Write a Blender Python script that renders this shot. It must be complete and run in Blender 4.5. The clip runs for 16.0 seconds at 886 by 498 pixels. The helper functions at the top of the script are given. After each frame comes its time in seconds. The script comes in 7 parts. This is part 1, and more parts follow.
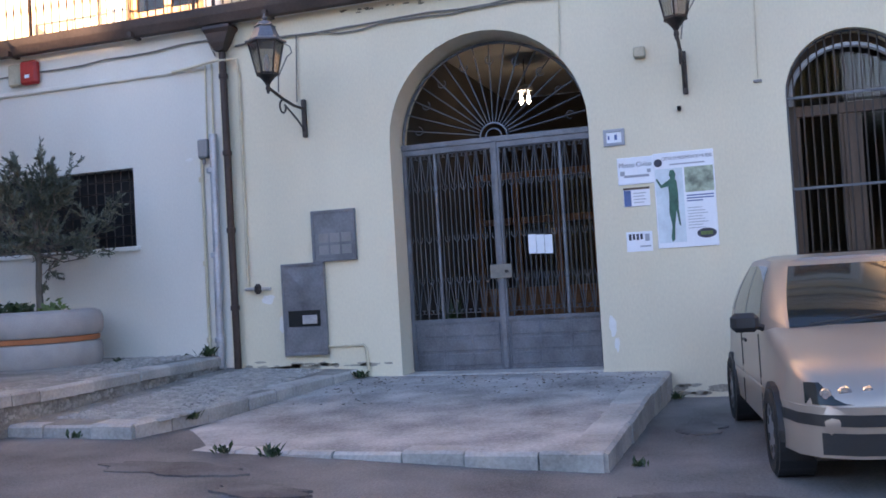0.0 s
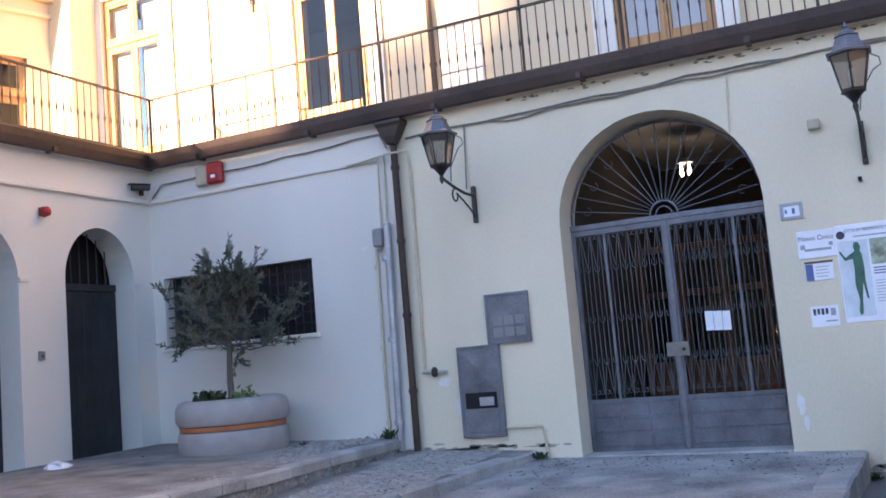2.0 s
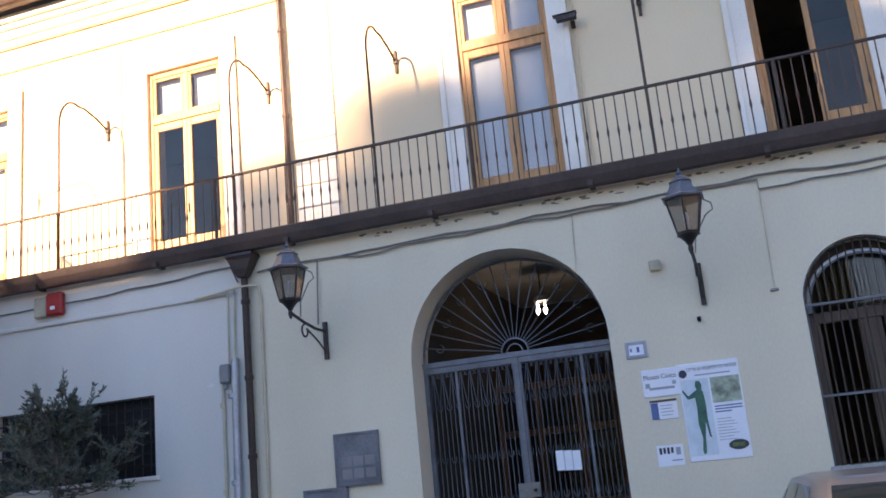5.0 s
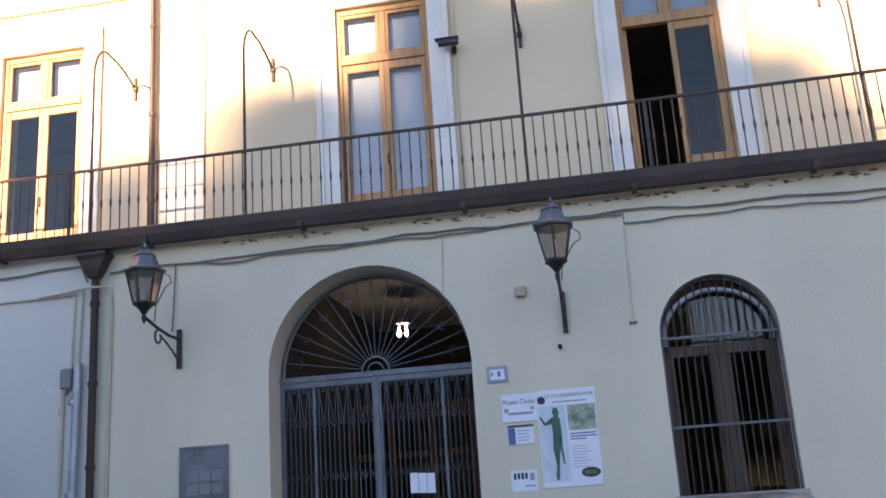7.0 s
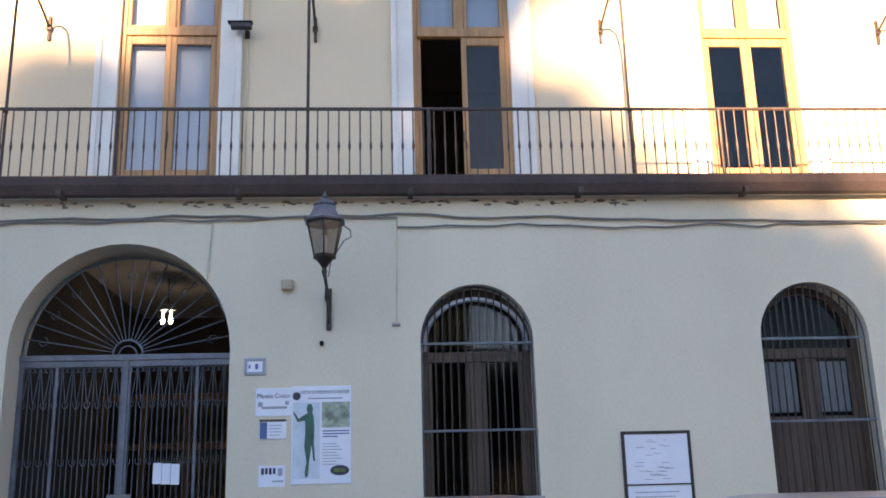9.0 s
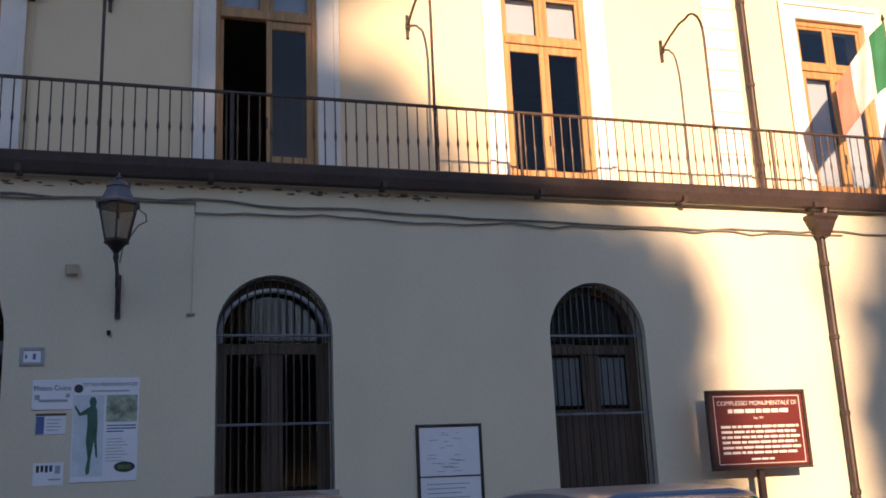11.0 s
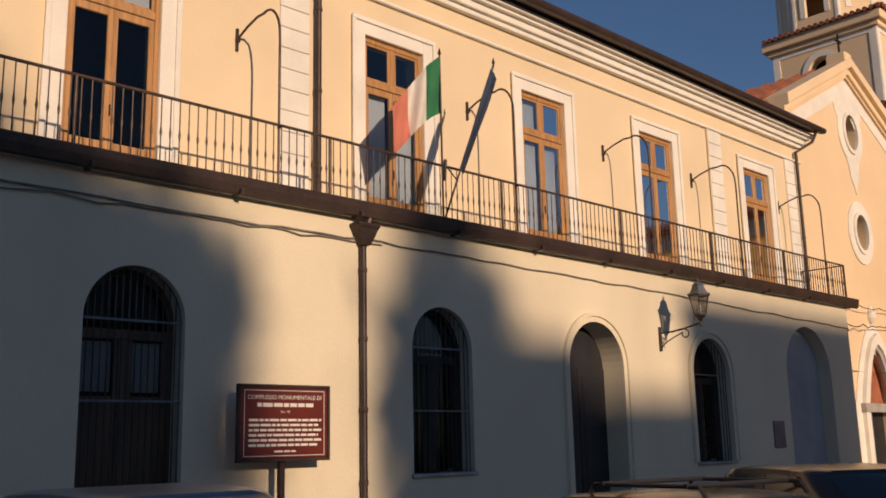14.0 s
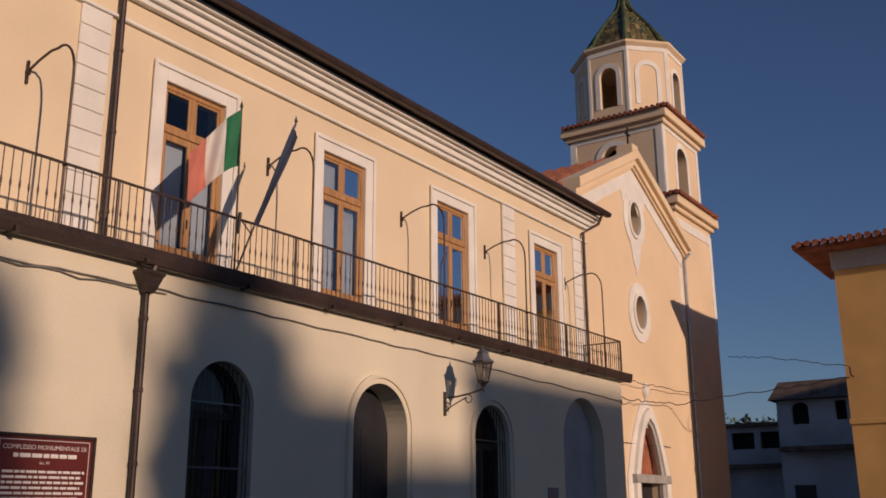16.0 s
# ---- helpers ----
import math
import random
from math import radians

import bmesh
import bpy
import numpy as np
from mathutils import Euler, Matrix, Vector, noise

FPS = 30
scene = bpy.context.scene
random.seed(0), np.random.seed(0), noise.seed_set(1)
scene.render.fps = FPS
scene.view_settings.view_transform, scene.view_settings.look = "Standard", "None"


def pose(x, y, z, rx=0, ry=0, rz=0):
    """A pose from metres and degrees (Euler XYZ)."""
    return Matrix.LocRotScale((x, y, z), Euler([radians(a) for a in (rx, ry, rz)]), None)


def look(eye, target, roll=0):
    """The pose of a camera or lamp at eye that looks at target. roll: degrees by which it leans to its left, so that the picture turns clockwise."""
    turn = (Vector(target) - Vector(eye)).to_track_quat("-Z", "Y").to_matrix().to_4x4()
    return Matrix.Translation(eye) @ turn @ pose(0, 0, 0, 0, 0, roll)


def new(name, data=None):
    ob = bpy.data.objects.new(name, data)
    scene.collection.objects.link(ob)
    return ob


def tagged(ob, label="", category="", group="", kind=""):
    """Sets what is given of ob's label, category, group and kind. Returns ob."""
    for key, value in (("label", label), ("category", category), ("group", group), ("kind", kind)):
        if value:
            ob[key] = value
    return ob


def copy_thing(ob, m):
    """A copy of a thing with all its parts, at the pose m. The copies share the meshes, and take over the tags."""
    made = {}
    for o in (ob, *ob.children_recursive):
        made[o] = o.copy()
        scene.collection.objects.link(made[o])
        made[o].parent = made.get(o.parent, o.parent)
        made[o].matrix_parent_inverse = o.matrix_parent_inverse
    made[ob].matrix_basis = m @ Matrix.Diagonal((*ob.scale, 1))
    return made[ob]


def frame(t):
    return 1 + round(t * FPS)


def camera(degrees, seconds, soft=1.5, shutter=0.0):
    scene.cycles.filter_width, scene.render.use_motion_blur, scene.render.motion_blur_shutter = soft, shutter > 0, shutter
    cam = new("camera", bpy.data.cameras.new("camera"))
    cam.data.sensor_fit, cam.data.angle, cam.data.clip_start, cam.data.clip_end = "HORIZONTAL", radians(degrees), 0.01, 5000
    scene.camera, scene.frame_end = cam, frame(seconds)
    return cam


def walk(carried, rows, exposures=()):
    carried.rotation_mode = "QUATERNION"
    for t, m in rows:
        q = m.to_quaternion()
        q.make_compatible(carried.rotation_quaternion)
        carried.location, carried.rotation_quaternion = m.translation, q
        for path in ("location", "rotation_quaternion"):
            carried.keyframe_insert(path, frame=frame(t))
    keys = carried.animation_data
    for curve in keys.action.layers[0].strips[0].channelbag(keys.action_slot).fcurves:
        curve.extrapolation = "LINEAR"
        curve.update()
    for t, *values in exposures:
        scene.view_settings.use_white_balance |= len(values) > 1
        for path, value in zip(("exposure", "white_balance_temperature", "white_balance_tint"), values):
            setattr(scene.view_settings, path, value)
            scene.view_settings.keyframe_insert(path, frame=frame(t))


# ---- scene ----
cam = camera(49.5, 16.0, soft=1.7)
PATH = [
    (0, (0.23, -11.004, 1.365), (-0.387, -9.103, 1.435), -3.4),
    (0.5, (0.1, -11.095, 1.404), (-0.58, -9.218, 1.515), -3.8),
    (1, (-0.012, -11.193, 1.468), (-0.741, -9.338, 1.626), -3.9),
    (1.5, (-0.088, -11.301, 1.543), (-0.89, -9.479, 1.733), -4.4),
    (2, (-0.118, -11.383, 1.607), (-0.979, -9.592, 1.83), -4.9),
    (2.5, (-0.084, -11.394, 1.656), (-1.004, -9.636, 1.906), -5.7),
    (3, (-0.037, -11.344, 1.696), (-0.947, -9.589, 1.995), -5.5),
    (3.5, (0.015, -11.295, 1.717), (-0.884, -9.543, 2.063), -5.3),
    (4, (0.076, -11.216, 1.698), (-0.77, -9.451, 2.108), -5.4),
    (4.5, (0.12, -11.123, 1.648), (-0.57, -9.302, 2.104), -5.5),
    (5, (0.14, -11.084, 1.608), (-0.451, -9.234, 2.085), -5.6),
    (7.5, (-0.063, -10.943, 1.474), (-0.271, -9.022, 1.989), -2.9),
    (8, (0.025, -10.927, 1.448), (-0.081, -8.997, 1.961), -2.0),
    (8.5, (0.16, -10.868, 1.412), (0.167, -8.937, 1.93), -1.8),
    (9, (0.213, -10.878, 1.384), (0.341, -8.948, 1.892), -1.5),
    (9.5, (0.232, -10.873, 1.362), (0.473, -8.951, 1.857), -1.6),
    (12, (-0.126, -10.754, 1.557), (0.67, -8.972, 1.993), -2.5),
    (12.5, (-0.112, -10.732, 1.575), (0.814, -9.008, 1.989), -2.1),
    (13, (-0.099, -10.644, 1.583), (1.0, -9.02, 1.975), -1.6),
    (13.5, (-0.004, -10.715, 1.613), (1.245, -9.202, 2.0), -1.2),
    (14, (0.03, -10.772, 1.601), (1.389, -9.359, 1.999), -1.3),
    (14.5, (0.08, -10.815, 1.541), (1.524, -9.495, 1.958), -1.3),
    (15, (0.075, -10.896, 1.501), (1.587, -9.665, 1.946), -0.9),
    (15.5, (0.096, -10.991, 1.485), (1.667, -9.853, 1.97), -0.6),
    (16, (0.089, -11.065, 1.486), (1.683, -9.976, 2.008), -0.4),
]
EXPOSURES = [(0.0, 3.06, 7150, 26), (2.5, 3.13, 7050, 25), (3.5, 3.0, 7000, 24), (5.0, 2.60, 6950, 24), (7.5, 2.62, 7050, 23), (9.0, 2.70, 7250, 23), (9.7, 2.54, 7050, 22), (11.8, 0.60, 6950, 27), (12.5, 0.42, 6850, 25), (13.0, 0.12, 6700, 20), (14.0, -0.15, 6450, 20), (16.0, -0.5, 6050, 27)]
walk(cam, [(t, look(eye, target, roll)) for t, eye, target, roll in PATH], EXPOSURES)

# ---- light: a low evening sun from behind the viewer, and a clear sky ----
SUN_EL = 12.4
SUN_WAY = Vector((0.24, 0.97, -math.tan(radians(SUN_EL)))).normalized()
world = bpy.data.worlds.new("sky")
scene.world = world
world.use_nodes = True
wn = world.node_tree.nodes
sky = wn.new("ShaderNodeTexSky")
sky.sky_type = "NISHITA"
sky.sun_disc = False
sky.sun_elevation = radians(SUN_EL)
sky.sun_rotation = math.pi + 0.24
sky.air_density, sky.dust_density, sky.ozone_density = 1.0, 0.3, 3.7
wn["Background"].inputs["Strength"].default_value = 0.075
world.node_tree.links.new(sky.outputs[0], wn["Background"].inputs["Color"])
sun_data = bpy.data.lights.new("sun", "SUN")
sun_data.energy, sun_data.angle, sun_data.color = 4.1, radians(0.7), (1.0, 0.75, 0.48)
sun = new("sun", sun_data)
sun.matrix_world = SUN_WAY.to_track_quat("-Z", "Y").to_matrix().to_4x4()


# ---- materials ----
def mat(name, color, rough=0.7, metal=0.0, var=0.12, scale=1.2, fine=30.0, bump=0.15, stretch=(1, 1, 1), random_tint=0.0, dist=0.01):
    """A surface with large stains and fine grain over one base colour."""
    m = bpy.data.materials.new(name)
    m.use_nodes = True
    nt = m.node_tree
    n, l = nt.nodes, nt.links
    b = n["Principled BSDF"]
    b.inputs["Roughness"].default_value, b.inputs["Metallic"].default_value = rough, metal
    tc = n.new("ShaderNodeTexCoord")
    mp = n.new("ShaderNodeMapping")
    mp.inputs["Scale"].default_value = stretch
    l.new(tc.outputs["Object"], mp.inputs[0])
    big, small = n.new("ShaderNodeTexNoise"), n.new("ShaderNodeTexNoise")
    for t, sc, de in ((big, scale, 5), (small, fine, 4)):
        t.inputs["Scale"].default_value, t.inputs["Detail"].default_value = sc, de
        l.new(mp.outputs[0], t.inputs["Vector"])
    mix = n.new("ShaderNodeMath")
    mix.operation = "MULTIPLY_ADD"
    l.new(big.outputs["Fac"], mix.inputs[0])
    mix.inputs[1].default_value = 0.65
    half = n.new("ShaderNodeMath")
    half.operation = "MULTIPLY"
    half.inputs[1].default_value = 0.35
    l.new(small.outputs["Fac"], half.inputs[0])
    l.new(half.outputs[0], mix.inputs[2])
    ramp = n.new("ShaderNodeValToRGB")
    lo = [max(0.0, c * (1 - 2.2 * var)) for c in color]
    hi = [min(1.0, c * (1 + 1.5 * var)) for c in color]
    ramp.color_ramp.elements[0].position, ramp.color_ramp.elements[1].position = 0.3, 0.7
    ramp.color_ramp.elements[0].color, ramp.color_ramp.elements[1].color = (*lo, 1), (*hi, 1)
    l.new(mix.outputs[0], ramp.inputs[0])
    col = ramp.outputs[0]
    if random_tint:
        oi = n.new("ShaderNodeObjectInfo")
        hsv = n.new("ShaderNodeHueSaturation")
        mr = n.new("ShaderNodeMapRange")
        mr.inputs["To Min"].default_value, mr.inputs["To Max"].default_value = 1 - random_tint, 1 + random_tint
        l.new(oi.outputs["Random"], mr.inputs[0])
        l.new(mr.outputs[0], hsv.inputs["Value"])
        l.new(col, hsv.inputs["Color"])
        col = hsv.outputs[0]
    l.new(col, b.inputs["Base Color"])
    if bump:
        bp = n.new("ShaderNodeBump")
        bp.inputs["Strength"].default_value, bp.inputs["Distance"].default_value = bump, dist
        l.new(small.outputs["Fac"], bp.inputs["Height"])
        l.new(bp.outputs[0], b.inputs["Normal"])
    return m


def glass_mat(name, tint, rough=0.02, gloss_ior=1.5, boost=0.0):
    m = bpy.data.materials.new(name)
    m.use_nodes = True
    n, l = m.node_tree.nodes, m.node_tree.links
    n.remove(n["Principled BSDF"])
    fr, tr, gl, mx = (n.new(x) for x in ("ShaderNodeFresnel", "ShaderNodeBsdfTransparent", "ShaderNodeBsdfGlossy", "ShaderNodeMixShader"))
    fr.inputs["IOR"].default_value = gloss_ior
    tr.inputs["Color"].default_value = (*tint, 1)
    gl.inputs["Roughness"].default_value = rough
    gl.inputs["Color"].default_value = (0.95, 0.95, 0.95, 1)
    if boost:
        ad = n.new("ShaderNodeMath")
        ad.operation = "ADD"
        ad.use_clamp = True
        ad.inputs[1].default_value = boost
        l.new(fr.outputs[0], ad.inputs[0])
        l.new(ad.outputs[0], mx.inputs[0])
    else:
        l.new(fr.outputs[0], mx.inputs[0])
    l.new(tr.outputs[0], mx.inputs[1])
    l.new(gl.outputs[0], mx.inputs[2])
    l.new(mx.outputs[0], n["Material Output"].inputs[0])
    return m


def glow_mat(name, color, strength):
    m = bpy.data.materials.new(name)
    m.use_nodes = True
    b = m.node_tree.nodes["Principled BSDF"]
    b.inputs["Base Color"].default_value = (*color, 1)
    b.inputs["Emission Color"].default_value = (*color, 1)
    b.inputs["Emission Strength"].default_value = strength
    return m


CREAM = mat("cream_stucco", (0.74, 0.665, 0.50), 0.9, var=0.06, scale=0.6, fine=45, bump=0.25, stretch=(1, 1, 0.5))
PALE = mat("pale_stucco", (0.73, 0.70, 0.63), 0.9, var=0.05, scale=0.7, fine=45, bump=0.25, stretch=(1, 1, 0.5))
PEACH = mat("peach_stucco", (0.77, 0.63, 0.43), 0.9, var=0.05, scale=0.5, fine=40, bump=0.2)
WHITE = mat("white_stucco", (0.80, 0.77, 0.70), 0.85, var=0.06, scale=1.5, fine=50, bump=0.2)
CHURCH = mat("church_stucco", (0.80, 0.615, 0.40), 0.9, var=0.05, scale=0.35, fine=30, bump=0.2)
OCHRE = mat("ochre_stucco", (0.58, 0.36, 0.13), 0.9, var=0.10, scale=0.5, fine=30, bump=0.2)
# Stained white, its base lowered to grey to paint in the street's shade.
OLDSHADEWHITE = mat("weathered_shade_darkened_white_stucco", (0.40, 0.41, 0.43), 0.9, var=0.15, scale=0.4, fine=12, bump=0.2)
BROWN = mat("brown_painted_sheet_metal", (0.055, 0.034, 0.028), 0.5, 0.2, var=0.25, scale=2.0, fine=25, bump=0.15)
IRON = mat("dark_iron", (0.055, 0.045, 0.042), 0.5, 0.5, var=0.3, scale=4, fine=60, bump=0.2)
RAILIRON = mat("brown_railing_iron", (0.075, 0.048, 0.038), 0.5, 0.3, var=0.3, scale=4, fine=60, bump=0.2)
GREYIRON = mat("grey_painted_iron", (0.15, 0.165, 0.19), 0.45, 0.3, var=0.22, scale=3, fine=40, bump=0.2)
BARIRON = mat("dark_grey_painted_bars", (0.105, 0.112, 0.125), 0.5, 0.3, var=0.25, scale=3, fine=40, bump=0.2)
GREYBOX = mat("grey_painted_steel", (0.17, 0.18, 0.20), 0.5, 0.2, var=0.2, scale=3, fine=30, bump=0.15)
ZINC = mat("zinc_pipe", (0.48, 0.50, 0.53), 0.45, 0.5, var=0.15, scale=3, fine=40, bump=0.1)
WOOD = mat("honey_oak_wood", (0.46, 0.245, 0.095), 0.45, var=0.2, scale=2.0, fine=30, bump=0.15, stretch=(8, 8, 0.6))
DARKWOOD = mat("dark_brown_wood", (0.10, 0.062, 0.04), 0.5, var=0.25, scale=2.0, fine=30, bump=0.15, stretch=(8, 8, 0.6))
HALLWOOD = mat("warm_door_wood", (0.20, 0.085, 0.03), 0.45, var=0.25, scale=2.0, fine=30, bump=0.15, stretch=(8, 8, 0.6))
BLACKDOOR = mat("black_painted_door", (0.022, 0.022, 0.026), 0.5, var=0.25, scale=2, fine=30, bump=0.2)
ROAD = mat("worn_asphalt", (0.18, 0.175, 0.17), 0.92, var=0.32, scale=0.9, fine=60, bump=0.5, dist=0.02)
SLABSTONE = mat("worn_concrete_paving", (0.38, 0.36, 0.34), 0.88, var=0.3, scale=1.8, fine=35, bump=0.35)
COBBLE = mat("pebble_paving_bed", (0.27, 0.255, 0.23), 0.92, var=0.28, scale=2.2, fine=45, bump=0.7, dist=0.03)
PEBBLE = mat("river_pebbles", (0.36, 0.34, 0.31), 0.8, var=0.2, scale=8, fine=50, bump=0.2)
KERB = mat("limestone_kerb", (0.42, 0.40, 0.37), 0.85, var=0.2, scale=2.0, fine=35, bump=0.4, random_tint=0.12)
PLANTERSTONE = mat("grey_cast_stone", (0.40, 0.37, 0.35), 0.85, var=0.1, scale=3, fine=80, bump=0.3)
TERRACOTTA = mat("orange_terracotta_band", (0.50, 0.17, 0.07), 0.8, var=0.12, scale=4, fine=60, bump=0.2)
ROOFTILE = mat("red_clay_roof_tile", (0.30, 0.105, 0.055), 0.85, var=0.3, scale=1.5, fine=20, bump=0.4, random_tint=0.2)
OLDTILE = mat("old_brown_roof_tile", (0.13, 0.09, 0.065), 0.9, var=0.3, scale=1.5, fine=20, bump=0.4)
DOMETILE = mat("glazed_dome_tile", (0.19, 0.15, 0.06), 0.45, var=0.45, scale=3.0, fine=14, bump=0.4, random_tint=0.5)
DOMEGREEN = mat("green_glazed_dome_tile", (0.07, 0.09, 0.035), 0.4, var=0.4, scale=3.0, fine=14, bump=0.4, random_tint=0.5)
# Near-black colour for blocks that stand in for deep shade inside openings.
BLACK = mat("black_for_indoor_shade", (0.012, 0.011, 0.011), 0.9, var=0.1, bump=0)
# Plaster coloured dark to stand in for the shade of rooms indoors.
INTERIOR = mat("shade_darkened_plaster", (0.10, 0.09, 0.08), 0.9, var=0.1, bump=0.1)
CLOTH = mat("white_curtain_cloth", (0.78, 0.80, 0.84), 0.9, var=0.05, scale=2, fine=60, bump=0.2, stretch=(6, 6, 0.5))
SILVER = mat("champagne_metallic_paint", (0.40, 0.335, 0.285), 0.30, 0.45, var=0.03, scale=0.8, fine=200, bump=0.0)
BLUEGREY = mat("silver_blue_paint", (0.30, 0.34, 0.40), 0.28, 0.5, var=0.03, scale=0.8, fine=200, bump=0.0)
DARKPAINT = mat("dark_grey_car_paint", (0.06, 0.055, 0.05), 0.22, 0.4, var=0.05, scale=0.8, fine=200, bump=0.0)
PLASTIC = mat("black_car_plastic", (0.022, 0.022, 0.024), 0.5, var=0.15, scale=4, fine=90, bump=0.1)
RUBBER = mat("tyre_rubber", (0.02, 0.02, 0.02), 0.85, var=0.15, scale=6, fine=60, bump=0.2)
RIM = mat("silver_wheel_trim", (0.42, 0.42, 0.44), 0.35, 0.7, var=0.08, scale=4, fine=60, bump=0.05)
REFLECTOR = mat("headlight_reflector", (0.55, 0.56, 0.60), 0.18, 0.9, var=0.1, scale=12, fine=50, bump=0.1)
PAPER = mat("white_paper", (0.82, 0.84, 0.88), 0.7, var=0.03, scale=3, fine=40, bump=0.05)
INK = mat("dark_ink", (0.05, 0.05, 0.07), 0.7, var=0.1, bump=0)
GREYINK = mat("grey_ink", (0.36, 0.38, 0.42), 0.7, var=0.1, bump=0)
BLUEINK = mat("blue_ink", (0.10, 0.16, 0.34), 0.7, var=0.1, bump=0)
REDINK = mat("red_ink", (0.45, 0.06, 0.05), 0.7, var=0.1, bump=0)
GREENINK = mat("dark_green_print", (0.04, 0.13, 0.09), 0.6, var=0.25, scale=6, fine=30, bump=0)
PICTURE = mat("pale_green_photo_print", (0.40, 0.46, 0.34), 0.6, var=0.35, scale=7, fine=20, bump=0)
SIGNBROWN = mat("brown_sign_enamel", (0.13, 0.022, 0.016), 0.35, var=0.12, scale=2, fine=40, bump=0.05)
SIGNWHITE = mat("white_sign_print", (0.75, 0.72, 0.66), 0.5, var=0.05, bump=0)
REDPLASTIC = mat("red_alarm_plastic", (0.42, 0.02, 0.018), 0.4, var=0.12, scale=5, fine=40, bump=0.05)
BEIGEPLASTIC = mat("aged_beige_plastic", (0.48, 0.42, 0.30), 0.5, var=0.1, scale=5, fine=40, bump=0.05)
GREYPLASTIC = mat("grey_plastic", (0.24, 0.24, 0.24), 0.5, var=0.1, scale=5, fine=40, bump=0.05)
CREAMPIPE = mat("cream_painted_pipe", (0.62, 0.54, 0.38), 0.6, var=0.12, scale=3, fine=40, bump=0.1)
CABLE = mat("grey_cable_sheath", (0.22, 0.205, 0.18), 0.7, var=0.15, scale=4, fine=40, bump=0.1)
BLACKCABLE = mat("black_cable_sheath", (0.025, 0.024, 0.026), 0.7, var=0.15, scale=4, fine=40, bump=0)
BARK = mat("olive_bark", (0.17, 0.145, 0.12), 0.9, var=0.3, scale=6, fine=60, bump=0.6, stretch=(3, 3, 0.6), dist=0.02)
OLIVE = mat("olive_leaf", (0.115, 0.13, 0.095), 0.55, var=0.25, scale=5, fine=60, bump=0)
SHRUB = mat("green_leaf", (0.035, 0.065, 0.022), 0.5, var=0.3, scale=6, fine=60, bump=0)
PALELEAF = mat("yellow_green_leaf", (0.13, 0.19, 0.05), 0.5, var=0.3, scale=6, fine=60, bump=0)
TREELEAF = mat("pine_foliage", (0.045, 0.07, 0.03), 0.7, var=0.3, scale=2, fine=20, bump=0)
HILL = mat("far_wooded_hill", (0.06, 0.075, 0.05), 0.95, var=0.35, scale=0.2, fine=2, bump=0.3)
SOIL = mat("dark_soil", (0.06, 0.045, 0.03), 0.95, var=0.3, scale=6, fine=50, bump=0.5)
FLAG_GREEN = mat("green_flag_cloth", (0.02, 0.17, 0.075), 0.8, var=0.08, scale=3, fine=120, bump=0.1)
FLAG_WHITE = mat("white_flag_cloth", (0.72, 0.68, 0.62), 0.8, var=0.06, scale=3, fine=120, bump=0.1)
FLAG_RED = mat("red_flag_cloth", (0.62, 0.20, 0.14), 0.8, var=0.08, scale=3, fine=120, bump=0.1)
FLAG_BLUE = mat("faded_blue_flag_cloth", (0.08, 0.115, 0.20), 0.8, var=0.12, scale=3, fine=120, bump=0.1)
GLASS = glass_mat("window_glass", (0.85, 0.88, 0.88), 0.03, 1.28, 0.004)
OLDGLASS = glass_mat("dusty_ground_floor_glass", (0.7, 0.72, 0.72), 0.06, 1.2)
SKYGLASS = glass_mat("bright_reflecting_glass", (0.8, 0.83, 0.85), 0.05, 1.25, 0.015)
CARGLASS = glass_mat("car_glass", (0.45, 0.50, 0.48), 0.01, 1.5, 0.08)
LAMPGLASS = glass_mat("dusty_lantern_glass", (0.62, 0.60, 0.57), 0.25, 1.45, 0.08)
LIGHTBULB = glow_mat("lit_bulb", (1.0, 0.85, 0.62), 5.0)


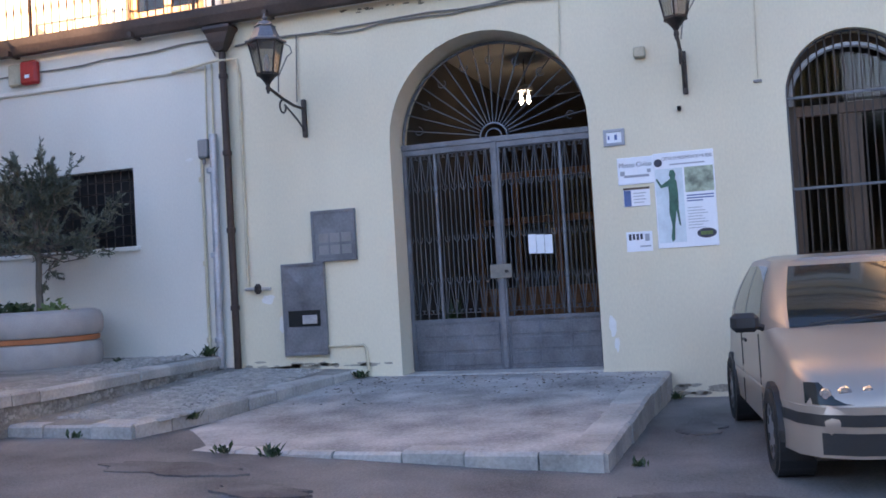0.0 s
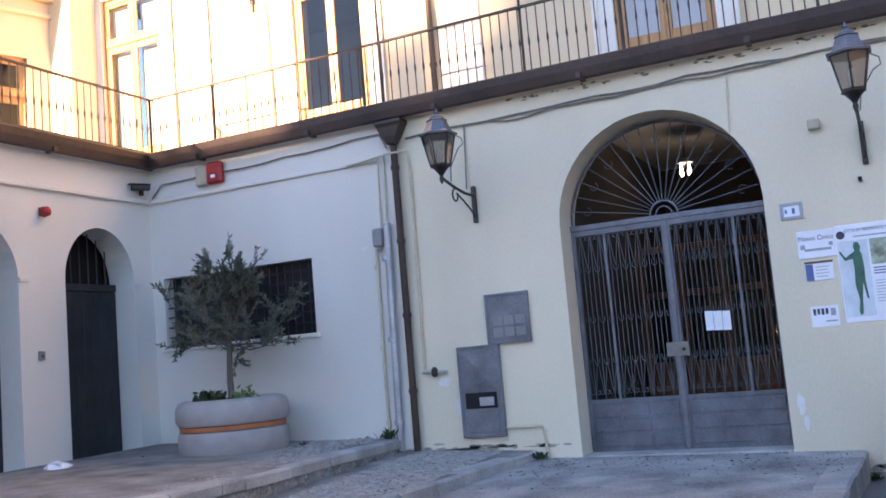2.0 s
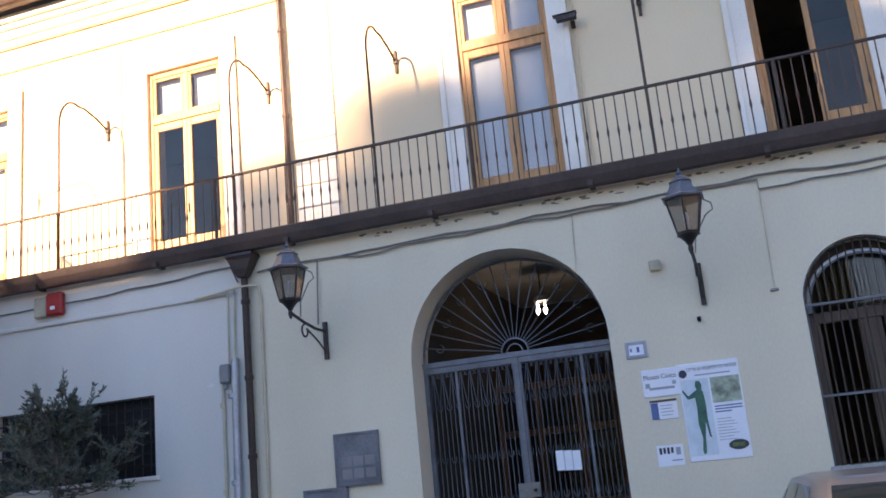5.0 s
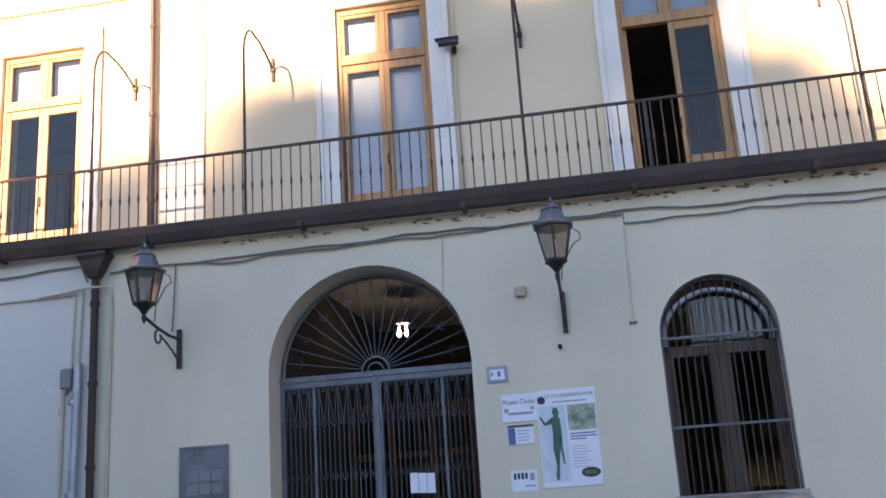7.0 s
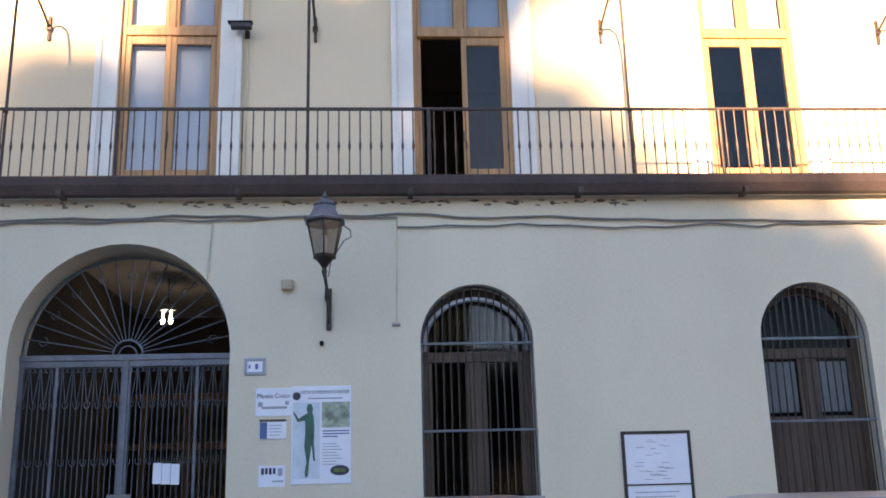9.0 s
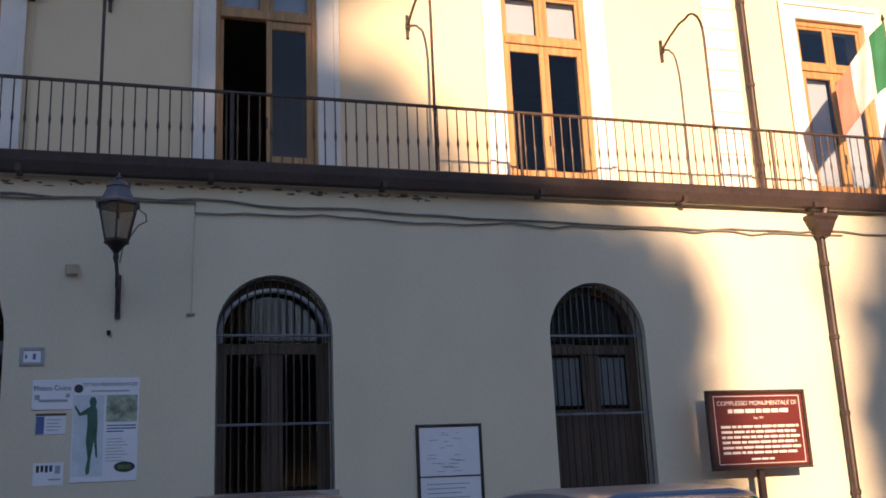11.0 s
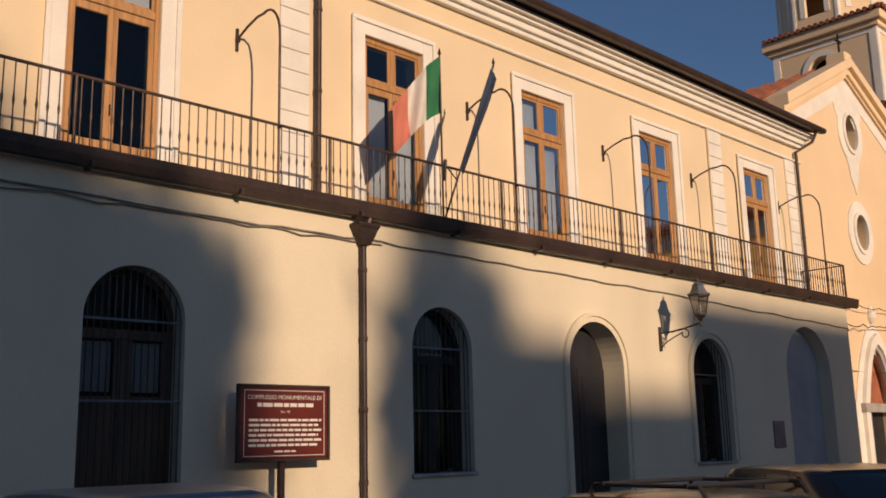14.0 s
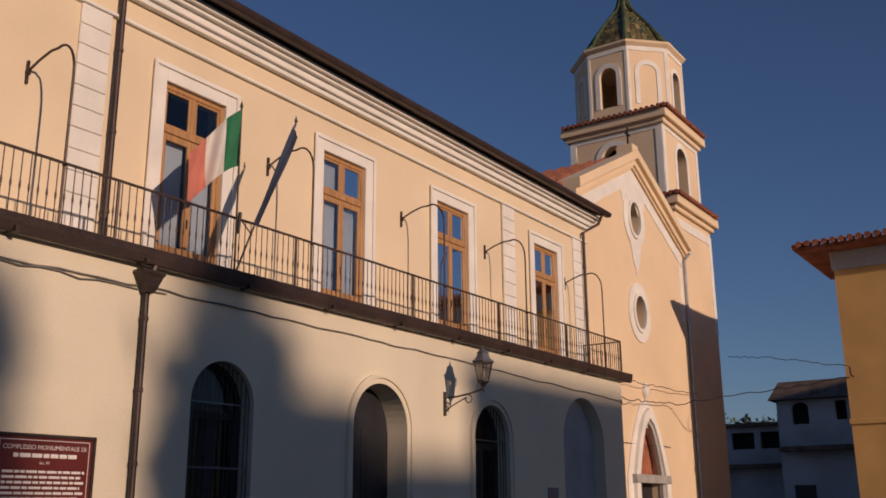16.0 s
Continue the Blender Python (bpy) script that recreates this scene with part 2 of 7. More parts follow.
# ---- geometry helpers ----
class Geo:
    """A list of corners and faces that grows by boxes, tubes, turned shapes and prisms."""

    def __init__(self):
        self.v, self.f = [], []

    def add(self, vs, fs):
        o = len(self.v)
        self.v += [tuple(p) for p in vs]
        self.f += [tuple(i + o for i in q) for q in fs]
        return self

    def box(self, x0, x1, y0, y1, z0, z1, c=0.0):
        if c <= 0:
            vs = [(x, y, z) for x in (x0, x1) for y in (y0, y1) for z in (z0, z1)]
            return self.add(vs, [(0, 1, 3, 2), (4, 6, 7, 5), (0, 4, 5, 1), (2, 3, 7, 6), (0, 2, 6, 4), (1, 5, 7, 3)])
        lo, hi = (x0, y0, z0), (x1, y1, z1)
        key, vs, fs = {}, [], []
        for s in [(a, b, d) for a in (0, 1) for b in (0, 1) for d in (0, 1)]:
            for k in range(3):
                p = [(hi[i] if s[i] else lo[i]) if i == k else (hi[i] - c if s[i] else lo[i] + c) for i in range(3)]
                key[s, k] = len(vs)
                vs.append(p)
        for k in range(3):
            a, b = (k + 1) % 3, (k + 2) % 3
            for e in (0, 1):
                q = []
                for u, w in ((0, 0), (1, 0), (1, 1), (0, 1)):
                    s = [0, 0, 0]
                    s[k], s[a], s[b] = e, u, w
                    q.append(key[tuple(s), k])
                fs.append(tuple(q if e else q[::-1]))
            for u in (0, 1):
                for w in (0, 1):
                    s0, s1 = [0, 0, 0], [0, 0, 0]
                    s0[k], s0[a], s0[b] = 0, u, w
                    s1[k], s1[a], s1[b] = 1, u, w
                    s0, s1 = tuple(s0), tuple(s1)
                    q = (key[s0, a], key[s1, a], key[s1, b], key[s0, b])
                    fs.append(q if u == w else q[::-1])
        for s in [(a, b, d) for a in (0, 1) for b in (0, 1) for d in (0, 1)]:
            q = (key[s, 0], key[s, 1], key[s, 2])
            fs.append(q if sum(s) % 2 else q[::-1])
        return self.add(vs, fs)

    def tube(self, path, r, n=8, closed=False):
        path = [Vector(p) for p in path]
        rs = r if isinstance(r, (list, tuple)) else [r] * len(path)
        vs, fs, side = [], [], None
        for i, p in enumerate(path):
            d = (path[min(i + 1, len(path) - 1)] - path[max(i - 1, 0)]).normalized()
            if side is None:
                side = d.orthogonal().normalized()
            side = (side - d * side.dot(d)).normalized()
            up = d.cross(side)
            vs += [p + (side * math.cos(2 * math.pi * k / n) + up * math.sin(2 * math.pi * k / n)) * rs[i] for k in range(n)]
        for i in range(len(path) - 1):
            for k in range(n):
                a, b = i * n + k, i * n + (k + 1) % n
                fs.append((a, b, b + n, a + n))
        fs.append(tuple(range(n))[::-1])
        fs.append(tuple(range((len(path) - 1) * n, len(path) * n)))
        return self.add(vs, fs)

    def lathe(self, profile, cx, cy, n=24, a0=0.0):
        """Turn (radius, height) pairs round the upright at cx, cy."""
        vs, fs = [], []
        for r, z in profile:
            vs += [(cx + r * math.cos(a0 + 2 * math.pi * k / n), cy + r * math.sin(a0 + 2 * math.pi * k / n), z) for k in range(n)]
        for i in range(len(profile) - 1):
            for k in range(n):
                a, b = i * n + k, i * n + (k + 1) % n
                fs.append((a, b, b + n, a + n))
        fs.append(tuple(range(n))[::-1])
        fs.append(tuple(range((len(profile) - 1) * n, len(profile) * n)))
        return self.add(vs, fs)

    def prism(self, poly, place, d0, d1):
        """Extrude a flat outline (u, w) from depth d0 to d1; place(u, d, w) gives the point."""
        n = len(poly)
        vs = [place(u, d0, w) for u, w in poly] + [place(u, d1, w) for u, w in poly]
        fs = [tuple(range(n)), tuple(range(n, 2 * n))[::-1]]
        fs += [(i, (i + 1) % n, (i + 1) % n + n, i + n) for i in range(n)]
        return self.add(vs, fs)

    def strip(self, outer, inner, place, d0, d1):
        """A band between two open outlines of as many points, from depth d0 to d1."""
        n = len(outer)
        vs = [place(u, d, w) for d in (d0, d1) for line in (outer, inner) for u, w in line]
        fs = []
        for i in range(n - 1):
            o, k, O, K = i, n + i, 2 * n + i, 3 * n + i
            fs += [(o, o + 1, k + 1, k), (O, K, K + 1, O + 1), (o, O, O + 1, o + 1), (k, k + 1, K + 1, K)]
        fs += [(0, n, 3 * n, 2 * n), (n - 1, 3 * n - 1, 4 * n - 1, 2 * n - 1)]
        return self.add(vs, fs)

    def mesh(self, name, material, smooth=False):
        me = bpy.data.meshes.new(name)
        me.from_pydata(self.v, [], self.f)
        b = bmesh.new()
        b.from_mesh(me)
        bmesh.ops.recalc_face_normals(b, faces=b.faces)
        b.to_mesh(me)
        b.free()
        me.materials.append(material)
        if smooth:
            me.polygons.foreach_set("use_smooth", [True] * len(me.polygons))
            me.set_sharp_from_angle(angle=radians(40))
        return me


WORLD_OF = {}


def thing(name, place, label, category, group="", kind=""):
    """An Empty at the base of a thing, which its parts hang on."""
    ob = new(name)
    ob.empty_display_size = 0.1
    ob.matrix_basis = Matrix.Translation(place)
    WORLD_OF[ob] = Matrix.Translation(place)
    return tagged(ob, label, category, group, kind)


def part(name, geo, material, parent, label="", smooth=False):
    """One mesh, drawn in world places, under a thing or a part."""
    ob = new(name, geo.mesh(name, material, smooth))
    ob.parent = parent
    ob.matrix_parent_inverse = WORLD_OF[parent].inverted()
    WORLD_OF[ob] = Matrix.Identity(4)
    return tagged(ob, label)


def piece(name, mesh, m, parent):
    """An object of its own on a shared mesh, at the pose m."""
    ob = new(name, mesh)
    ob.parent = parent
    ob.matrix_parent_inverse = WORLD_OF[parent].inverted()
    ob.matrix_basis = m
    WORLD_OF[ob] = m
    return ob


def solid(name, geo, material, label, category="", group="", kind="", smooth=False):
    """A thing that is one mesh."""
    ob = new(name, geo.mesh(name, material, smooth))
    WORLD_OF[ob] = Matrix.Identity(4)
    return tagged(ob, label, category, group, kind)


def front(u, d, w):
    return (u, d, w)


def arc(xl, xr, zs, rise, n=20):
    """The points of an arch from its left spring to its right one."""
    c, a = (xl + xr) / 2, (xr - xl) / 2
    return [(c - a * math.cos(math.pi * i / n), zs + rise * math.sin(math.pi * i / n)) for i in range(n + 1)]


def wall_geo(u0, u1, z0, z1, openings, thick, place):
    """A wall from u0 to u1 with openings (left, right, bottom, spring, rise) that go through it."""
    g = Geo()
    polys, u = [], u0
    rings = []
    for xl, xr, zb, zs, rise in sorted(openings):
        if xl > u:
            polys.append([(u, z0), (xl, z0), (xl, z1), (u, z1)])
        if zb > z0:
            polys.append([(xl, z0), (xr, z0), (xr, zb), (xl, zb)])
        top = arc(xl, xr, zs, rise) if rise > 0 else [(xl, zs), (xr, zs)]
        for a, b in zip(top, top[1:]):
            polys.append([a, b, (b[0], z1), (a[0], z1)])
        rings.append([(xl, zb)] + top + [(xr, zb)])
        u = xr
    polys.append([(u, z0), (u1, z0), (u1, z1), (u, z1)])
    for p in polys:
        n = len(p)
        g.add([place(a, 0, w) for a, w in p], [tuple(range(n))])
        g.add([place(a, thick, w) for a, w in p], [tuple(range(n))[::-1]])
    for ring in rings + [[(u0, z0), (u0, z1), (u1, z1), (u1, z0)]]:
        n = len(ring)
        g.add([place(a, 0, w) for a, w in ring] + [place(a, thick, w) for a, w in ring],
              [(i, (i + 1) % n, (i + 1) % n + n, i + n) for i in range(n)])
    return g


def wall(name, u0, u1, z0, z1, openings, thick, place, material, label):
    g = wall_geo(u0, u1, z0, z1, openings, thick, place)
    me = bpy.data.meshes.new(name)
    me.from_pydata(g.v, [], g.f)
    b = bmesh.new()
    b.from_mesh(me)
    bmesh.ops.remove_doubles(b, verts=b.verts, dist=0.0005)
    bmesh.ops.recalc_face_normals(b, faces=b.faces)
    b.to_mesh(me)
    b.free()
    me.materials.append(material)
    ob = new(name, me)
    WORLD_OF[ob] = Matrix.Identity(4)
    return tagged(ob, label, "wall", "", "structure")


# ---- the ground ----
def road_z(x, y):
    """The road rises gently towards the steps."""
    return -0.06 + 0.045 * min(max(-0.6 - x, 0.0), 6.5)


def build_ground():
    g = Geo()
    xs = [-600, -120, -40, -20] + [-12 + 0.5 * i for i in range(25)] + [4, 10, 20, 30, 45, 60, 90, 150, 600]
    ys = [-600, -120, -60, -40, -30, -20] + [-16 + 0.5 * i for i in range(33)] + [4, 12, 30, 60, 120, 600]
    for y in ys:
        for x in xs:
            near = -12 <= x <= 0 and -16 <= y <= 0.2
            dip = 0.012 * noise.noise(Vector((x * 0.7, y * 0.7, 0))) if near else 0
            g.v.append((x, y, (road_z(x, y) if x > -40 else 0.24) + dip))
    n = len(xs)
    g.f = [(j * n + i, j * n + i + 1, (j + 1) * n + i + 1, (j + 1) * n + i) for j in range(len(ys) - 1) for i in range(n - 1)]
    solid("road", g, ROAD, "worn grey asphalt of the town square", "road", "", "structure", True)


build_ground()

# ---- the town hall: lower wall, wing, terrace, upper wall ----
GATE = (-3.95, -1.50, 0.26, 3.11, 1.235)
ARCHED = [(0.65, 1.95, 1.42, 3.17, 0.65), (4.63, 5.93, 1.12, 3.15, 0.65), (9.70, 10.98, 1.18, 3.06, 0.64)]
DOORWAY = (13.40, 15.0, 0.0, 2.94, 0.80)
ARCH5 = (17.40, 18.82, 1.13, 2.95, 0.71)
NICHE = (21.45, 23.75, 0.0, 3.07, 1.14)
LOWWIN = (-10.38, -7.66, 2.10, 3.16, 0.0)
lower_wall = wall("wall_front_lower", -6.28, 25.0, -0.3, 4.88, [GATE, *ARCHED, DOORWAY, ARCH5, NICHE], 0.6, front, CREAM,
                  "cream stucco ground floor wall with arched openings")
left_wall = wall("wall_front_end", -10.6, -6.28, -0.3, 4.88, [LOWWIN], 0.6, front, PALE, "pale stucco wall beside the corner of the courtyard")


def wing(u, d, w):
    return (-10.6 - d, u, w)


WINGARCH = [(-1.72, -0.40, 0.6, 3.12, 0.78), (-4.05, -2.50, 0.6, 3.1, 0.80)]
wing_wall = wall("wall_wing_lower", -9.0, 0.0, -0.3, 4.88, WINGARCH, 0.5, wing, PALE, "pale stucco wing wall with two arched doorways")

UPPER_Y = 1.2
WINDOWS = [-11.93, -7.83, -2.61, 1.34, 5.38, 10.46, 14.45, 18.45, 23.09]
WIN_W, WIN_Z0, WIN_Z1 = 1.34, 5.06, 8.50


def upper(u, d, w):
    return (u, UPPER_Y + d, w)


upper_wall = wall("wall_front_upper", -13.0, 25.6, 4.9, 9.75, [(x - WIN_W / 2, x + WIN_W / 2, WIN_Z0, WIN_Z1, 0.0) for x in WINDOWS], 0.45, upper,
                  PEACH, "peach stucco upper wall with tall balcony doors")


def wing_up(u, d, w):
    return (-13.0 - d, u, w)


# the wing opens by some degrees from the front
SWING = Matrix.Translation((-13.0, 1.2, 0)) @ Matrix.Rotation(radians(-17), 4, "Z") @ Matrix.Translation((13.0, -1.2, 0))


WINGWIN = [(-1.15, 0.1, 5.06, 7.35, 0.0)]
wing_upper = wall("wall_wing_upper", -12.0, 1.65, 4.9, 8.6, WINGWIN, 0.45, wing_up, PEACH, "peach stucco upper wall of the wing")
wing_upper.matrix_basis = SWING
wall("wall_end_upper", 1.65, 12.0, -0.3, 9.75, [], 0.4, lambda u, d, w: (25.6 - d, u, w), PEACH, "peach stucco end wall towards the church")
wall("wall_end_lower", 0.0, 1.65, -0.3, 4.88, [], 0.4, lambda u, d, w: (25.0 - d, u + 0.6, w), CREAM, "cream stucco end of the ground floor wall")
# rooms behind the openings; their shade is put into the dark plaster colour
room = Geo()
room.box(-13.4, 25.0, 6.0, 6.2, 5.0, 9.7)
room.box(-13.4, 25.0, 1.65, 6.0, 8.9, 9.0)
solid("wall_rooms_back", room, INTERIOR, "plaster wall of the upstairs rooms, darkened as in shade", "wall", "", "structure")
for nm, bx, lb in (("wall_room_west", (-10.5, -4.4, 3.4, 3.6, 0, 4.8), "plaster wall of a ground floor room, darkened as in shade"), ("wall_room_east", (-0.9, 25.0, 3.4, 3.6, 0, 4.8), "plaster wall of the ground floor rooms, darkened as in shade"),
                   ("wall_hall_east", (-1.1, -0.95, 0.6, 7.4, 0.2, 4.85), "plaster wall of the entrance hall, darkened as in shade"), ("wall_hall_west", (-4.4, -4.2, 0.6, 7.4, 0.2, 4.85), "plaster wall of the entrance hall, darkened as in shade"),
                   ("wall_hall_back", (-4.2, -1.1, 7.2, 7.4, 0.2, 4.85), "plaster wall at the back of the hall, darkened as in shade")):
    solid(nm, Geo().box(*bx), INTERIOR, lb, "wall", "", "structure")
solid("floor_hall", Geo().box(-10.4, 24.9, 0.55, 7.2, 0.1, 0.255), SLABSTONE, "stone floor of the entrance hall", "floor", "", "structure")
# terrace slab, with its ceiling over the ground floor
slab = Geo().box(-13.0, 25.3, -0.06, 7.4, 4.88, 5.03)
slab.box(-13.0, -10.54, -9.0, -0.06, 4.88, 5.03)
solid("terrace_slab", slab, WHITE, "terrace slab above the ground floor", "slab", "", "structure")


def gutter(name, path, label):
    """A box gutter with a rolled lip along the terrace edge."""
    g = Geo()
    a, b = Vector(path[0]), Vector(path[1])
    d = (b - a).normalized()
    out = Vector((d.y, -d.x, 0))
    prof = [(0.0, 0.10), (0.02, -0.10), (0.07, -0.13), (0.13, -0.11), (0.155, 0.0), (0.165, 0.10), (0.15, 0.115), (0.13, 0.10), (0.12, 0.02), (0.03, 0.02)]
    n = len(prof)
    g.add([p + out * o + Vector((0, 0, z)) for p in (a, b) for o, z in prof],
          [(i, (i + 1) % n, (i + 1) % n + n, i + n) for i in range(n)] + [tuple(range(n)), tuple(range(n, 2 * n))[::-1]])
    ob = thing(name, a, label, "gutter", "", "structure")
    part("channel", g, BROWN, ob)
    length = (b - a).length
    for i in range(int(length / 2.0)):
        p = a + d * (1.0 + 2.0 * i) + out * 0.085
        part("joint", Geo().box(p.x - 0.03 - abs(d.y) * 0.06, p.x + 0.03 + abs(d.y) * 0.06, p.y - 0.085 * abs(d.x) - 0.03, p.y + 0.085 * abs(d.x) + 0.03, p.z - 0.133, p.z - 0.06), BROWN, ob)
    return ob


gutter("gutter", [(-10.44, -0.06, 4.985), (25.35, -0.06, 4.985)], "dark brown metal gutter along the terrace edge")
gutter("gutter", [(-10.54, -9.0, 4.985), (-10.54, -0.06, 4.985)], "dark brown metal gutter along the wing terrace")

# main cornice, eaves and roof
cor = Geo()
for y0, z0, z1 in ((1.12, 9.18, 9.24), (1.08, 9.62, 9.72), (1.0, 9.72, 9.86), (0.9, 9.86, 9.93), (0.8, 9.93, 10.03)):
    cor.box(-13.0, 25.6 + (1.2 - y0), y0, 1.2, z0, z1, 0.012)
cor.box(25.6, 26.0, 1.2, 12, 9.75, 10.0)
solid("cornice", cor, WHITE, "stepped white stucco cornice under the eaves", "cornice", "", "structure")
roof = Geo()
roof.add([(-13.6, 0.62, 10.04), (26.05, 0.62, 10.04), (26.05, 6.8, 12.0), (-13.6, 6.8, 12.0), (-13.6, 0.62, 10.14), (26.05, 0.62, 10.14), (26.05, 6.8, 12.1), (-13.6, 6.8, 12.1),
          (26.05, 13, 10.04), (-13.6, 13, 10.04), (26.05, 13, 10.14), (-13.6, 13, 10.14)],
         [(0, 1, 2, 3), (4, 7, 6, 5), (0, 4, 5, 1), (3, 2, 8, 9), (7, 11, 10, 6), (1, 5, 6, 2), (2, 6, 10, 8), (9, 8, 10, 11)])
solid("roof", roof, OLDTILE, "brown tiled roof of the town hall", "roof", "", "structure")
eg = Geo()
eg.tube([(-13.6, 0.56, 10.10), (26.1, 0.56, 10.10)], 0.085, 10)
eg.box(-13.6, 26.1, 0.56, 0.66, 10.03, 10.20)
solid("eaves_gutter", eg, BROWN, "dark brown eaves gutter", "gutter", "", "structure")
# wing cornice and roof
wc = Geo()
for o, z0, z1 in ((0.08, 8.12, 8.19), (0.15, 8.42, 8.55), (0.3, 8.55, 8.67)):
    wc.box(-13.0, -13.0 + o, -12, 1.0, z0, z1, 0.01)
wing_cor = solid("wing_cornice", wc, PEACH, "stepped stucco cornice of the wing", "cornice", "", "structure")
wr = Geo()
wr.add([(-12.6, -12, 8.68), (-12.6, 0.4, 8.68), (-17, 0.4, 10.0), (-17, -12, 10.0), (-12.6, -12, 8.78), (-12.6, 0.4, 8.78), (-17, 0.4, 10.1), (-17, -12, 10.1)],
       [(0, 1, 2, 3), (4, 7, 6, 5), (0, 4, 5, 1), (1, 5, 6, 2), (2, 6, 7, 3), (3, 7, 4, 0)])
wing_roof = solid("wing_roof", wr, OLDTILE, "brown tiled roof of the wing", "roof", "", "structure")
wing_cor.matrix_basis = wing_roof.matrix_basis = SWING
solid("corner_pier", Geo().box(-13.25, -12.72, 0.55, 1.19, 5.04, 9.75, 0.015), PEACH, "peach stucco pier in the corner of the terrace", "pier", "", "structure")
# string course round the corner of the court
sc = Geo()
sc.box(-10.53, -6.45, -0.045, 0.0, 4.34, 4.40, 0.012)
sc.box(-10.6, -10.545, -9.0, -0.045, 4.34, 4.41, 0.012)
solid("string_course", sc, PALE, "thin pale stucco string course", "trim", "", "structure")


# rusticated pilasters on the upper wall
def pilaster(x0, x1):
    ob = thing("pilaster", (x0, UPPER_Y, 5.04), "white rusticated stucco pilaster on the upper wall", "pilaster", "pilasters on the upper wall", "structure")
    z, i = 5.04, 0
    while z < 9.15:
        part("block", Geo().box(x0, x1, UPPER_Y - 0.05, UPPER_Y, z, min(z + 0.335, 9.17), 0.012), WHITE, ob)
        z += 0.345
    return ob


for a, b in ((-5.92, -5.25), (8.06, 8.62), (20.75, 21.35), (24.75, 25.28)):
    pilaster(a, b)


# ---- the church and its tower ----
CH_Y, CH_X = 3.0, 33.8
gable_w = 5.15


def build_church():
    g = Geo()
    xl, xr = CH_X - gable_w, CH_X + gable_w
    oculi = [(12.30, 0.50, 0.66), (8.60, 0.50, 0.64)]
    # facade pieces left and right of the axis, cut by the round windows and the pointed portal
    def roof_z(x):
        return 14.5 - abs(x - CH_X) * 0.50

    halves = []
    for s in (-1, 1):
        pts = [(CH_X + s * gable_w, -0.3), (CH_X + s * gable_w, roof_z(xr)), (CH_X, roof_z(CH_X))]
        for cz, rx, rz in oculi:
            pts += [(CH_X + s * rx * math.sin(math.pi * k / 14), cz + rz * math.cos(math.pi * k / 14)) for k in range(15)]
        # tympanum of the portal is a shallow recess
        pts += [(CH_X, 4.35)] + [(CH_X + s * 1.0 * math.sin(a), 2.5 + 1.85 * math.cos(a) ** 0.8) for a in (0.35, 0.7, 1.05, 1.35)]
        pts += [(CH_X + s * 1.0, 2.5), (CH_X + s * 1.0, -0.3)]
        halves.append(pts)
    for pts in halves:
        g.prism(pts, front, CH_Y, CH_Y + 0.6)
    g.box(xl, xl + 0.4, CH_Y + 0.6, 26, -0.3, 11.9)
    g.box(xr - 0.4, xr, CH_Y + 0.6, 26, -0.3, 11.9)
    ch = thing("church", (CH_X, CH_Y, -0.06), "peach stucco gabled church front with white window surrounds", "church")
    part("wall", g, CHURCH, ch)
    # raking cornice in three steps
    for s in (-1, 1):
        for o, z0, z1 in ((0.20, 0.0, 0.26), (0.36, 0.26, 0.62), (0.10, -0.10, 0.0)):
            rk = Geo()
            a, b = CH_X, CH_X + s * (gable_w + 0.15)
            top = 14.5
            k = 0.50 * (gable_w + 0.15)
            rk.add([(x, y, z + dz) for x, z in ((a, top), (b, top - k)) for y in (CH_Y - o, CH_Y + 0.5) for dz in (z0, z1)],
                   [(0, 1, 3, 2), (4, 6, 7, 5), (0, 4, 5, 1), (2, 3, 7, 6), (0, 2, 6, 4), (1, 5, 7, 3)])
            part("raking_cornice", rk, CHURCH, ch)
        wh = Geo()
        k = 0.50 * (gable_w - 0.25)
        wh.add([(x, y, z + dz) for x, z in ((CH_X + s * 0.02, 14.22), (CH_X + s * (gable_w - 0.25), 14.22 - k)) for y in (CH_Y - 0.03, CH_Y) for dz in (-0.42, 0.10)],
               [(0, 1, 3, 2), (4, 6, 7, 5), (0, 4, 5, 1), (2, 3, 7, 6), (0, 2, 6, 4), (1, 5, 7, 3)])
        part("white_band", wh, WHITE, ch)
        rt = Geo()
        k = 0.50 * (gable_w + 0.3)
        cover = Geo().tube([(0, 0, 0), (s * (gable_w + 0.3), 0, -k)], 0.17, 6).mesh("roof_tile", ROOFTILE)
        pan = Geo().tube([(0, 0, 0), (s * (gable_w + 0.3), 0, -k)], 0.13, 6).mesh("roof_tile", ROOFTILE)
        for i in range(34):
            y0 = CH_Y + 0.45 + i * 0.62
            piece("roof_tile", cover, Matrix.Translation((CH_X, y0, 14.94)), ch)
            piece("roof_tile", pan, Matrix.Translation((CH_X, y0 + 0.31, 14.86)), ch)
        rt.add([(CH_X, CH_Y + 0.3, 14.87), (CH_X + s * (gable_w + 0.3), CH_Y + 0.3, 14.87 - 0.5 * (gable_w + 0.3)),
                (CH_X + s * (gable_w + 0.3), 26, 14.87 - 0.5 * (gable_w + 0.3)), (CH_X, 26, 14.87)], [(0, 1, 2, 3)])
        part("roof_slope", rt, ROOFTILE, ch, "red clay tiles")
    part("finial_block", Geo().box(CH_X - 0.28, CH_X + 0.28, CH_Y - 0.28, CH_Y + 0.45, 14.9, 15.34, 0.04), CHURCH, ch)
    cross = Geo().box(CH_X - 0.03, CH_X + 0.03, CH_Y, CH_Y + 0.06, 15.34, 16.15)
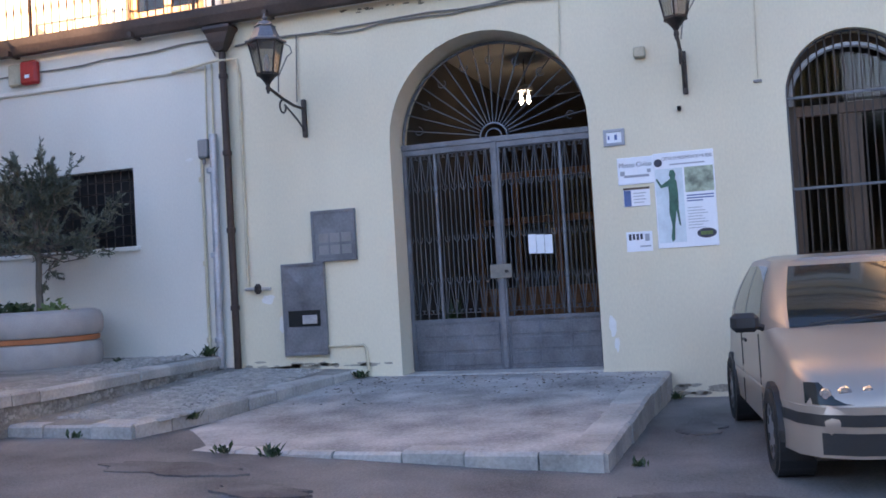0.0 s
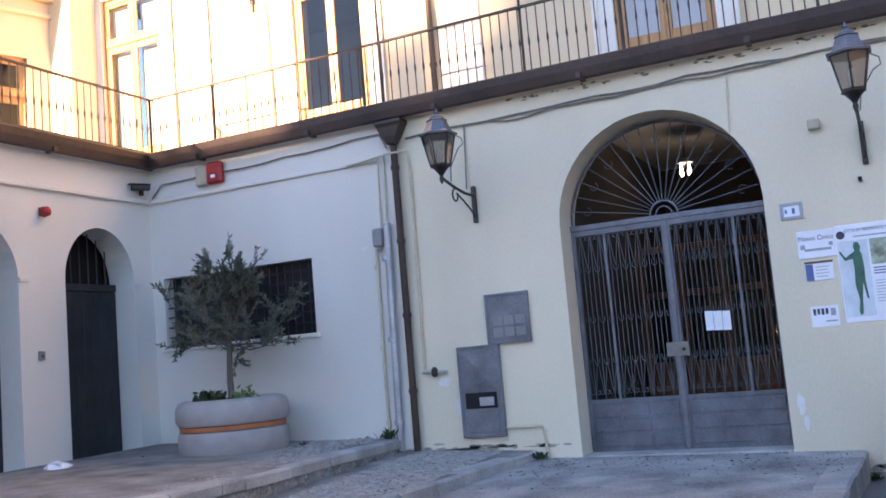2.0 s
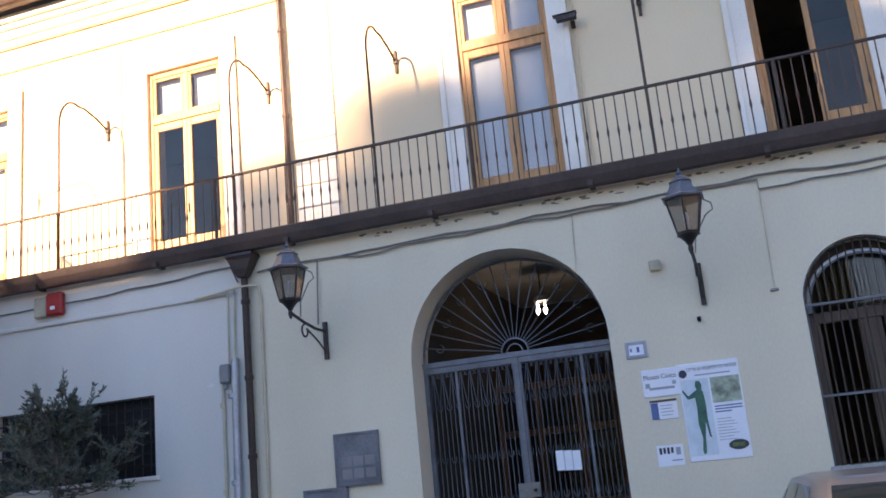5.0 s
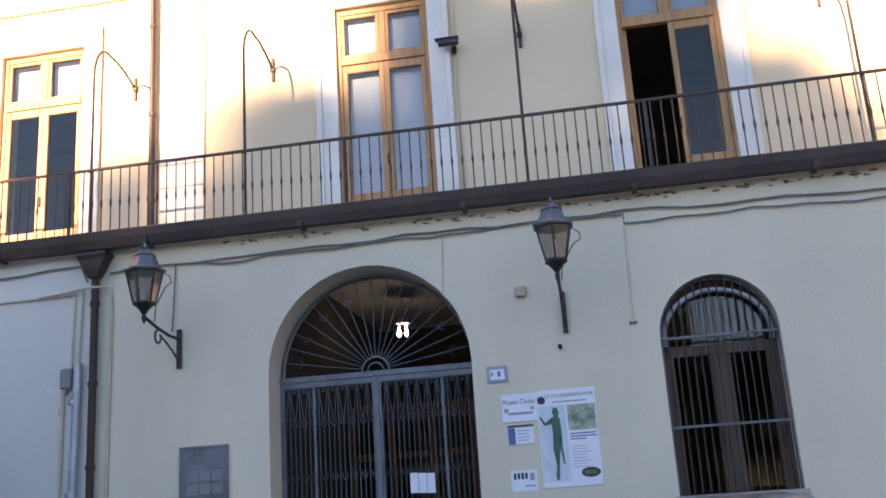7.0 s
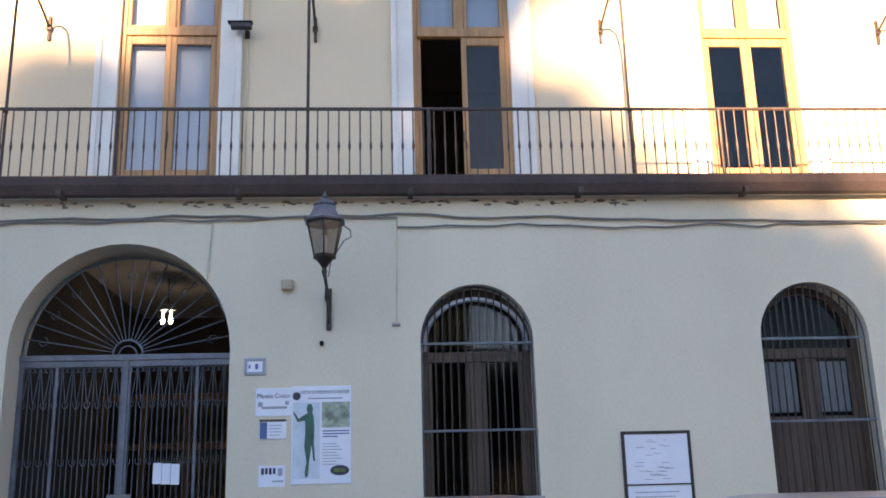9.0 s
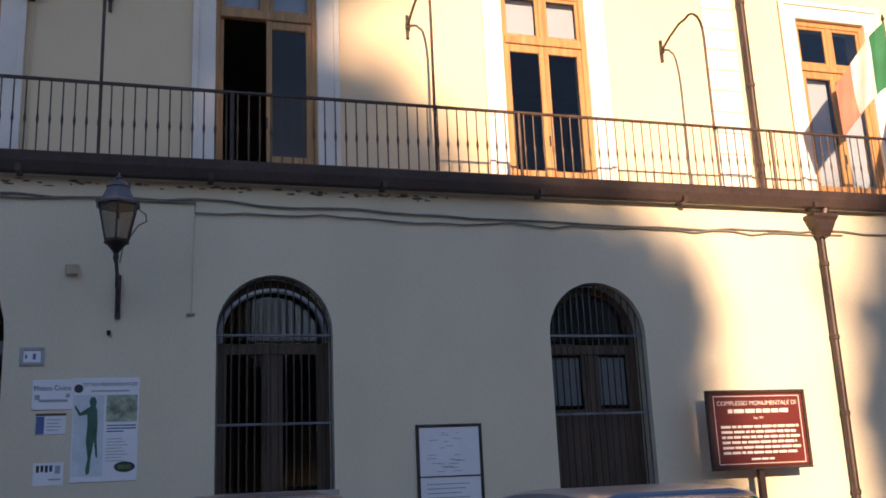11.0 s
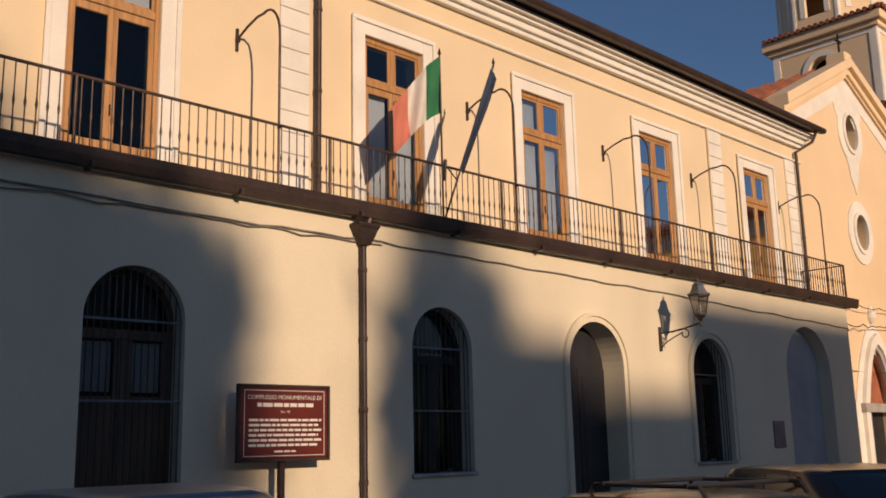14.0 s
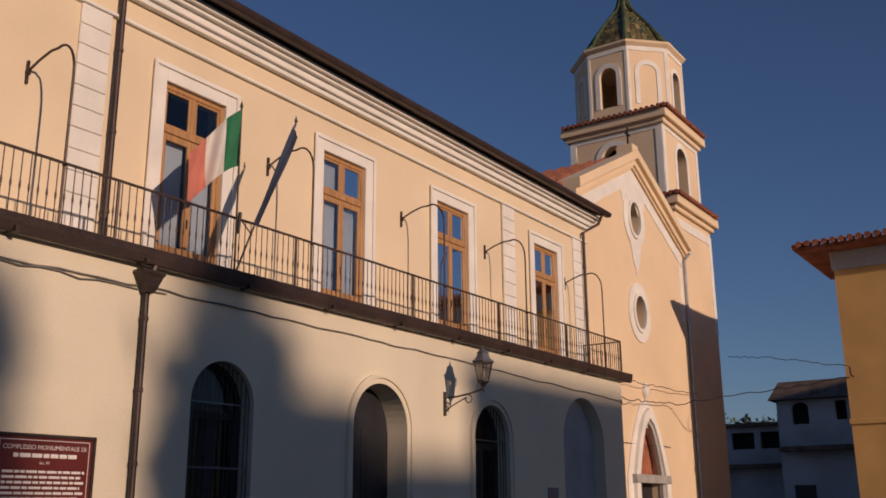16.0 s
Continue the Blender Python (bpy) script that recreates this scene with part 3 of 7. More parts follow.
    cross.box(CH_X - 0.22, CH_X + 0.22, CH_Y, CH_Y + 0.06, 15.82, 15.88)
    part("cross", cross, IRON, ch)
    for cz, rx, rz in oculi:
        win = Geo()
        out = [(CH_X + (rx + 0.50) * math.sin(2 * math.pi * k / 40), cz + (rz + 0.50) * math.cos(2 * math.pi * k / 40)) for k in range(41)]
        inn = [(CH_X + rx * math.sin(2 * math.pi * k / 40), cz + rz * math.cos(2 * math.pi * k / 40)) for k in range(41)]
        win.strip(out, inn, front, CH_Y - 0.05, CH_Y)
        w = part("oculus_surround", win, WHITE, ch, "white stucco ring", True)
        r2 = Geo()
        out2 = [(CH_X + (rx + 0.14) * math.sin(2 * math.pi * k / 40), cz + (rz + 0.14) * math.cos(2 * math.pi * k / 40)) for k in range(41)]
        r2.strip(out2, inn, front, CH_Y - 0.11, CH_Y - 0.05)
        part("oculus_moulding", r2, WHITE, w, "", True)
        # the dark pane colour stands in for the shade inside the church
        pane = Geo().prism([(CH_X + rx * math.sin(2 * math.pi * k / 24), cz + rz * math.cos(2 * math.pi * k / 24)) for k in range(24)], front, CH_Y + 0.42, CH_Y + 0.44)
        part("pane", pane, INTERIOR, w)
    apex = [(CH_X - 1.3, 13.6), (CH_X, 14.25), (CH_X + 1.3, 13.6), (CH_X + 0.95, 12.75), (CH_X + 0.8, 12.1), (CH_X, 13.1), (CH_X - 0.8, 12.1), (CH_X - 0.95, 12.75)]
    part("white_gable_field", Geo().prism(apex, front, CH_Y - 0.028, CH_Y), WHITE, ch)
    # drop below the upper round window
    drop = [(CH_X - 0.62, 11.55), (CH_X - 0.40, 11.0), (CH_X - 0.30, 10.55), (CH_X - 0.10, 10.30), (CH_X, 10.0), (CH_X + 0.10, 10.30), (CH_X + 0.30, 10.55), (CH_X + 0.40, 11.0), (CH_X + 0.62, 11.55)]
    part("stucco_drop", Geo().prism(drop, front, CH_Y - 0.045, CH_Y), WHITE, ch)
    # pointed portal
    def ogive(w, zs, h, n=10):
        left = [(CH_X - w * (1 - t) ** 0.55, zs + h * t) for t in [i / n for i in range(n + 1)]]
        return [(CH_X - w, 0.0)] + left + [(2 * CH_X - u, z) for u, z in left[::-1][1:]] + [(CH_X + w, 0.0)]

    for o, wi, wo, mtl in ((0.06, 1.55, 1.95, WHITE), (0.20, 1.22, 1.55, WHITE), (0.12, 0.98, 1.22, KERB)):
        p = Geo().strip(ogive(wo, 2.5, 1.2 + wo * 0.85), ogive(wi, 2.5, 1.2 + wi * 0.78), front, CH_Y - o, CH_Y + 0.02)
        part("portal_arch", p, mtl, ch, "pale stone pointed arch")
    part("lintel", Geo().box(CH_X - 1.6, CH_X + 1.6, CH_Y - 0.24, CH_Y + 0.05, 2.32, 2.62, 0.02), KERB, ch)
    part("tympanum", Geo().box(CH_X - 1.0, CH_X + 1.0, CH_Y + 0.25, CH_Y + 0.3, 2.5, 4.6), ROOFTILE, ch, "faded fresco in the pointed arch")
    dr = part("door", Geo().box(CH_X - 0.95, CH_X + 0.95, CH_Y + 0.3, CH_Y + 0.36, -0.06, 2.4), BLACKDOOR, ch)
    part("finial", Geo().lathe([(0.02, 5.35), (0.16, 5.5), (0.2, 5.7), (0.1, 5.9), (0.02, 6.0)], CH_X, CH_Y - 0.04, 12), WHITE, ch, "", True)
    part("downpipe", Geo().tube([(CH_X + gable_w - 0.05, CH_Y - 0.08, -0.06), (CH_X + gable_w - 0.05, CH_Y - 0.08, 11.7), (CH_X + gable_w + 0.05, CH_Y - 0.3, 12.0)], 0.06, 8), ZINC, ch)


build_church()
TX0, TX1, TY0, TY1 = 38.36, 42.85, 3.02, 7.9


def arch_face(cx, half, zb, zs, ring):
    outer = [(cx - half - ring, zb)] + arc(cx - half - ring, cx + half + ring, zs, half + ring) + [(cx + half + ring, zb)]
    inner = [(cx - half, zb)] + arc(cx - half, cx + half, zs, half) + [(cx + half, zb)]
    return outer, inner


def build_tower():
    tw = thing("bell_tower", (40.6, 5.5, -0.06), "peach stucco bell tower with white bands and tiled dome", "tower")
    part("shaft", Geo().box(TX0, TX1, TY0, TY1, -0.3, 13.9), CHURCH, tw)
    for x in (TX0, TX1 - 0.35):
        part("white_corner", Geo().box(x, x + 0.35, TY0 - 0.03, TY0, 9.0, 13.6), WHITE, tw)
    part("white_band", Geo().box(TX0 + 0.35, TX1 - 0.35, TY0 - 0.03, TY0, 13.2, 13.6), WHITE, tw)
    part("white_corner", Geo().box(TX0 - 0.03, TX0, TY0, TY0 + 0.35, 12, 13.6), WHITE, tw)

    def cornice(x0, x1, y0, y1, z, name):
        for o, a, b in ((0.16, 0.0, 0.22), (0.34, 0.22, 0.62)):
            part(name, Geo().box(x0 - o, x1 + o, y0 - o, y1 + o, z + a, z + b, 0.03), CHURCH, tw)
        tile = Geo().tube([(-0.14, 0, 0), (0.26, 0, 0.07)], [0.10, 0.085], 6).mesh("roof_tile", ROOFTILE)
        n = int((x1 - x0 + 0.7) / 0.26)
        for i in range(n):
            x = x0 - 0.33 + i * 0.26
            piece("roof_tile", tile, Matrix.Translation((x, y0 - 0.36, z + 0.66)) @ Matrix.Rotation(radians(90), 4, "Z"), tw)
        n = int((y1 - y0 + 0.7) / 0.26)
        for i in range(n):
            y = y0 - 0.33 + i * 0.26
            piece("roof_tile", tile, Matrix.Translation((x0 - 0.36, y, z + 0.66)), tw)
        part("tile_bed", Geo().box(x0 - 0.3, x1 + 0.3, y0 - 0.3, y1 + 0.3, z + 0.62, z + 0.70), OLDTILE, tw)

    cornice(TX0, TX1, TY0, TY1, 13.85, "lower_cornice")
    bx0, bx1, by0, by1 = 38.36, 42.72, 3.3, 7.8
    cxm, cym = (bx0 + bx1) / 2, (by0 + by1) / 2 + 0.1
    side = lambda u, d, w: (bx0 + d, u, w)
    fr = lambda u, d, w: (u, by0 + d, w)
    g1 = wall_geo(bx0, bx1, 14.4, 18.2, [(cxm - 0.62, cxm + 0.62, 14.7, 16.75, 0.62)], 0.5, fr)
    g2 = wall_geo(by0 + 0.5, by1, 14.4, 18.2, [(cym - 0.62, cym + 0.62, 14.7, 16.75, 0.62)], 0.5, side)
    part("belfry_wall", g1, CHURCH, tw)
    part("belfry_wall", g2, CHURCH, tw)
    part("belfry_wall", Geo().box(bx1 - 0.5, bx1, by0 + 0.5, by1, 14.4, 18.2), CHURCH, tw)
    part("belfry_wall", Geo().box(bx0 + 0.5, bx1 - 0.5, by1 - 0.5, by1, 14.4, 18.2), CHURCH, tw)
    for pl, c, a0, a1 in ((fr, cxm, bx0, bx1), (side, cym, by0, by1)):
        o, i = arch_face(c, 0.62, 14.7, 16.75, 0.26)
        part("white_arch_surround", Geo().strip(o, i, pl, -0.035, 0.0), WHITE, tw)
        for u in (a0, a1 - 0.3):
            part("white_corner", Geo().prism([(u, 14.4), (u + 0.3, 14.4), (u + 0.3, 18.0), (u, 18.0)], pl, -0.03, 0.0), WHITE, tw)
        part("white_band", Geo().prism([(a0 + 0.3, 17.75), (a1 - 0.3, 17.75), (a1 - 0.3, 18.0), (a0 + 0.3, 18.0)], pl, -0.03, 0.0), WHITE, tw)
    cornice(bx0, bx1, by0, by1, 17.95, "upper_cornice")
    # eight-sided lantern storey
    R, z0, z1 = 2.55, 18.7, 22.15
    for k in range(8):
        am = radians(45 * k)
        w = R * math.sin(math.pi / 8)
        ap = R * math.cos(math.pi / 8)
        nx, ny = math.cos(am), math.sin(am)
        pl = lambda u, d, ww, nx=nx, ny=ny: (cxm + nx * (ap - d) - ny * u, cym + ny * (ap - d) + nx * u, ww)
        opens = [(-0.42, 0.42, 19.2, 20.75, 0.42)] if k % 2 == 0 else []
        part("lantern_wall", wall_geo(-w, w, z0, z1, opens, 0.25, pl), CHURCH, tw)
        o, i = arch_face(0, 0.42, 19.2, 20.75, 0.22)
        part("white_arch_surround", Geo().strip(o, i, pl, -0.035, 0.0), WHITE, tw)
        for u in (-w, w - 0.12):
            part("white_corner", Geo().prism([(u, z0), (u + 0.12, z0), (u + 0.12, z1), (u, z1)], pl, -0.02, 0.0), WHITE, tw)
        part("white_band", Geo().prism([(-w + 0.12, z1 - 0.3), (w - 0.12, z1 - 0.3), (w - 0.12, z1), (-w + 0.12, z1)], pl, -0.03, 0.0), WHITE, tw)
    part("lantern_cornice", Geo().lathe([(R + 0.02, 22.05), (R + 0.2, 22.2), (R + 0.22, 22.3), (R, 22.35)], cxm, cym, 8, math.pi / 8), CHURCH, tw)
    prof = [(2.62, 22.28), (2.40, 22.45), (2.17, 22.65), (2.05, 22.9), (1.86, 23.25), (1.52, 23.75), (1.17, 24.2), (0.82, 24.65), (0.5, 25.0), (0.3, 25.4), (0.12, 26.0)]
    part("dome", Geo().lathe(prof, cxm, cym, 8, math.pi / 8), DOMETILE, tw, "mossy glazed tile dome")
    for k in range(8):
        a = math.pi / 8 + k * math.pi / 4
        part("dome_rib", Geo().tube([(cxm + r * math.cos(a), cym + r * math.sin(a), z) for r, z in prof], 0.11, 6), DOMEGREEN, tw, "dark rib of glazed tiles")
    tile = Geo().box(-0.10, 0.10, -0.02, 0.03, -0.13, 0.13, 0.01)
    tile_a, tile_b = tile.mesh("dome_tile", DOMETILE), tile.mesh("dome_tile", DOMEGREEN)
    rnd = random.Random(5)
    for k in (3, 4, 5, 6):
        am = radians(45 * k)
        for (r0, za), (r1, zb) in zip(prof[:8], prof[1:9]):
            rows = max(1, round(math.hypot(r1 - r0, zb - za) / 0.24))
            for q in range(rows):
                t = (q + 0.5) / rows
                r, z = r0 + (r1 - r0) * t, za + (zb - za) * t
                w, ap = r * math.sin(math.pi / 8), r * math.cos(math.pi / 8)
                n = max(1, int(2 * w / 0.24))
                tilt = math.atan2(r0 - r1, zb - za)
                for c in range(n):
                    u = (c + 0.5) / n * 2 * w - w
                    m = Matrix.Translation((cxm + math.cos(am) * ap - math.sin(am) * u, cym + math.sin(am) * ap + math.cos(am) * u, z))
                    m = m @ Matrix.Rotation(am + math.pi / 2, 4, "Z") @ Matrix.Rotation(-tilt, 4, "X")
                    if rnd.random() < 0.62:
                        piece("dome_tile", tile_a if rnd.random() < 0.6 else tile_b, m, tw)
    bell = Geo().lathe([(0.05, 16.9), (0.2, 16.8), (0.27, 16.4), (0.33, 16.05), (0.45, 15.85), (0.40, 15.83)], cxm, cym, 16)
    part("bell", bell, IRON, tw, "bronze bell", True)
    # black block added inside the belfry in place of its shade
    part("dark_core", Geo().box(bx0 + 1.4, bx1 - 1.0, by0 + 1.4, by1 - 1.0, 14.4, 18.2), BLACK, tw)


build_tower()


# ---- houses beyond ----
def build_ochre_house():
    h = thing("ochre_house", (40, -5, -0.06), "ochre stucco house with tiled eaves at the street corner", "house")
    def pl(u, d, w):
        return (40.0 + d, u, w)
    part("wall", wall_geo(-20.0, -2.75, -0.3, 10.55, [(-7.6, -6.4, 6.2, 8.4, 0.0)], 0.5, pl), OCHRE, h)
    part("wall", Geo().box(40.5, 52, -3.25, -2.75, -0.3, 10.55), OCHRE, h)
    part("white_frieze", Geo().box(39.92, 52, -20, -2.68, 10.55, 11.25, 0.02), OLDSHADEWHITE, h)
    part("string_course", Geo().box(39.93, 52, -20, -2.7, 4.9, 5.1, 0.02), OCHRE, h)
    rf = Geo()
    rf.add([(39.1, -20, 11.25), (39.1, -1.75, 11.25), (53, -1.75, 11.25), (53, -20, 11.25), (46, -20, 13.3), (46, -8.5, 13.3), (39.1, -20, 11.38), (39.1, -1.75, 11.38), (53, -1.75, 11.38), (53, -20, 11.38)],
           [(0, 3, 2, 1), (6, 7, 5, 4), (7, 8, 5), (8, 9, 4, 5), (0, 1, 7, 6), (1, 2, 8, 7), (2, 3, 9, 8)])
    part("roof", rf, ROOFTILE, h)
    tile = Geo().tube([(-0.2, 0, 0), (0.35, 0, 0.1)], [0.12, 0.10], 6).mesh("roof_tile", ROOFTILE)
    for i in range(40):
        piece("roof_tile", tile, Matrix.Translation((39.05, -1.85 - 0.3 * i, 11.45)), h)
    for i in range(20):
        piece("roof_tile", tile, Matrix.Translation((39.3 + 0.3 * i, -1.72, 11.45)) @ Matrix.Rotation(radians(-90), 4, "Z"), h)
    part("wire_bracket", Geo().tube([(39.95, -3.0, 6.6), (39.6, -3.0, 6.6), (39.5, -3.0, 6.9)], 0.03, 6), IRON, h)
    return h


OCHRE_HOUSE = build_ochre_house()
OCHRE_HOUSE.matrix_basis = pose(40 - 3.05, -5 - 0.72, -0.06 - 0.62)


def build_white_houses():
    def pl(x):
        return lambda u, d, w: (x + d, u, w)
    a = thing("white_house", (75, 8, -0.06), "weathered white house, darkened as in shade, with a dark tiled roof down the street", "house")
    wins = [(4.6, 5.4, 7.6, 9.0, 0.0), (7.3, 8.5, 7.4, 8.6, 0.4), (3.2, 4.4, 0.0, 2.6, 0.0), (7.4, 8.8, 0.2, 2.6, 0.0)]
    part("wall", wall_geo(0.0, 9.6, -0.3, 9.2, [wins[0], wins[1]], 0.4, pl(75.0)), OLDSHADEWHITE, a)
    # solid black block stands in for the shade behind the windows
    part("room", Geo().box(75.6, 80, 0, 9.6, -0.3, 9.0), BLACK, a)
    for y0, y1, z1 in ((3.0, 4.3, 3.0), (7.3, 8.8, 3.0)):
        part("door", Geo().box(74.93, 75.0, y0, y1, -0.06, z1), BLACKDOOR, a)
    part("balcony", Geo().box(73.8, 75.0, 1.5, 9.4, 5.4, 5.75, 0.02), OLDTILE, a)
    rf = Geo().add([(74.2, -0.5, 9.2), (74.2, 10.0, 9.2), (77.5, 10.0, 10.9), (77.5, -0.5, 10.9), (81, 10, 9.2), (81, -0.5, 9.2)], [(0, 1, 2, 3), (3, 2, 4, 5), (1, 4, 2), (0, 3, 5)])
    part("roof", rf, OLDTILE, a)
    b = thing("white_house", (78, 14, -0.06), "low weathered white house, darkened as in shade, with a dark loggia", "house")
    part("wall", wall_geo(9.8, 17.0, -0.3, 7.6, [(10.2, 11.9, 5.9, 7.2, 0.0), (12.4, 14.2, 5.9, 7.2, 0.0)], 0.4, pl(78.0)), OLDSHADEWHITE, b)
    # solid black block stands in for the shade inside the loggia
    part("room", Geo().box(78.6, 82, 9.8, 17, -0.3, 7.5), BLACK, b)
    part("balcony", Geo().box(76.9, 78, 9.8, 17.0, 4.4, 4.7, 0.02), OLDTILE, b)
    part("roof", Geo().box(77.6, 84, 9.7, 17.1, 7.6, 7.9, 0.03), OLDTILE, b)
    hill = Geo()
    rnd = random.Random(8)
    for i in range(60):
        y = -30 + i * 1.5
        x = 130 + rnd.uniform(-6, 6)
        r = rnd.uniform(1.6, 3.2)
        c = Vector((x, y, 11.0 + rnd.uniform(-1.5, 1.2)))
        vs = []
        for j in range(170):
            d = Vector((rnd.gauss(0, 1), rnd.gauss(0, 1), rnd.gauss(0, 1))).normalized() * r * rnd.uniform(0.2, 1.05)
            p = c + d
            s = [Vector((rnd.uniform(-0.6, 0.6), rnd.uniform(-0.6, 0.6), rnd.uniform(-0.6, 0.6))) for _ in range(3)]
            hill.add([p + q for q in s], [(0, 1, 2)])
    hill.add([(128, -120, 0), (128, 140, 0), (180, 140, 17), (180, -120, 15), (129, -120, 9), (129, 140, 10)], [(0, 1, 5, 4), (4, 5, 2, 3)])
    solid("wooded_hillside", hill, HILL, "dark wooded slope behind the far houses", "hillside", "", "stuff")


build_white_houses()


# ---- unseen trees and houses added behind the viewer to shade the walls ----
def shade_tree(x, y, top, wide, seed, low=0.35, count=900, leaf=0.32):
    """An unseen pine added to cast shade, with a clear trunk, limbs and an open crown of needle clumps."""
    rnd = random.Random(seed)
    t = thing("pine_tree", (x, y, -0.06), "unseen tall dark pine added to shade the front", "tree", "pines across the square")
    part("trunk", Geo().tube([(x, y, -0.1), (x + 0.1, y, top * 0.4), (x - 0.1, y + 0.1, top * 0.95)], [0.32, 0.24, 0.06], 10), BARK, t)
    limbs = Geo()
    tips = []
    for i in range(46):
        f = low + (1 - low) * rnd.random() ** 0.8
        z = top * f
        a = rnd.uniform(0, 2 * math.pi)
        spread = wide * min(1.0, 1.25 * math.sin(math.pi * min(0.97, 0.16 + 0.84 * (f - low) / (1 - low)))) * rnd.uniform(0.55, 1.05)
        tip = Vector((x + math.cos(a) * spread, y + math.sin(a) * spread, z + rnd.uniform(0.0, 0.7)))
        limbs.tube([(x, y, z - 0.5), tip], [0.07, 0.02], 5)
        tips.append(((x, y, z - 0.3), tip))
    part("branchwork", limbs, BARK, t)
    crown = Geo()
    for i in range(count):
        base, tip = rnd.choice(tips)
        f = rnd.uniform(0.35, 1.05)
        p = Vector(base).lerp(tip, f) + Vector((rnd.gauss(0, 0.38), rnd.gauss(0, 0.38), rnd.gauss(0, 0.28)))
        s = [Vector((rnd.gauss(0, leaf), rnd.gauss(0, leaf), rnd.gauss(0, leaf))) for _ in range(3)]
        crown.add([p + q for q in s], [(0, 1, 2)])
    part("crown", crown, TREELEAF, t)


def shadow_source(x, z, dist):
    """The place at that distance towards the sun whose shadow falls at (x, z) on the front."""
    k = dist / 0.97
    return x - 0.24 * k, -dist, z + k * math.tan(radians(SUN_EL))


# unseen pines, each placed by where its shadow should fall on the front
for i, (x, z, dist, wide) in enumerate(((-6.7, 6.7, 60, 0.5), (-4.9, 8.3, 76, 0.7), (-3.9, 7.3, 72, 0.6), (-2.3, 8.6, 76, 0.8), (-1.2, 9.2, 70, 1.1), (-0.2, 9.6, 66, 1.3), (0.9, 10.0, 72, 1.5), (1.8, 9.6, 68, 1.2), (2.9, 6.4, 78, 0.8), (3.5, 4.5, 70, 0.45), (4.85, 4.1, 66, 0.55), (5.6, 4.0, 62, 0.5), (6.1, 3.85, 60, 0.2), (9.8, 2.8, 50, 0.12), (10.3, 4.6, 80, 0.55), (10.95, 4.4, 84, 0.8))):
    px, py, pz = shadow_source(x, z, dist)
    shade_tree(px, py, pz, wide, 20 + i, low=0.12, count=int(1300 + 3600 * wide), leaf=0.26)


def house_opposite(x0, x1, z, dist, deep, label):
    """A plain unseen house, added so that its roofline shades the front up to z between x0 and x1."""
    a, b = shadow_source(x0, z, dist), shadow_source(x1, z, dist)
    h = thing("house_opposite", (a[0], a[1], -0.06), label, "house")
    part("wall", Geo().box(a[0], b[0], a[1] - deep, a[1], -0.3, a[2] - 0.25), OCHRE, h)
    part("roof", Geo().box(a[0] - 0.3, b[0] + 0.3, a[1] - deep - 0.3, a[1] + 0.3, a[2] - 0.25, a[2], 0.05), ROOFTILE, h)


# unseen blocks added towards the sun, sized by the shade they throw
house_opposite(-19.0, 3.6, 5.1, 62, 8, "unseen long ochre house added to shade the front")
house_opposite(17.2, 25.8, 4.45, 72, 6, "unseen low ochre house added to shade the front")
house_opposite(9.9, 13.3, 3.35, 76, 6, "unseen low ochre house added to shade the front")
house_opposite(13.3, 17.2, 2.4, 84, 6, "unseen low ochre house added to shade the front")
# added out of view to keep sun off the far white houses
house_opposite(66.0, 95.0, 11.5, 30, 8, "unseen tall ochre house added to shade the white houses")


def tree_belt():
    """An unseen dark row of tall trees, added to keep the bright horizon out of window reflections."""
    rnd = random.Random(77)
    g = Geo()
    for i in range(5200):
        x = rnd.uniform(-110, 90)
        top = 17.0 + 3.0 * noise.noise(Vector((x * 0.12, 0, 0)))
        p = Vector((x, -112 + rnd.uniform(-5, 5), top * rnd.random() ** 0.6))
        q = [Vector((rnd.gauss(0, 1.5), rnd.gauss(0, 0.8), rnd.gauss(0, 1.3))) for _ in range(3)]
        g.add([p + e for e in q], [(0, 1, 2)])
    solid("tree_belt", g, TREELEAF, "unseen dark row of tall trees added to block the bright horizon", "trees", "", "stuff")


tree_belt()


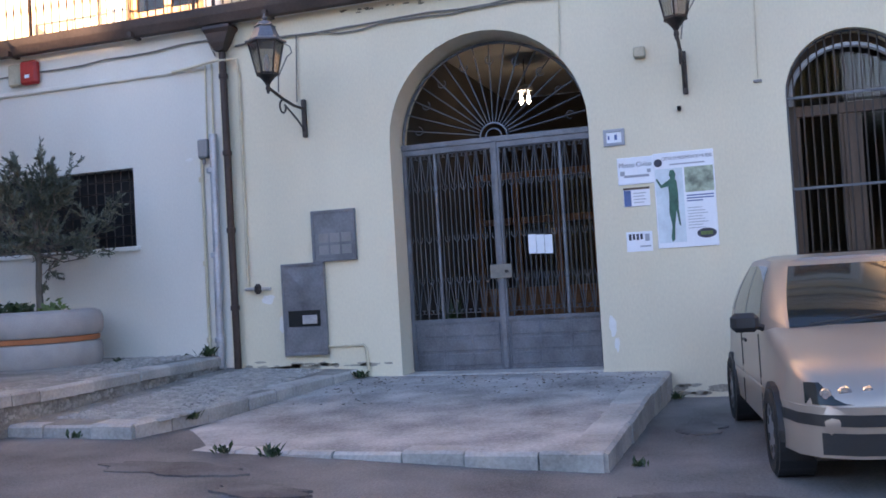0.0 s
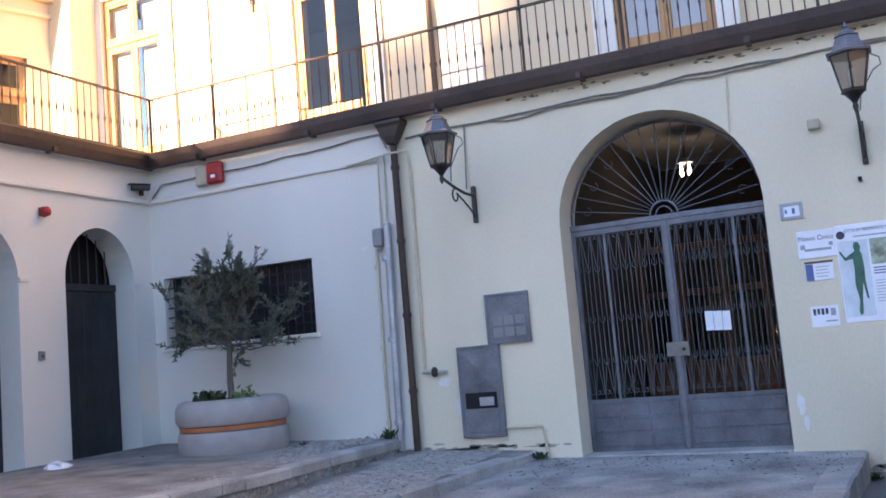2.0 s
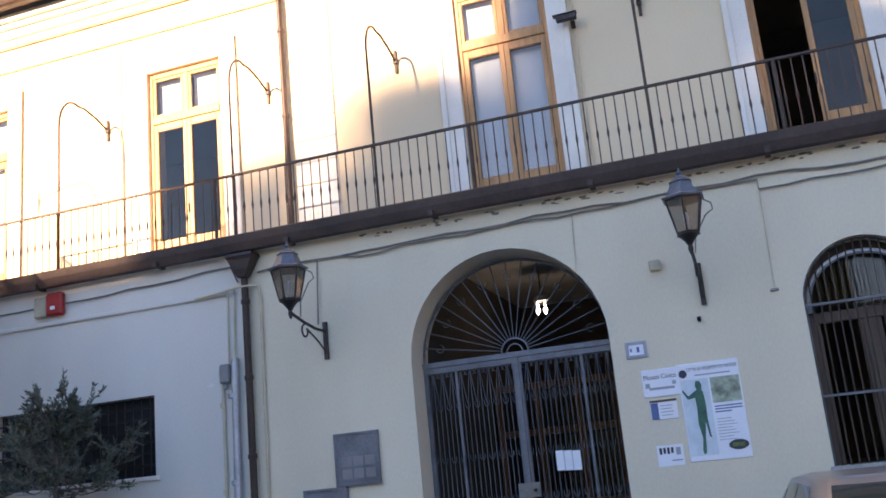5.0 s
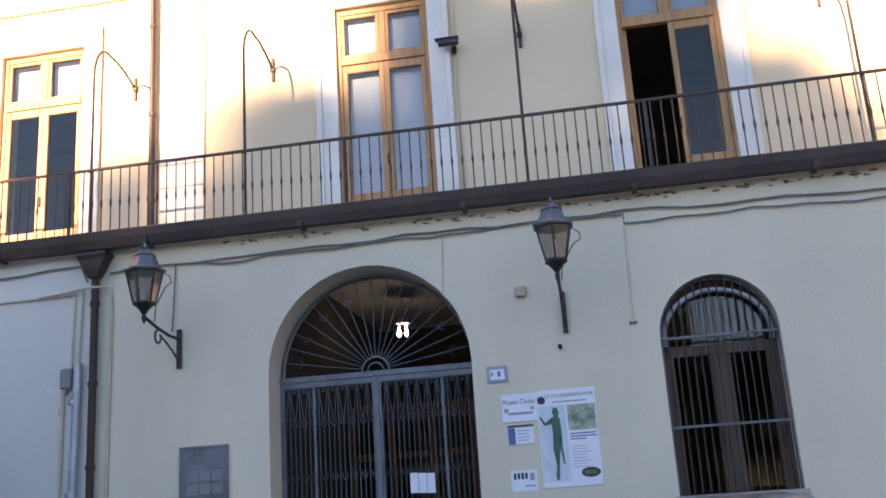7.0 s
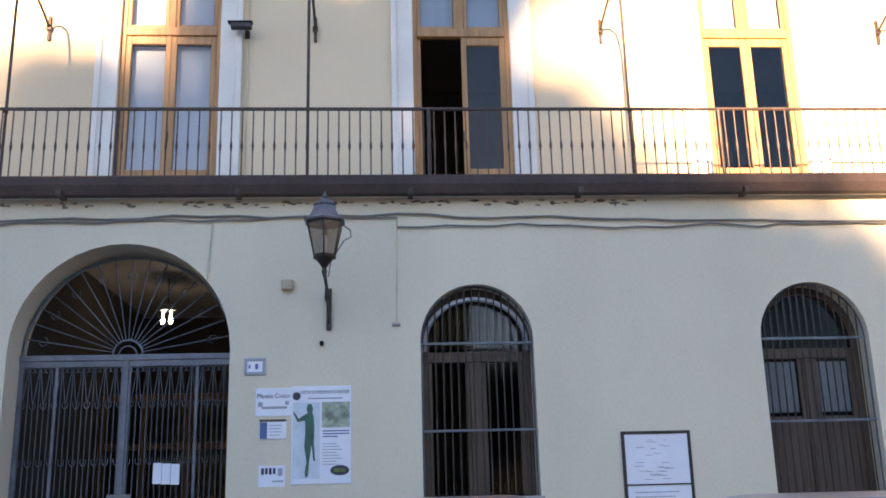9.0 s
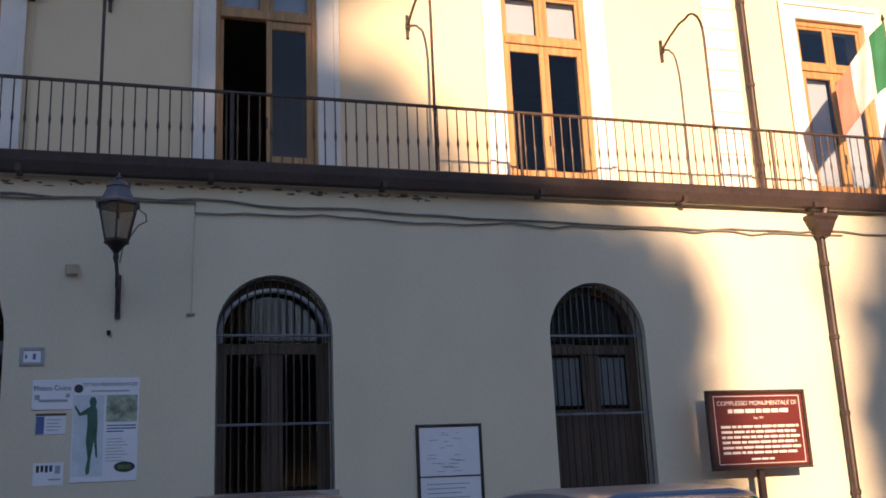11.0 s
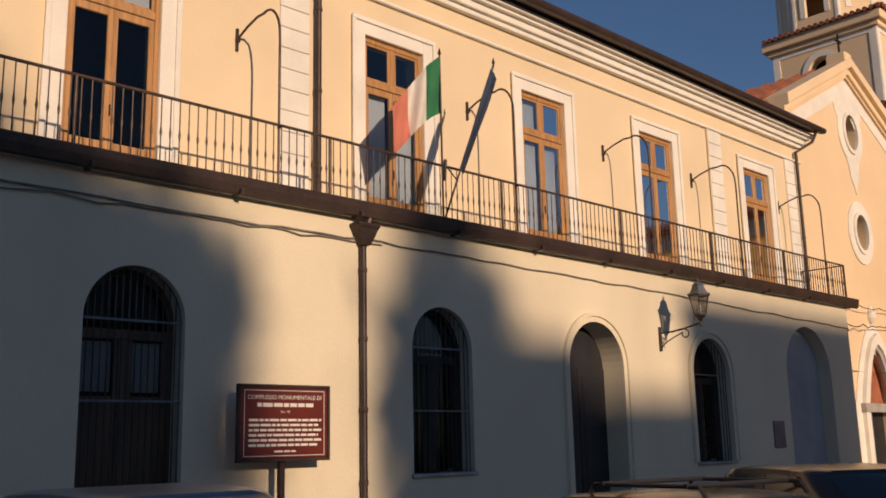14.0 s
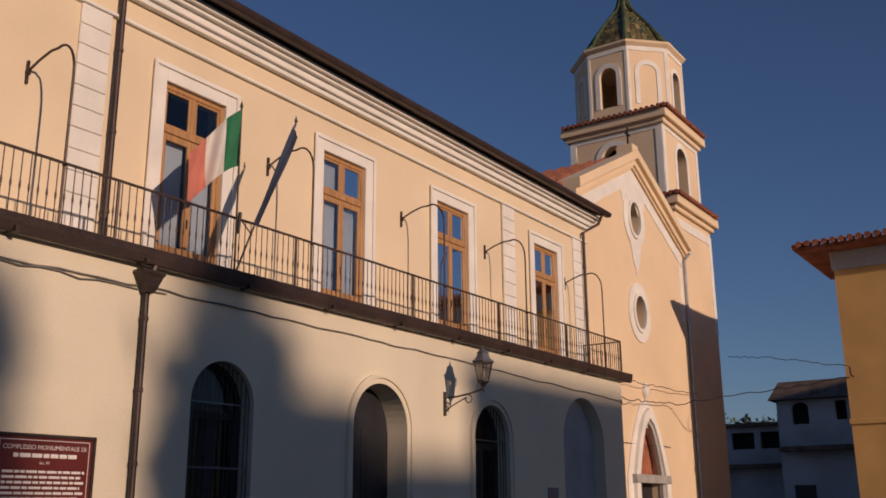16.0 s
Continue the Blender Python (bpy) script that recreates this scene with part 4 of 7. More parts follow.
# ---- tall balcony doors ----
def balcony_window(name, place, u0, u1, z0, z1, panes, label, open_left=False, trim=True, sill=0.0):
    """A wooden french door with a transom light; panes says what shows behind the four glasses: d dark, c curtain (at
    window_3 white cloth for reflected sky).
    """
    o = place((u0 + u1) / 2, 0, z0)
    w = thing(name, o, label, "window", "tall wooden balcony doors", "structure")
    m, t = (u0 + u1) / 2, 7.69 if z1 > 8 else z0 + (z1 - z0) * 0.72
    def bar(a, b, c, d, y0=0.05, y1=0.13):
        g = Geo()
        lo, hi = place(a, y0, c), place(b, y1, d)
        g.box(min(lo[0], hi[0]), max(lo[0], hi[0]), min(lo[1], hi[1]), max(lo[1], hi[1]), c, d, 0.008)
        return g
    if trim:
        for a, b, c, d in ((u0 - 0.26, u0, z0, z1 + 0.26), (u1, u1 + 0.26, z0, z1 + 0.26), (u0, u1, z1, z1 + 0.26)):
            part("surround", bar(a, b, c, d, -0.035, 0.0), WHITE, w, "white stucco surround")
        for a, b, c, d in ((u0 - 0.30, u0 - 0.22, z0, z1 + 0.22), (u1 + 0.22, u1 + 0.30, z0, z1 + 0.22), (u0 - 0.30, u1 + 0.30, z1 + 0.22, z1 + 0.30)):
            part("surround_moulding", bar(a, b, c, d, -0.075, -0.035), WHITE, w)
    f = part("window_frame", bar(u0, u0 + 0.062, z0, z1), WOOD, w)
    part("window_frame", bar(u1 - 0.062, u1, z0, z1), WOOD, w)
    part("window_frame", bar(u0 + 0.062, u1 - 0.062, z1 - 0.09, z1), WOOD, w)
    part("transom", bar(u0 + 0.062, u1 - 0.062, t - 0.07, t + 0.05, 0.03, 0.13), WOOD, w)
    part("mullion", bar(m - 0.045, m + 0.045, t + 0.05, z1 - 0.09, 0.055, 0.125), WOOD, w)
    k = 0
    for a, b in ((u0 + 0.062, m - 0.045), (m + 0.045, u1 - 0.062)):
        part("pane", bar(a + 0.05, b - 0.05, t + 0.10, z1 - 0.14, 0.085, 0.09), GLASS if panes[k] == "d" else SKYGLASS, w)
        for c in ((a, a + 0.05, t + 0.05, z1 - 0.09), (b - 0.05, b, t + 0.05, z1 - 0.09), (a + 0.05, b - 0.05, t + 0.05, t + 0.10), (a + 0.05, b - 0.05, z1 - 0.14, z1 - 0.09)):
            part("sash", bar(*c, 0.065, 0.11), WOOD, w)
        if panes[k] == "c":
            part("curtain", bar(a + 0.02, b - 0.02, t + 0.06, z1 - 0.1, 0.2, 0.215), CLOTH, w)
        k += 1
    for i, (a, b) in enumerate(((u0 + 0.062, m), (m, u1 - 0.062))):
        if open_left and i == 0:
            lf = thing_leaf(place, a, z0, t - 0.07, b - a, w)
            k += 1
            continue
        zl = z0 + 0.5
        part("leaf_stile", bar(a, a + 0.075, z0 + 0.02, t - 0.07, 0.06, 0.115), WOOD, w)
        part("leaf_stile", bar(b - 0.075, b, z0 + 0.02, t - 0.07, 0.06, 0.115), WOOD, w)
        part("leaf_rail", bar(a + 0.075, b - 0.075, t - 0.19, t - 0.07, 0.06, 0.115), WOOD, w)
        part("leaf_rail", bar(a + 0.075, b - 0.075, zl, zl + 0.13, 0.06, 0.115), WOOD, w)
        part("leaf_rail", bar(a + 0.075, b - 0.075, z0 + 0.02, z0 + 0.16, 0.06, 0.115), WOOD, w)
        part("leaf_panel", bar(a + 0.075, b - 0.075, z0 + 0.16, zl, 0.085, 0.105), WOOD, w)
        part("pane", bar(a + 0.075, b - 0.075, zl + 0.13, t - 0.19, 0.085, 0.09), GLASS if panes[k] == "d" else SKYGLASS, w)
        if panes[k] == "c":
            part("curtain", bar(a + 0.06, b - 0.06, zl + 0.1, t - 0.16, 0.2, 0.215), CLOTH, w)
        k += 1
    part("handle", bar(m - 0.012, m + 0.012, z0 + 1.0, z0 + 1.16, 0.03, 0.06), IRON, w)
    return w


def thing_leaf(place, a, z0, z1, width, w):
    """The leaf that stands open into the room."""
    for d0, d1, c, d in ((0.12, 0.20, z0, z1), (0.12 + width - 0.09, 0.12 + width, z0, z1), (0.2, width + 0.03, z1 - 0.11, z1), (0.2, width + 0.03, z0, z0 + 0.6)):
        lo, hi = place(a, d0, c), place(a + 0.05, d1, d)
        part("open_leaf_frame", Geo().box(min(lo[0], hi[0]), max(lo[0], hi[0]), min(lo[1], hi[1]), max(lo[1], hi[1]), c, d, 0.006), WOOD, w)


# third door: the white cloth imitates sky reflected in its panes
PANES = ["cccc", "ccdd", "cccc", "ccdd", "ccdd", "ddcc", "cdcc", "ddcc", "ddcc"]
SAY = ["honey wood balcony door with white curtains", "honey wood balcony door with dark lower panes", "honey wood balcony door with white cloth in place of reflected sky",
       "honey wood balcony door with one leaf open", "honey wood balcony door with dark lower panes", "honey wood balcony door behind the flags", "honey wood balcony door with white curtains",
       "honey wood balcony door with white curtains", "honey wood balcony door with white curtains"]
for i, x in enumerate(WINDOWS):
    balcony_window("window_%d" % (i + 1), upper, x - WIN_W / 2, x + WIN_W / 2, WIN_Z0, WIN_Z1, PANES[i], SAY[i], open_left=(i == 3))
wing_window = balcony_window("window_wing", wing_up, -1.15, 0.1, 5.06, 7.35, "dddd", "wooden window on the wing with dark panes", trim=False)
wing_window.matrix_basis = SWING @ wing_window.matrix_basis


# ---- the terrace railing ----
def railing(a, b, group, first_post=True):
    a, b = Vector(a), Vector(b)
    d = (b - a).normalized()
    length = (b - a).length
    r = thing("railing", a, "dark brown wrought iron terrace railing", "railing", group)
    flat = Vector((d.y, -d.x, 0))
    def rail(z, w, t):
        g = Geo()
        vs = [p + flat * s + Vector((0, 0, zz)) for p in (a, b) for s in (-w, w) for zz in (z, z + t)]
        g.add(vs, [(0, 1, 3, 2), (4, 6, 7, 5), (0, 4, 5, 1), (2, 3, 7, 6), (0, 2, 6, 4), (1, 5, 7, 3)])
        return g
    part("handrail", rail(5.995, 0.024, 0.026), RAILIRON, r)
    part("bottom_rail", rail(5.13, 0.012, 0.022), RAILIRON, r)
    n = max(1, round(length / 0.128))
    for i in range(n):
        p = a + d * (length * (i + 0.5) / n)
        piece("baluster", BALUSTER, Matrix.Translation((p.x, p.y, 0)), r)
    g = Geo().tube([(a.x, a.y, 5.0), (a.x, a.y, 6.0)], 0.024, 8)
    part("post", g, RAILIRON, r)
    return r


BALUSTER = Geo().tube([(0, 0, 5.06), (0, 0, 5.46), (0, 0, 5.49), (0, 0, 5.53), (0, 0, 5.58), (0, 0, 5.61), (0, 0, 6.0)], [0.0085, 0.0085, 0.012, 0.018, 0.012, 0.0085, 0.0085], 6).mesh("baluster", RAILIRON, True)
edges = [-10.48, -6.6, -2.9, 0.8, 4.4, 8.15, 11.8, 15.2, 18.5, 21.8, 25.1]
for x0, x1 in zip(edges, edges[1:]):
    railing((x0, -0.01, 0), (x1, -0.01, 0), "railings along the terrace")
railing((-10.48, -4.6, 0), (-10.48, -0.01, 0), "railings along the terrace")
railing((-10.48, -9.0, 0), (-10.48, -4.6, 0), "railings along the terrace")
railing((25.1, -0.01, 0), (25.1, 1.18, 0), "railings along the terrace")


def stay(m):
    """A bent iron rod that ties the railing back to the wall, at the pose m."""
    s = thing("railing_stay", (0, 0, 0), "bent brown iron stay from railing to wall", "stay", "bent iron stays on the terrace")
    pts = [(0, 0.03, 5.1), (0, 0.03, 7.32)]
    pts += [(0, 0.03 + 0.34 * (1 - math.cos(a)), 7.37 + 0.5 * math.sin(a)) for a in [math.pi * k / 12 for k in range(1, 8)]]
    pts += [(0, 0.62, 7.86), (0, 0.9, 7.79), (0, 1.18, 7.68)]
    part("rod", Geo().tube(pts, 0.019, 8), RAILIRON, s, "", True)
    part("wall_plate", Geo().box(-0.02, 0.02, 1.155, 1.2, 7.50, 7.86, 0.004), RAILIRON, s)
    part("clamp", Geo().box(-0.035, 0.035, 1.135, 1.165, 7.64, 7.72, 0.004), RAILIRON, s)
    part("foot", Geo().tube([(0, 0.0, 5.99), (0, 0.05, 5.99)], 0.022, 8), RAILIRON, s)
    s.matrix_basis = m
    return s


first_stay = stay(pose(-9.25, 0, 0))
for x in (-6.33, -4.22, -0.66, 3.29, 7.29, 12.23, 16.38, 19.86, 24.16):
    copy_thing(first_stay, pose(x, 0, 0))
st = copy_thing(first_stay, pose(-10.5, -3.0, 0, 0, 0, 90))


# ---- downpipes, conduits and cables ----
def downpipe(name, path, r, material, label, collars=(), hopper=None):
    p = thing(name, path[-1], label, "pipe")
    part("pipe", Geo().tube(path, r, 12), material, p, "", True)
    for c in collars:
        part("collar", Geo().lathe([(r + 0.003, c - 0.035), (r + 0.012, c - 0.025), (r + 0.012, c + 0.025), (r + 0.003, c + 0.035)], path[-1][0], path[-1][1], 12), material, p)
    if hopper:
        x, y, z = hopper
        h = Geo()
        rows = [(0.19, 0.11, 0.12), (0.20, 0.12, 0.08), (0.17, 0.10, 0.03), (0.11, 0.085, -0.10), (0.06, 0.06, -0.20)]
        for a, b, dz in rows:
            h.v += [(x - a, y - b, z + dz), (x + a, y - b, z + dz), (x + a, y + b, z + dz), (x - a, y + b, z + dz)]
        h.f = [(0, 1, 2, 3), (16, 19, 18, 17)] + [(4 * i + k, 4 * i + (k + 1) % 4, 4 * i + 4 + (k + 1) % 4, 4 * i + 4 + k) for i in range(4) for k in range(4)]
        part("hopper", h, material, p, "funnel-shaped rain head")
        part("outlet", Geo().tube([(x + 0.08, y - 0.02, 4.87), (x + 0.05, y, z + 0.1)], 0.05, 8), material, p)
    return p


downpipe("downpipe", [(-6.16, -0.09, 4.55), (-6.16, -0.09, 0.42)], 0.048, BROWN, "dark brown downpipe on the cream wall", (4.2, 3.2, 2.2, 1.2), (-6.16, -0.12, 4.72))
downpipe("downpipe", [(8.70, -0.08, 4.55), (8.70, -0.08, -0.03)], 0.048, BROWN, "dark brown downpipe with a rain head", (4.1, 3.1, 2.1, 1.1), (8.70, -0.12, 4.66))
downpipe("downpipe", [(-6.02, 0.7, 10.0), (-6.02, 1.1, 9.6), (-6.02, 1.1, 5.04)], 0.045, BROWN, "dark brown downpipe on the upper wall", (8.6, 7.2, 5.9))
downpipe("downpipe", [(8.74, 0.7, 10.0), (8.74, 1.08, 9.6), (8.74, 1.08, 5.04)], 0.05, BROWN, "dark brown downpipe on the upper wall", (8.6, 7.2, 5.9))
downpipe("downpipe", [(25.75, 0.62, 10.05), (25.7, 0.75, 9.75), (25.35, 1.1, 9.45), (25.35, 1.1, 5.04)], 0.045, BROWN, "dark brown downpipe at the end of the upper wall", (8.4, 7.0, 5.8))
downpipe("downpipe", [(-12.9, 1.05, 9.5), (-12.9, 1.08, 5.04)], 0.045, CREAMPIPE, "peach painted downpipe in the corner", (8.0, 6.6))
downpipe("drain_pipe", [(-6.37, -0.07, 3.47), (-6.42, -0.07, 0.43)], 0.052, ZINC, "grey zinc pipe beside the brown downpipe", (3.0, 1.9, 0.8))
downpipe("gas_pipe", [(-6.58, -0.03, 3.2), (-6.60, -0.03, 0.44)], 0.02, CREAMPIPE, "thin cream painted pipe on the wall", (2.9, 1.8, 0.8))
downpipe("gas_pipe", [(-6.36, -0.03, 4.4), (-6.39, -0.03, 3.45)], 0.014, CREAMPIPE, "thin cream painted conduit")
downpipe("gas_pipe", [(-6.46, -0.03, 4.4), (-6.48, -0.03, 3.35)], 0.012, CREAMPIPE, "thin cream painted conduit")
downpipe("water_pipe", [(-6.95, -0.04, 4.36), (-6.2, -0.15, 4.40), (-5.99, -0.04, 4.41), (-5.97, -0.03, 4.2), (-5.99, -0.03, 1.46)], 0.018, CREAMPIPE, "cream painted pipe down to a tap")
tap = thing("tap_bracket", (-5.85, -0.04, 1.42), "rusty tap fitting on the cream wall", "tap")
part("bar", Geo().tube([(-6.02, -0.05, 1.43), (-5.66, -0.05, 1.42)], 0.022, 8), KERB, tap)
part("valve", Geo().lathe([(0.02, 1.36), (0.045, 1.39), (0.045, 1.46), (0.02, 1.49)], -5.83, -0.07, 10), IRON, tap)
downpipe("low_pipe", [(-4.9, -0.03, 0.66), (-4.43, -0.03, 0.66), (-4.40, -0.03, 0.62), (-4.38, -0.03, 0.27)], 0.017, CREAMPIPE, "thin painted pipe low on the wall")


def cable(path, r, material, label, seed=0, wave=0.02, per=0.35):
    """A slack cable through the given points, a little uneven."""
    rnd = random.Random(seed)
    pts = []
    for a, b in zip(path, path[1:]):
        a, b = Vector(a), Vector(b)
        n = max(1, int((b - a).length / per))
        for i in range(n):
            p = a.lerp(b, i / n)
            s = 4 * (i / n) * (1 - i / n)
            pts.append(p + Vector((0, 0, wave * (rnd.uniform(-1, 1) - 0.4 * s))))
    pts.append(Vector(path[-1]))
    solid("cable", Geo().tube(pts, r, 6), material, label, "cable", "cables on the walls", "", True)


cable([(-6.0, -0.03, 4.60), (-2.2, -0.03, 4.66), (0.4, -0.03, 4.66), (5.9, -0.03, 4.55), (9.1, -0.03, 4.57), (16.0, -0.03, 4.50), (24.9, -0.03, 4.32)], 0.013, CABLE, "grey cable strung along the cream wall", 1, 0.02)
cable([(-5.1, -0.03, 4.58), (-2.2, -0.03, 4.62), (0.4, -0.03, 4.64), (0.4, -0.03, 4.54), (5.9, -0.03, 4.50), (9.1, -0.03, 4.53)], 0.011, CABLE, "grey cable strung along the cream wall", 2, 0.03, 0.28)
cable([(-10.5, -0.03, 4.44), (-10.3, -0.03, 4.62), (-8.0, -0.03, 4.66), (-6.4, -0.03, 4.72), (-6.3, -0.03, 4.5)], 0.012, CABLE, "grey cable along the pale wall", 3, 0.015)
cable([(-5.12, -0.03, 4.60), (-5.16, -0.03, 3.76)], 0.010, CABLE, "grey cable down to the lantern bracket", 4, 0.01)
cable([(-1.74, -0.02, 4.66), (-1.78, -0.02, 3.9)], 0.007, CREAMPIPE, "thin painted wire over the gate", 5, 0.005)
cable([(0.4, -0.02, 4.6), (0.38, -0.02, 3.38)], 0.007, CREAMPIPE, "thin painted wire on the cream wall", 6, 0.005)
cable([(24.9, -0.05, 4.9), (30.7, 2.6, 5.8), (36.0, 2.7, 5.9), (38.9, 2.8, 6.0)], 0.014, BLACKCABLE, "black cable to the church front", 7, 0.05)
cable([(24.9, -0.05, 4.3), (30.6, 2.6, 5.1), (36.2, 2.7, 5.35), (36.45, -3.7, 5.9)], 0.018, BLACKCABLE, "black cable across the street", 8, 0.06)
cable([(44.0, 3.0, 8.2), (40.0, 0.0, 7.4), (36.45, -3.7, 6.3)], 0.014, BLACKCABLE, "black cable across the street", 9, 0.05)
cable([(30.4, 2.95, 3.65), (36.0, 2.95, 3.7)], 0.012, BLACKCABLE, "black cable on the church front", 10, 0.03)


# ---- street lanterns on scrolled brackets ----
def wall_lantern():
    """A lantern on the wall at x = 0, reaching out from the plane y = 0."""
    L = thing("wall_lantern", (0, 0, 0), "dark iron street lantern on a scrolled wall bracket", "lantern", "street lanterns on the wall")
    part("wall_plate", Geo().box(-0.028, 0.028, -0.05, 0.0, 3.30, 3.78, 0.006), IRON, L)
    arm = Geo().tube([(0, -0.03, 3.66), (0, -0.3, 3.66), (0, -0.6, 3.70), (0, -0.93, 3.77)], 0.019, 8)
    part("arm", arm, IRON, L, "", True)
    sc = [(0, -0.03 - 0.52 * t, 3.36 + 0.27 * t ** 0.7) for t in [i / 8 for i in range(9)]]
    sc += [(0, -0.60 + 0.075 * math.cos(a), 3.60 + 0.075 * math.sin(a)) for a in [0.4 - 5.0 * i / 12 for i in range(13)]]
    part("scroll", Geo().tube(sc, 0.012, 6), IRON, L, "", True)
    c, cy = 0.0, -0.95
    part("cup", Geo().lathe([(0.012, 3.70), (0.03, 3.76), (0.022, 3.80), (0.055, 3.85), (0.10, 3.90), (0.125, 3.91)], c, cy, 12), IRON, L, "", True)
    zb, zt, rb, rt = 3.92, 4.29, 0.12, 0.205
    def ring(z, r, h):
        return Geo().lathe([(r - 0.02, z), (r + 0.008, z), (r + 0.012, z + h), (r - 0.02, z + h)], c, cy, 6, math.pi / 6)
    part("lower_ring", ring(zb - 0.01, rb, 0.03), IRON, L)
    part("upper_ring", ring(zt - 0.01, rt, 0.03), IRON, L)
    for k in range(6):
        a = math.pi / 6 + k * math.pi / 3
        b = a + math.pi / 3
        p = lambda r, z, q: (c + r * math.cos(q), cy + r * math.sin(q), z)
        part("glazing_bar", Geo().tube([p(rb, zb, a), p(rt, zt, a)], 0.010, 6), IRON, L)
        part("pane", Geo().add([p(rb, zb, a), p(rb, zb, b), p(rt, zt, b), p(rt, zt, a)], [(0, 1, 2, 3)]), LAMPGLASS, L)
    part("hood", Geo().lathe([(rt + 0.035, zt + 0.01), (rt + 0.04, zt + 0.03), (rt - 0.02, zt + 0.055), (rt - 0.06, zt + 0.13), (rt - 0.085, zt + 0.19), (rt - 0.07, zt + 0.20), (0.09, zt + 0.225)], c, cy, 6, math.pi / 6), GREYIRON, L, "grey sheet metal hood")
    part("finial", Geo().lathe([(0.10, zt + 0.22), (0.085, zt + 0.25), (0.04, zt + 0.265), (0.022, zt + 0.28), (0.036, zt + 0.305), (0.012, zt + 0.33), (0.006, zt + 0.36)], c, cy, 10), GREYIRON, L, "", True)
    part("bulb", Geo().lathe([(0.01, 3.95), (0.025, 4.0), (0.03, 4.1), (0.015, 4.16)], c, cy, 8), PAPER, L, "", True)
    part("cable_loop", Geo().tube([(0.20, cy + 0.05, 4.28), (0.27, cy + 0.08, 4.24), (0.28, cy + 0.1, 4.17), (0.2, cy + 0.12, 4.13), (0.06, cy + 0.16, 3.92), (0.03, cy + 0.2, 3.75)], 0.008, 6), CABLE, L, "", True)
    return L


lan = wall_lantern()
lan.matrix_basis = pose(-5.07, 0, 0.0)
copy_thing(lan, pose(-0.39, 0, 0.0))
copy_thing(lan, pose(16.28, 0, 0.0))


# ---- the iron gate ----
def build_gate():
    gy = 0.42
    G = thing("gate", (-2.70, gy, 0.26), "grey wrought iron gate with a fanlight of spokes", "gate")
    xl, xr, zc, xm = -3.95, -1.50, 3.085, -2.735
    def upright(x, r, z0, z1):
        return Geo().box(x - r, x + r, gy - r * 0.8, gy + r * 0.8, z0, z1, 0.004)
    part("crossbar", Geo().box(xl, xr, gy - 0.035, gy + 0.035, zc - 0.03, zc + 0.04, 0.006), GREYIRON, G)
    for a, b in ((xl, xm), (xm, xr)):
        leaf = part("leaf_frame", Geo().box(a + 0.01, b - 0.01, gy - 0.02, gy + 0.02, zc - 0.10, zc - 0.03, 0.004), GREYIRON, G)
        for x in (a + 0.03, b - 0.03):
            part("stile", upright(x, 0.026, 0.29, zc - 0.03), GREYIRON, leaf)
        part("rail", Geo().box(a + 0.01, b - 0.01, gy - 0.02, gy + 0.02, 0.86, 0.91, 0.004), GREYIRON, leaf)
        # sheet panel below with raised fields
        part("kick_panel", Geo().box(a + 0.05, b - 0.05, gy - 0.006, gy + 0.006, 0.29, 0.86), GREYIRON, leaf)
        for j in range(3):
            z = 0.33 + j * 0.18
            for i in range(3):
                u0 = a + 0.08 + i * (b - a - 0.12) / 3
                part("raised_field", Geo().box(u0, u0 + (b - a - 0.12) / 3 - 0.03, gy - 0.016, gy - 0.006, z, z + 0.145, 0.005), GREYIRON, leaf)
        n = 10
        for i in range(1, n):
            x = a + (b - a) * i / n
            part("bar", Geo().tube([(x, gy, 0.9), (x, gy, zc - 0.08)], 0.0075, 6), BARIRON, leaf)
        step = (b - a) / n
        for i in range(n):
            x = a + step * (i + 0.5)
            for z0, up in ((2.98, 1), (0.97, -1)):
                for side in (-1, 1):
                    # one arm of a narrow V, ending in a curl against the rail
                    pts = [(x + side * 0.006, gy - 0.010, z0 - up * 0.40), (x + side * step * 0.42, gy - 0.010, z0 - up * 0.03)]
                    pts += [(x + side * (step * 0.42 - 0.026 * (1 - math.cos(q))), gy - 0.010, z0 - up * 0.03 + up * 0.026 * math.sin(q)) for q in (0.8, 1.6, 2.4, 3.2, 4.0, 4.8)]
                    part("scroll", Geo().tube(pts, 0.0055, 5), BARIRON, leaf, "", True)
            for z0 in (2.56, 1.92, 1.40):
                pts = [(x + 0.034 * math.cos(q), gy - 0.012, z0 + 0.05 * math.sin(q)) for q in (2.6, 3.4, 4.2, 4.71, 5.2, 6.0, 6.8)]
                part("collar", Geo().tube(pts, 0.0065, 5), BARIRON, leaf, "", True)
            part("bar", Geo().tube([(x, gy, 1.36), (x, gy, 2.60)], 0.0065, 6), BARIRON, leaf)
    for x in (-3.52, -1.93):
        part("stiffener", upright(x, 0.018, 0.29, zc - 0.03), GREYIRON, G)
    part("cover_strip", Geo().box(xm - 0.03, xm + 0.03, gy - 0.04, gy - 0.02, 0.29, zc - 0.03, 0.005), GREYBOX, G)
    part("lock_plate", Geo().box(-2.87, -2.60, gy - 0.055, gy - 0.04, 1.38, 1.55, 0.004), CABLE, G)
    part("lock_knob", Geo().tube([(-2.66, gy - 0.055, 1.46), (-2.66, gy - 0.09, 1.46)], 0.02, 10), IRON, G)
    part("bottom_rail", Geo().box(xl + 0.01, xr - 0.01, gy - 0.02, gy + 0.02, 0.255, 0.29, 0.003), GREYIRON, G)
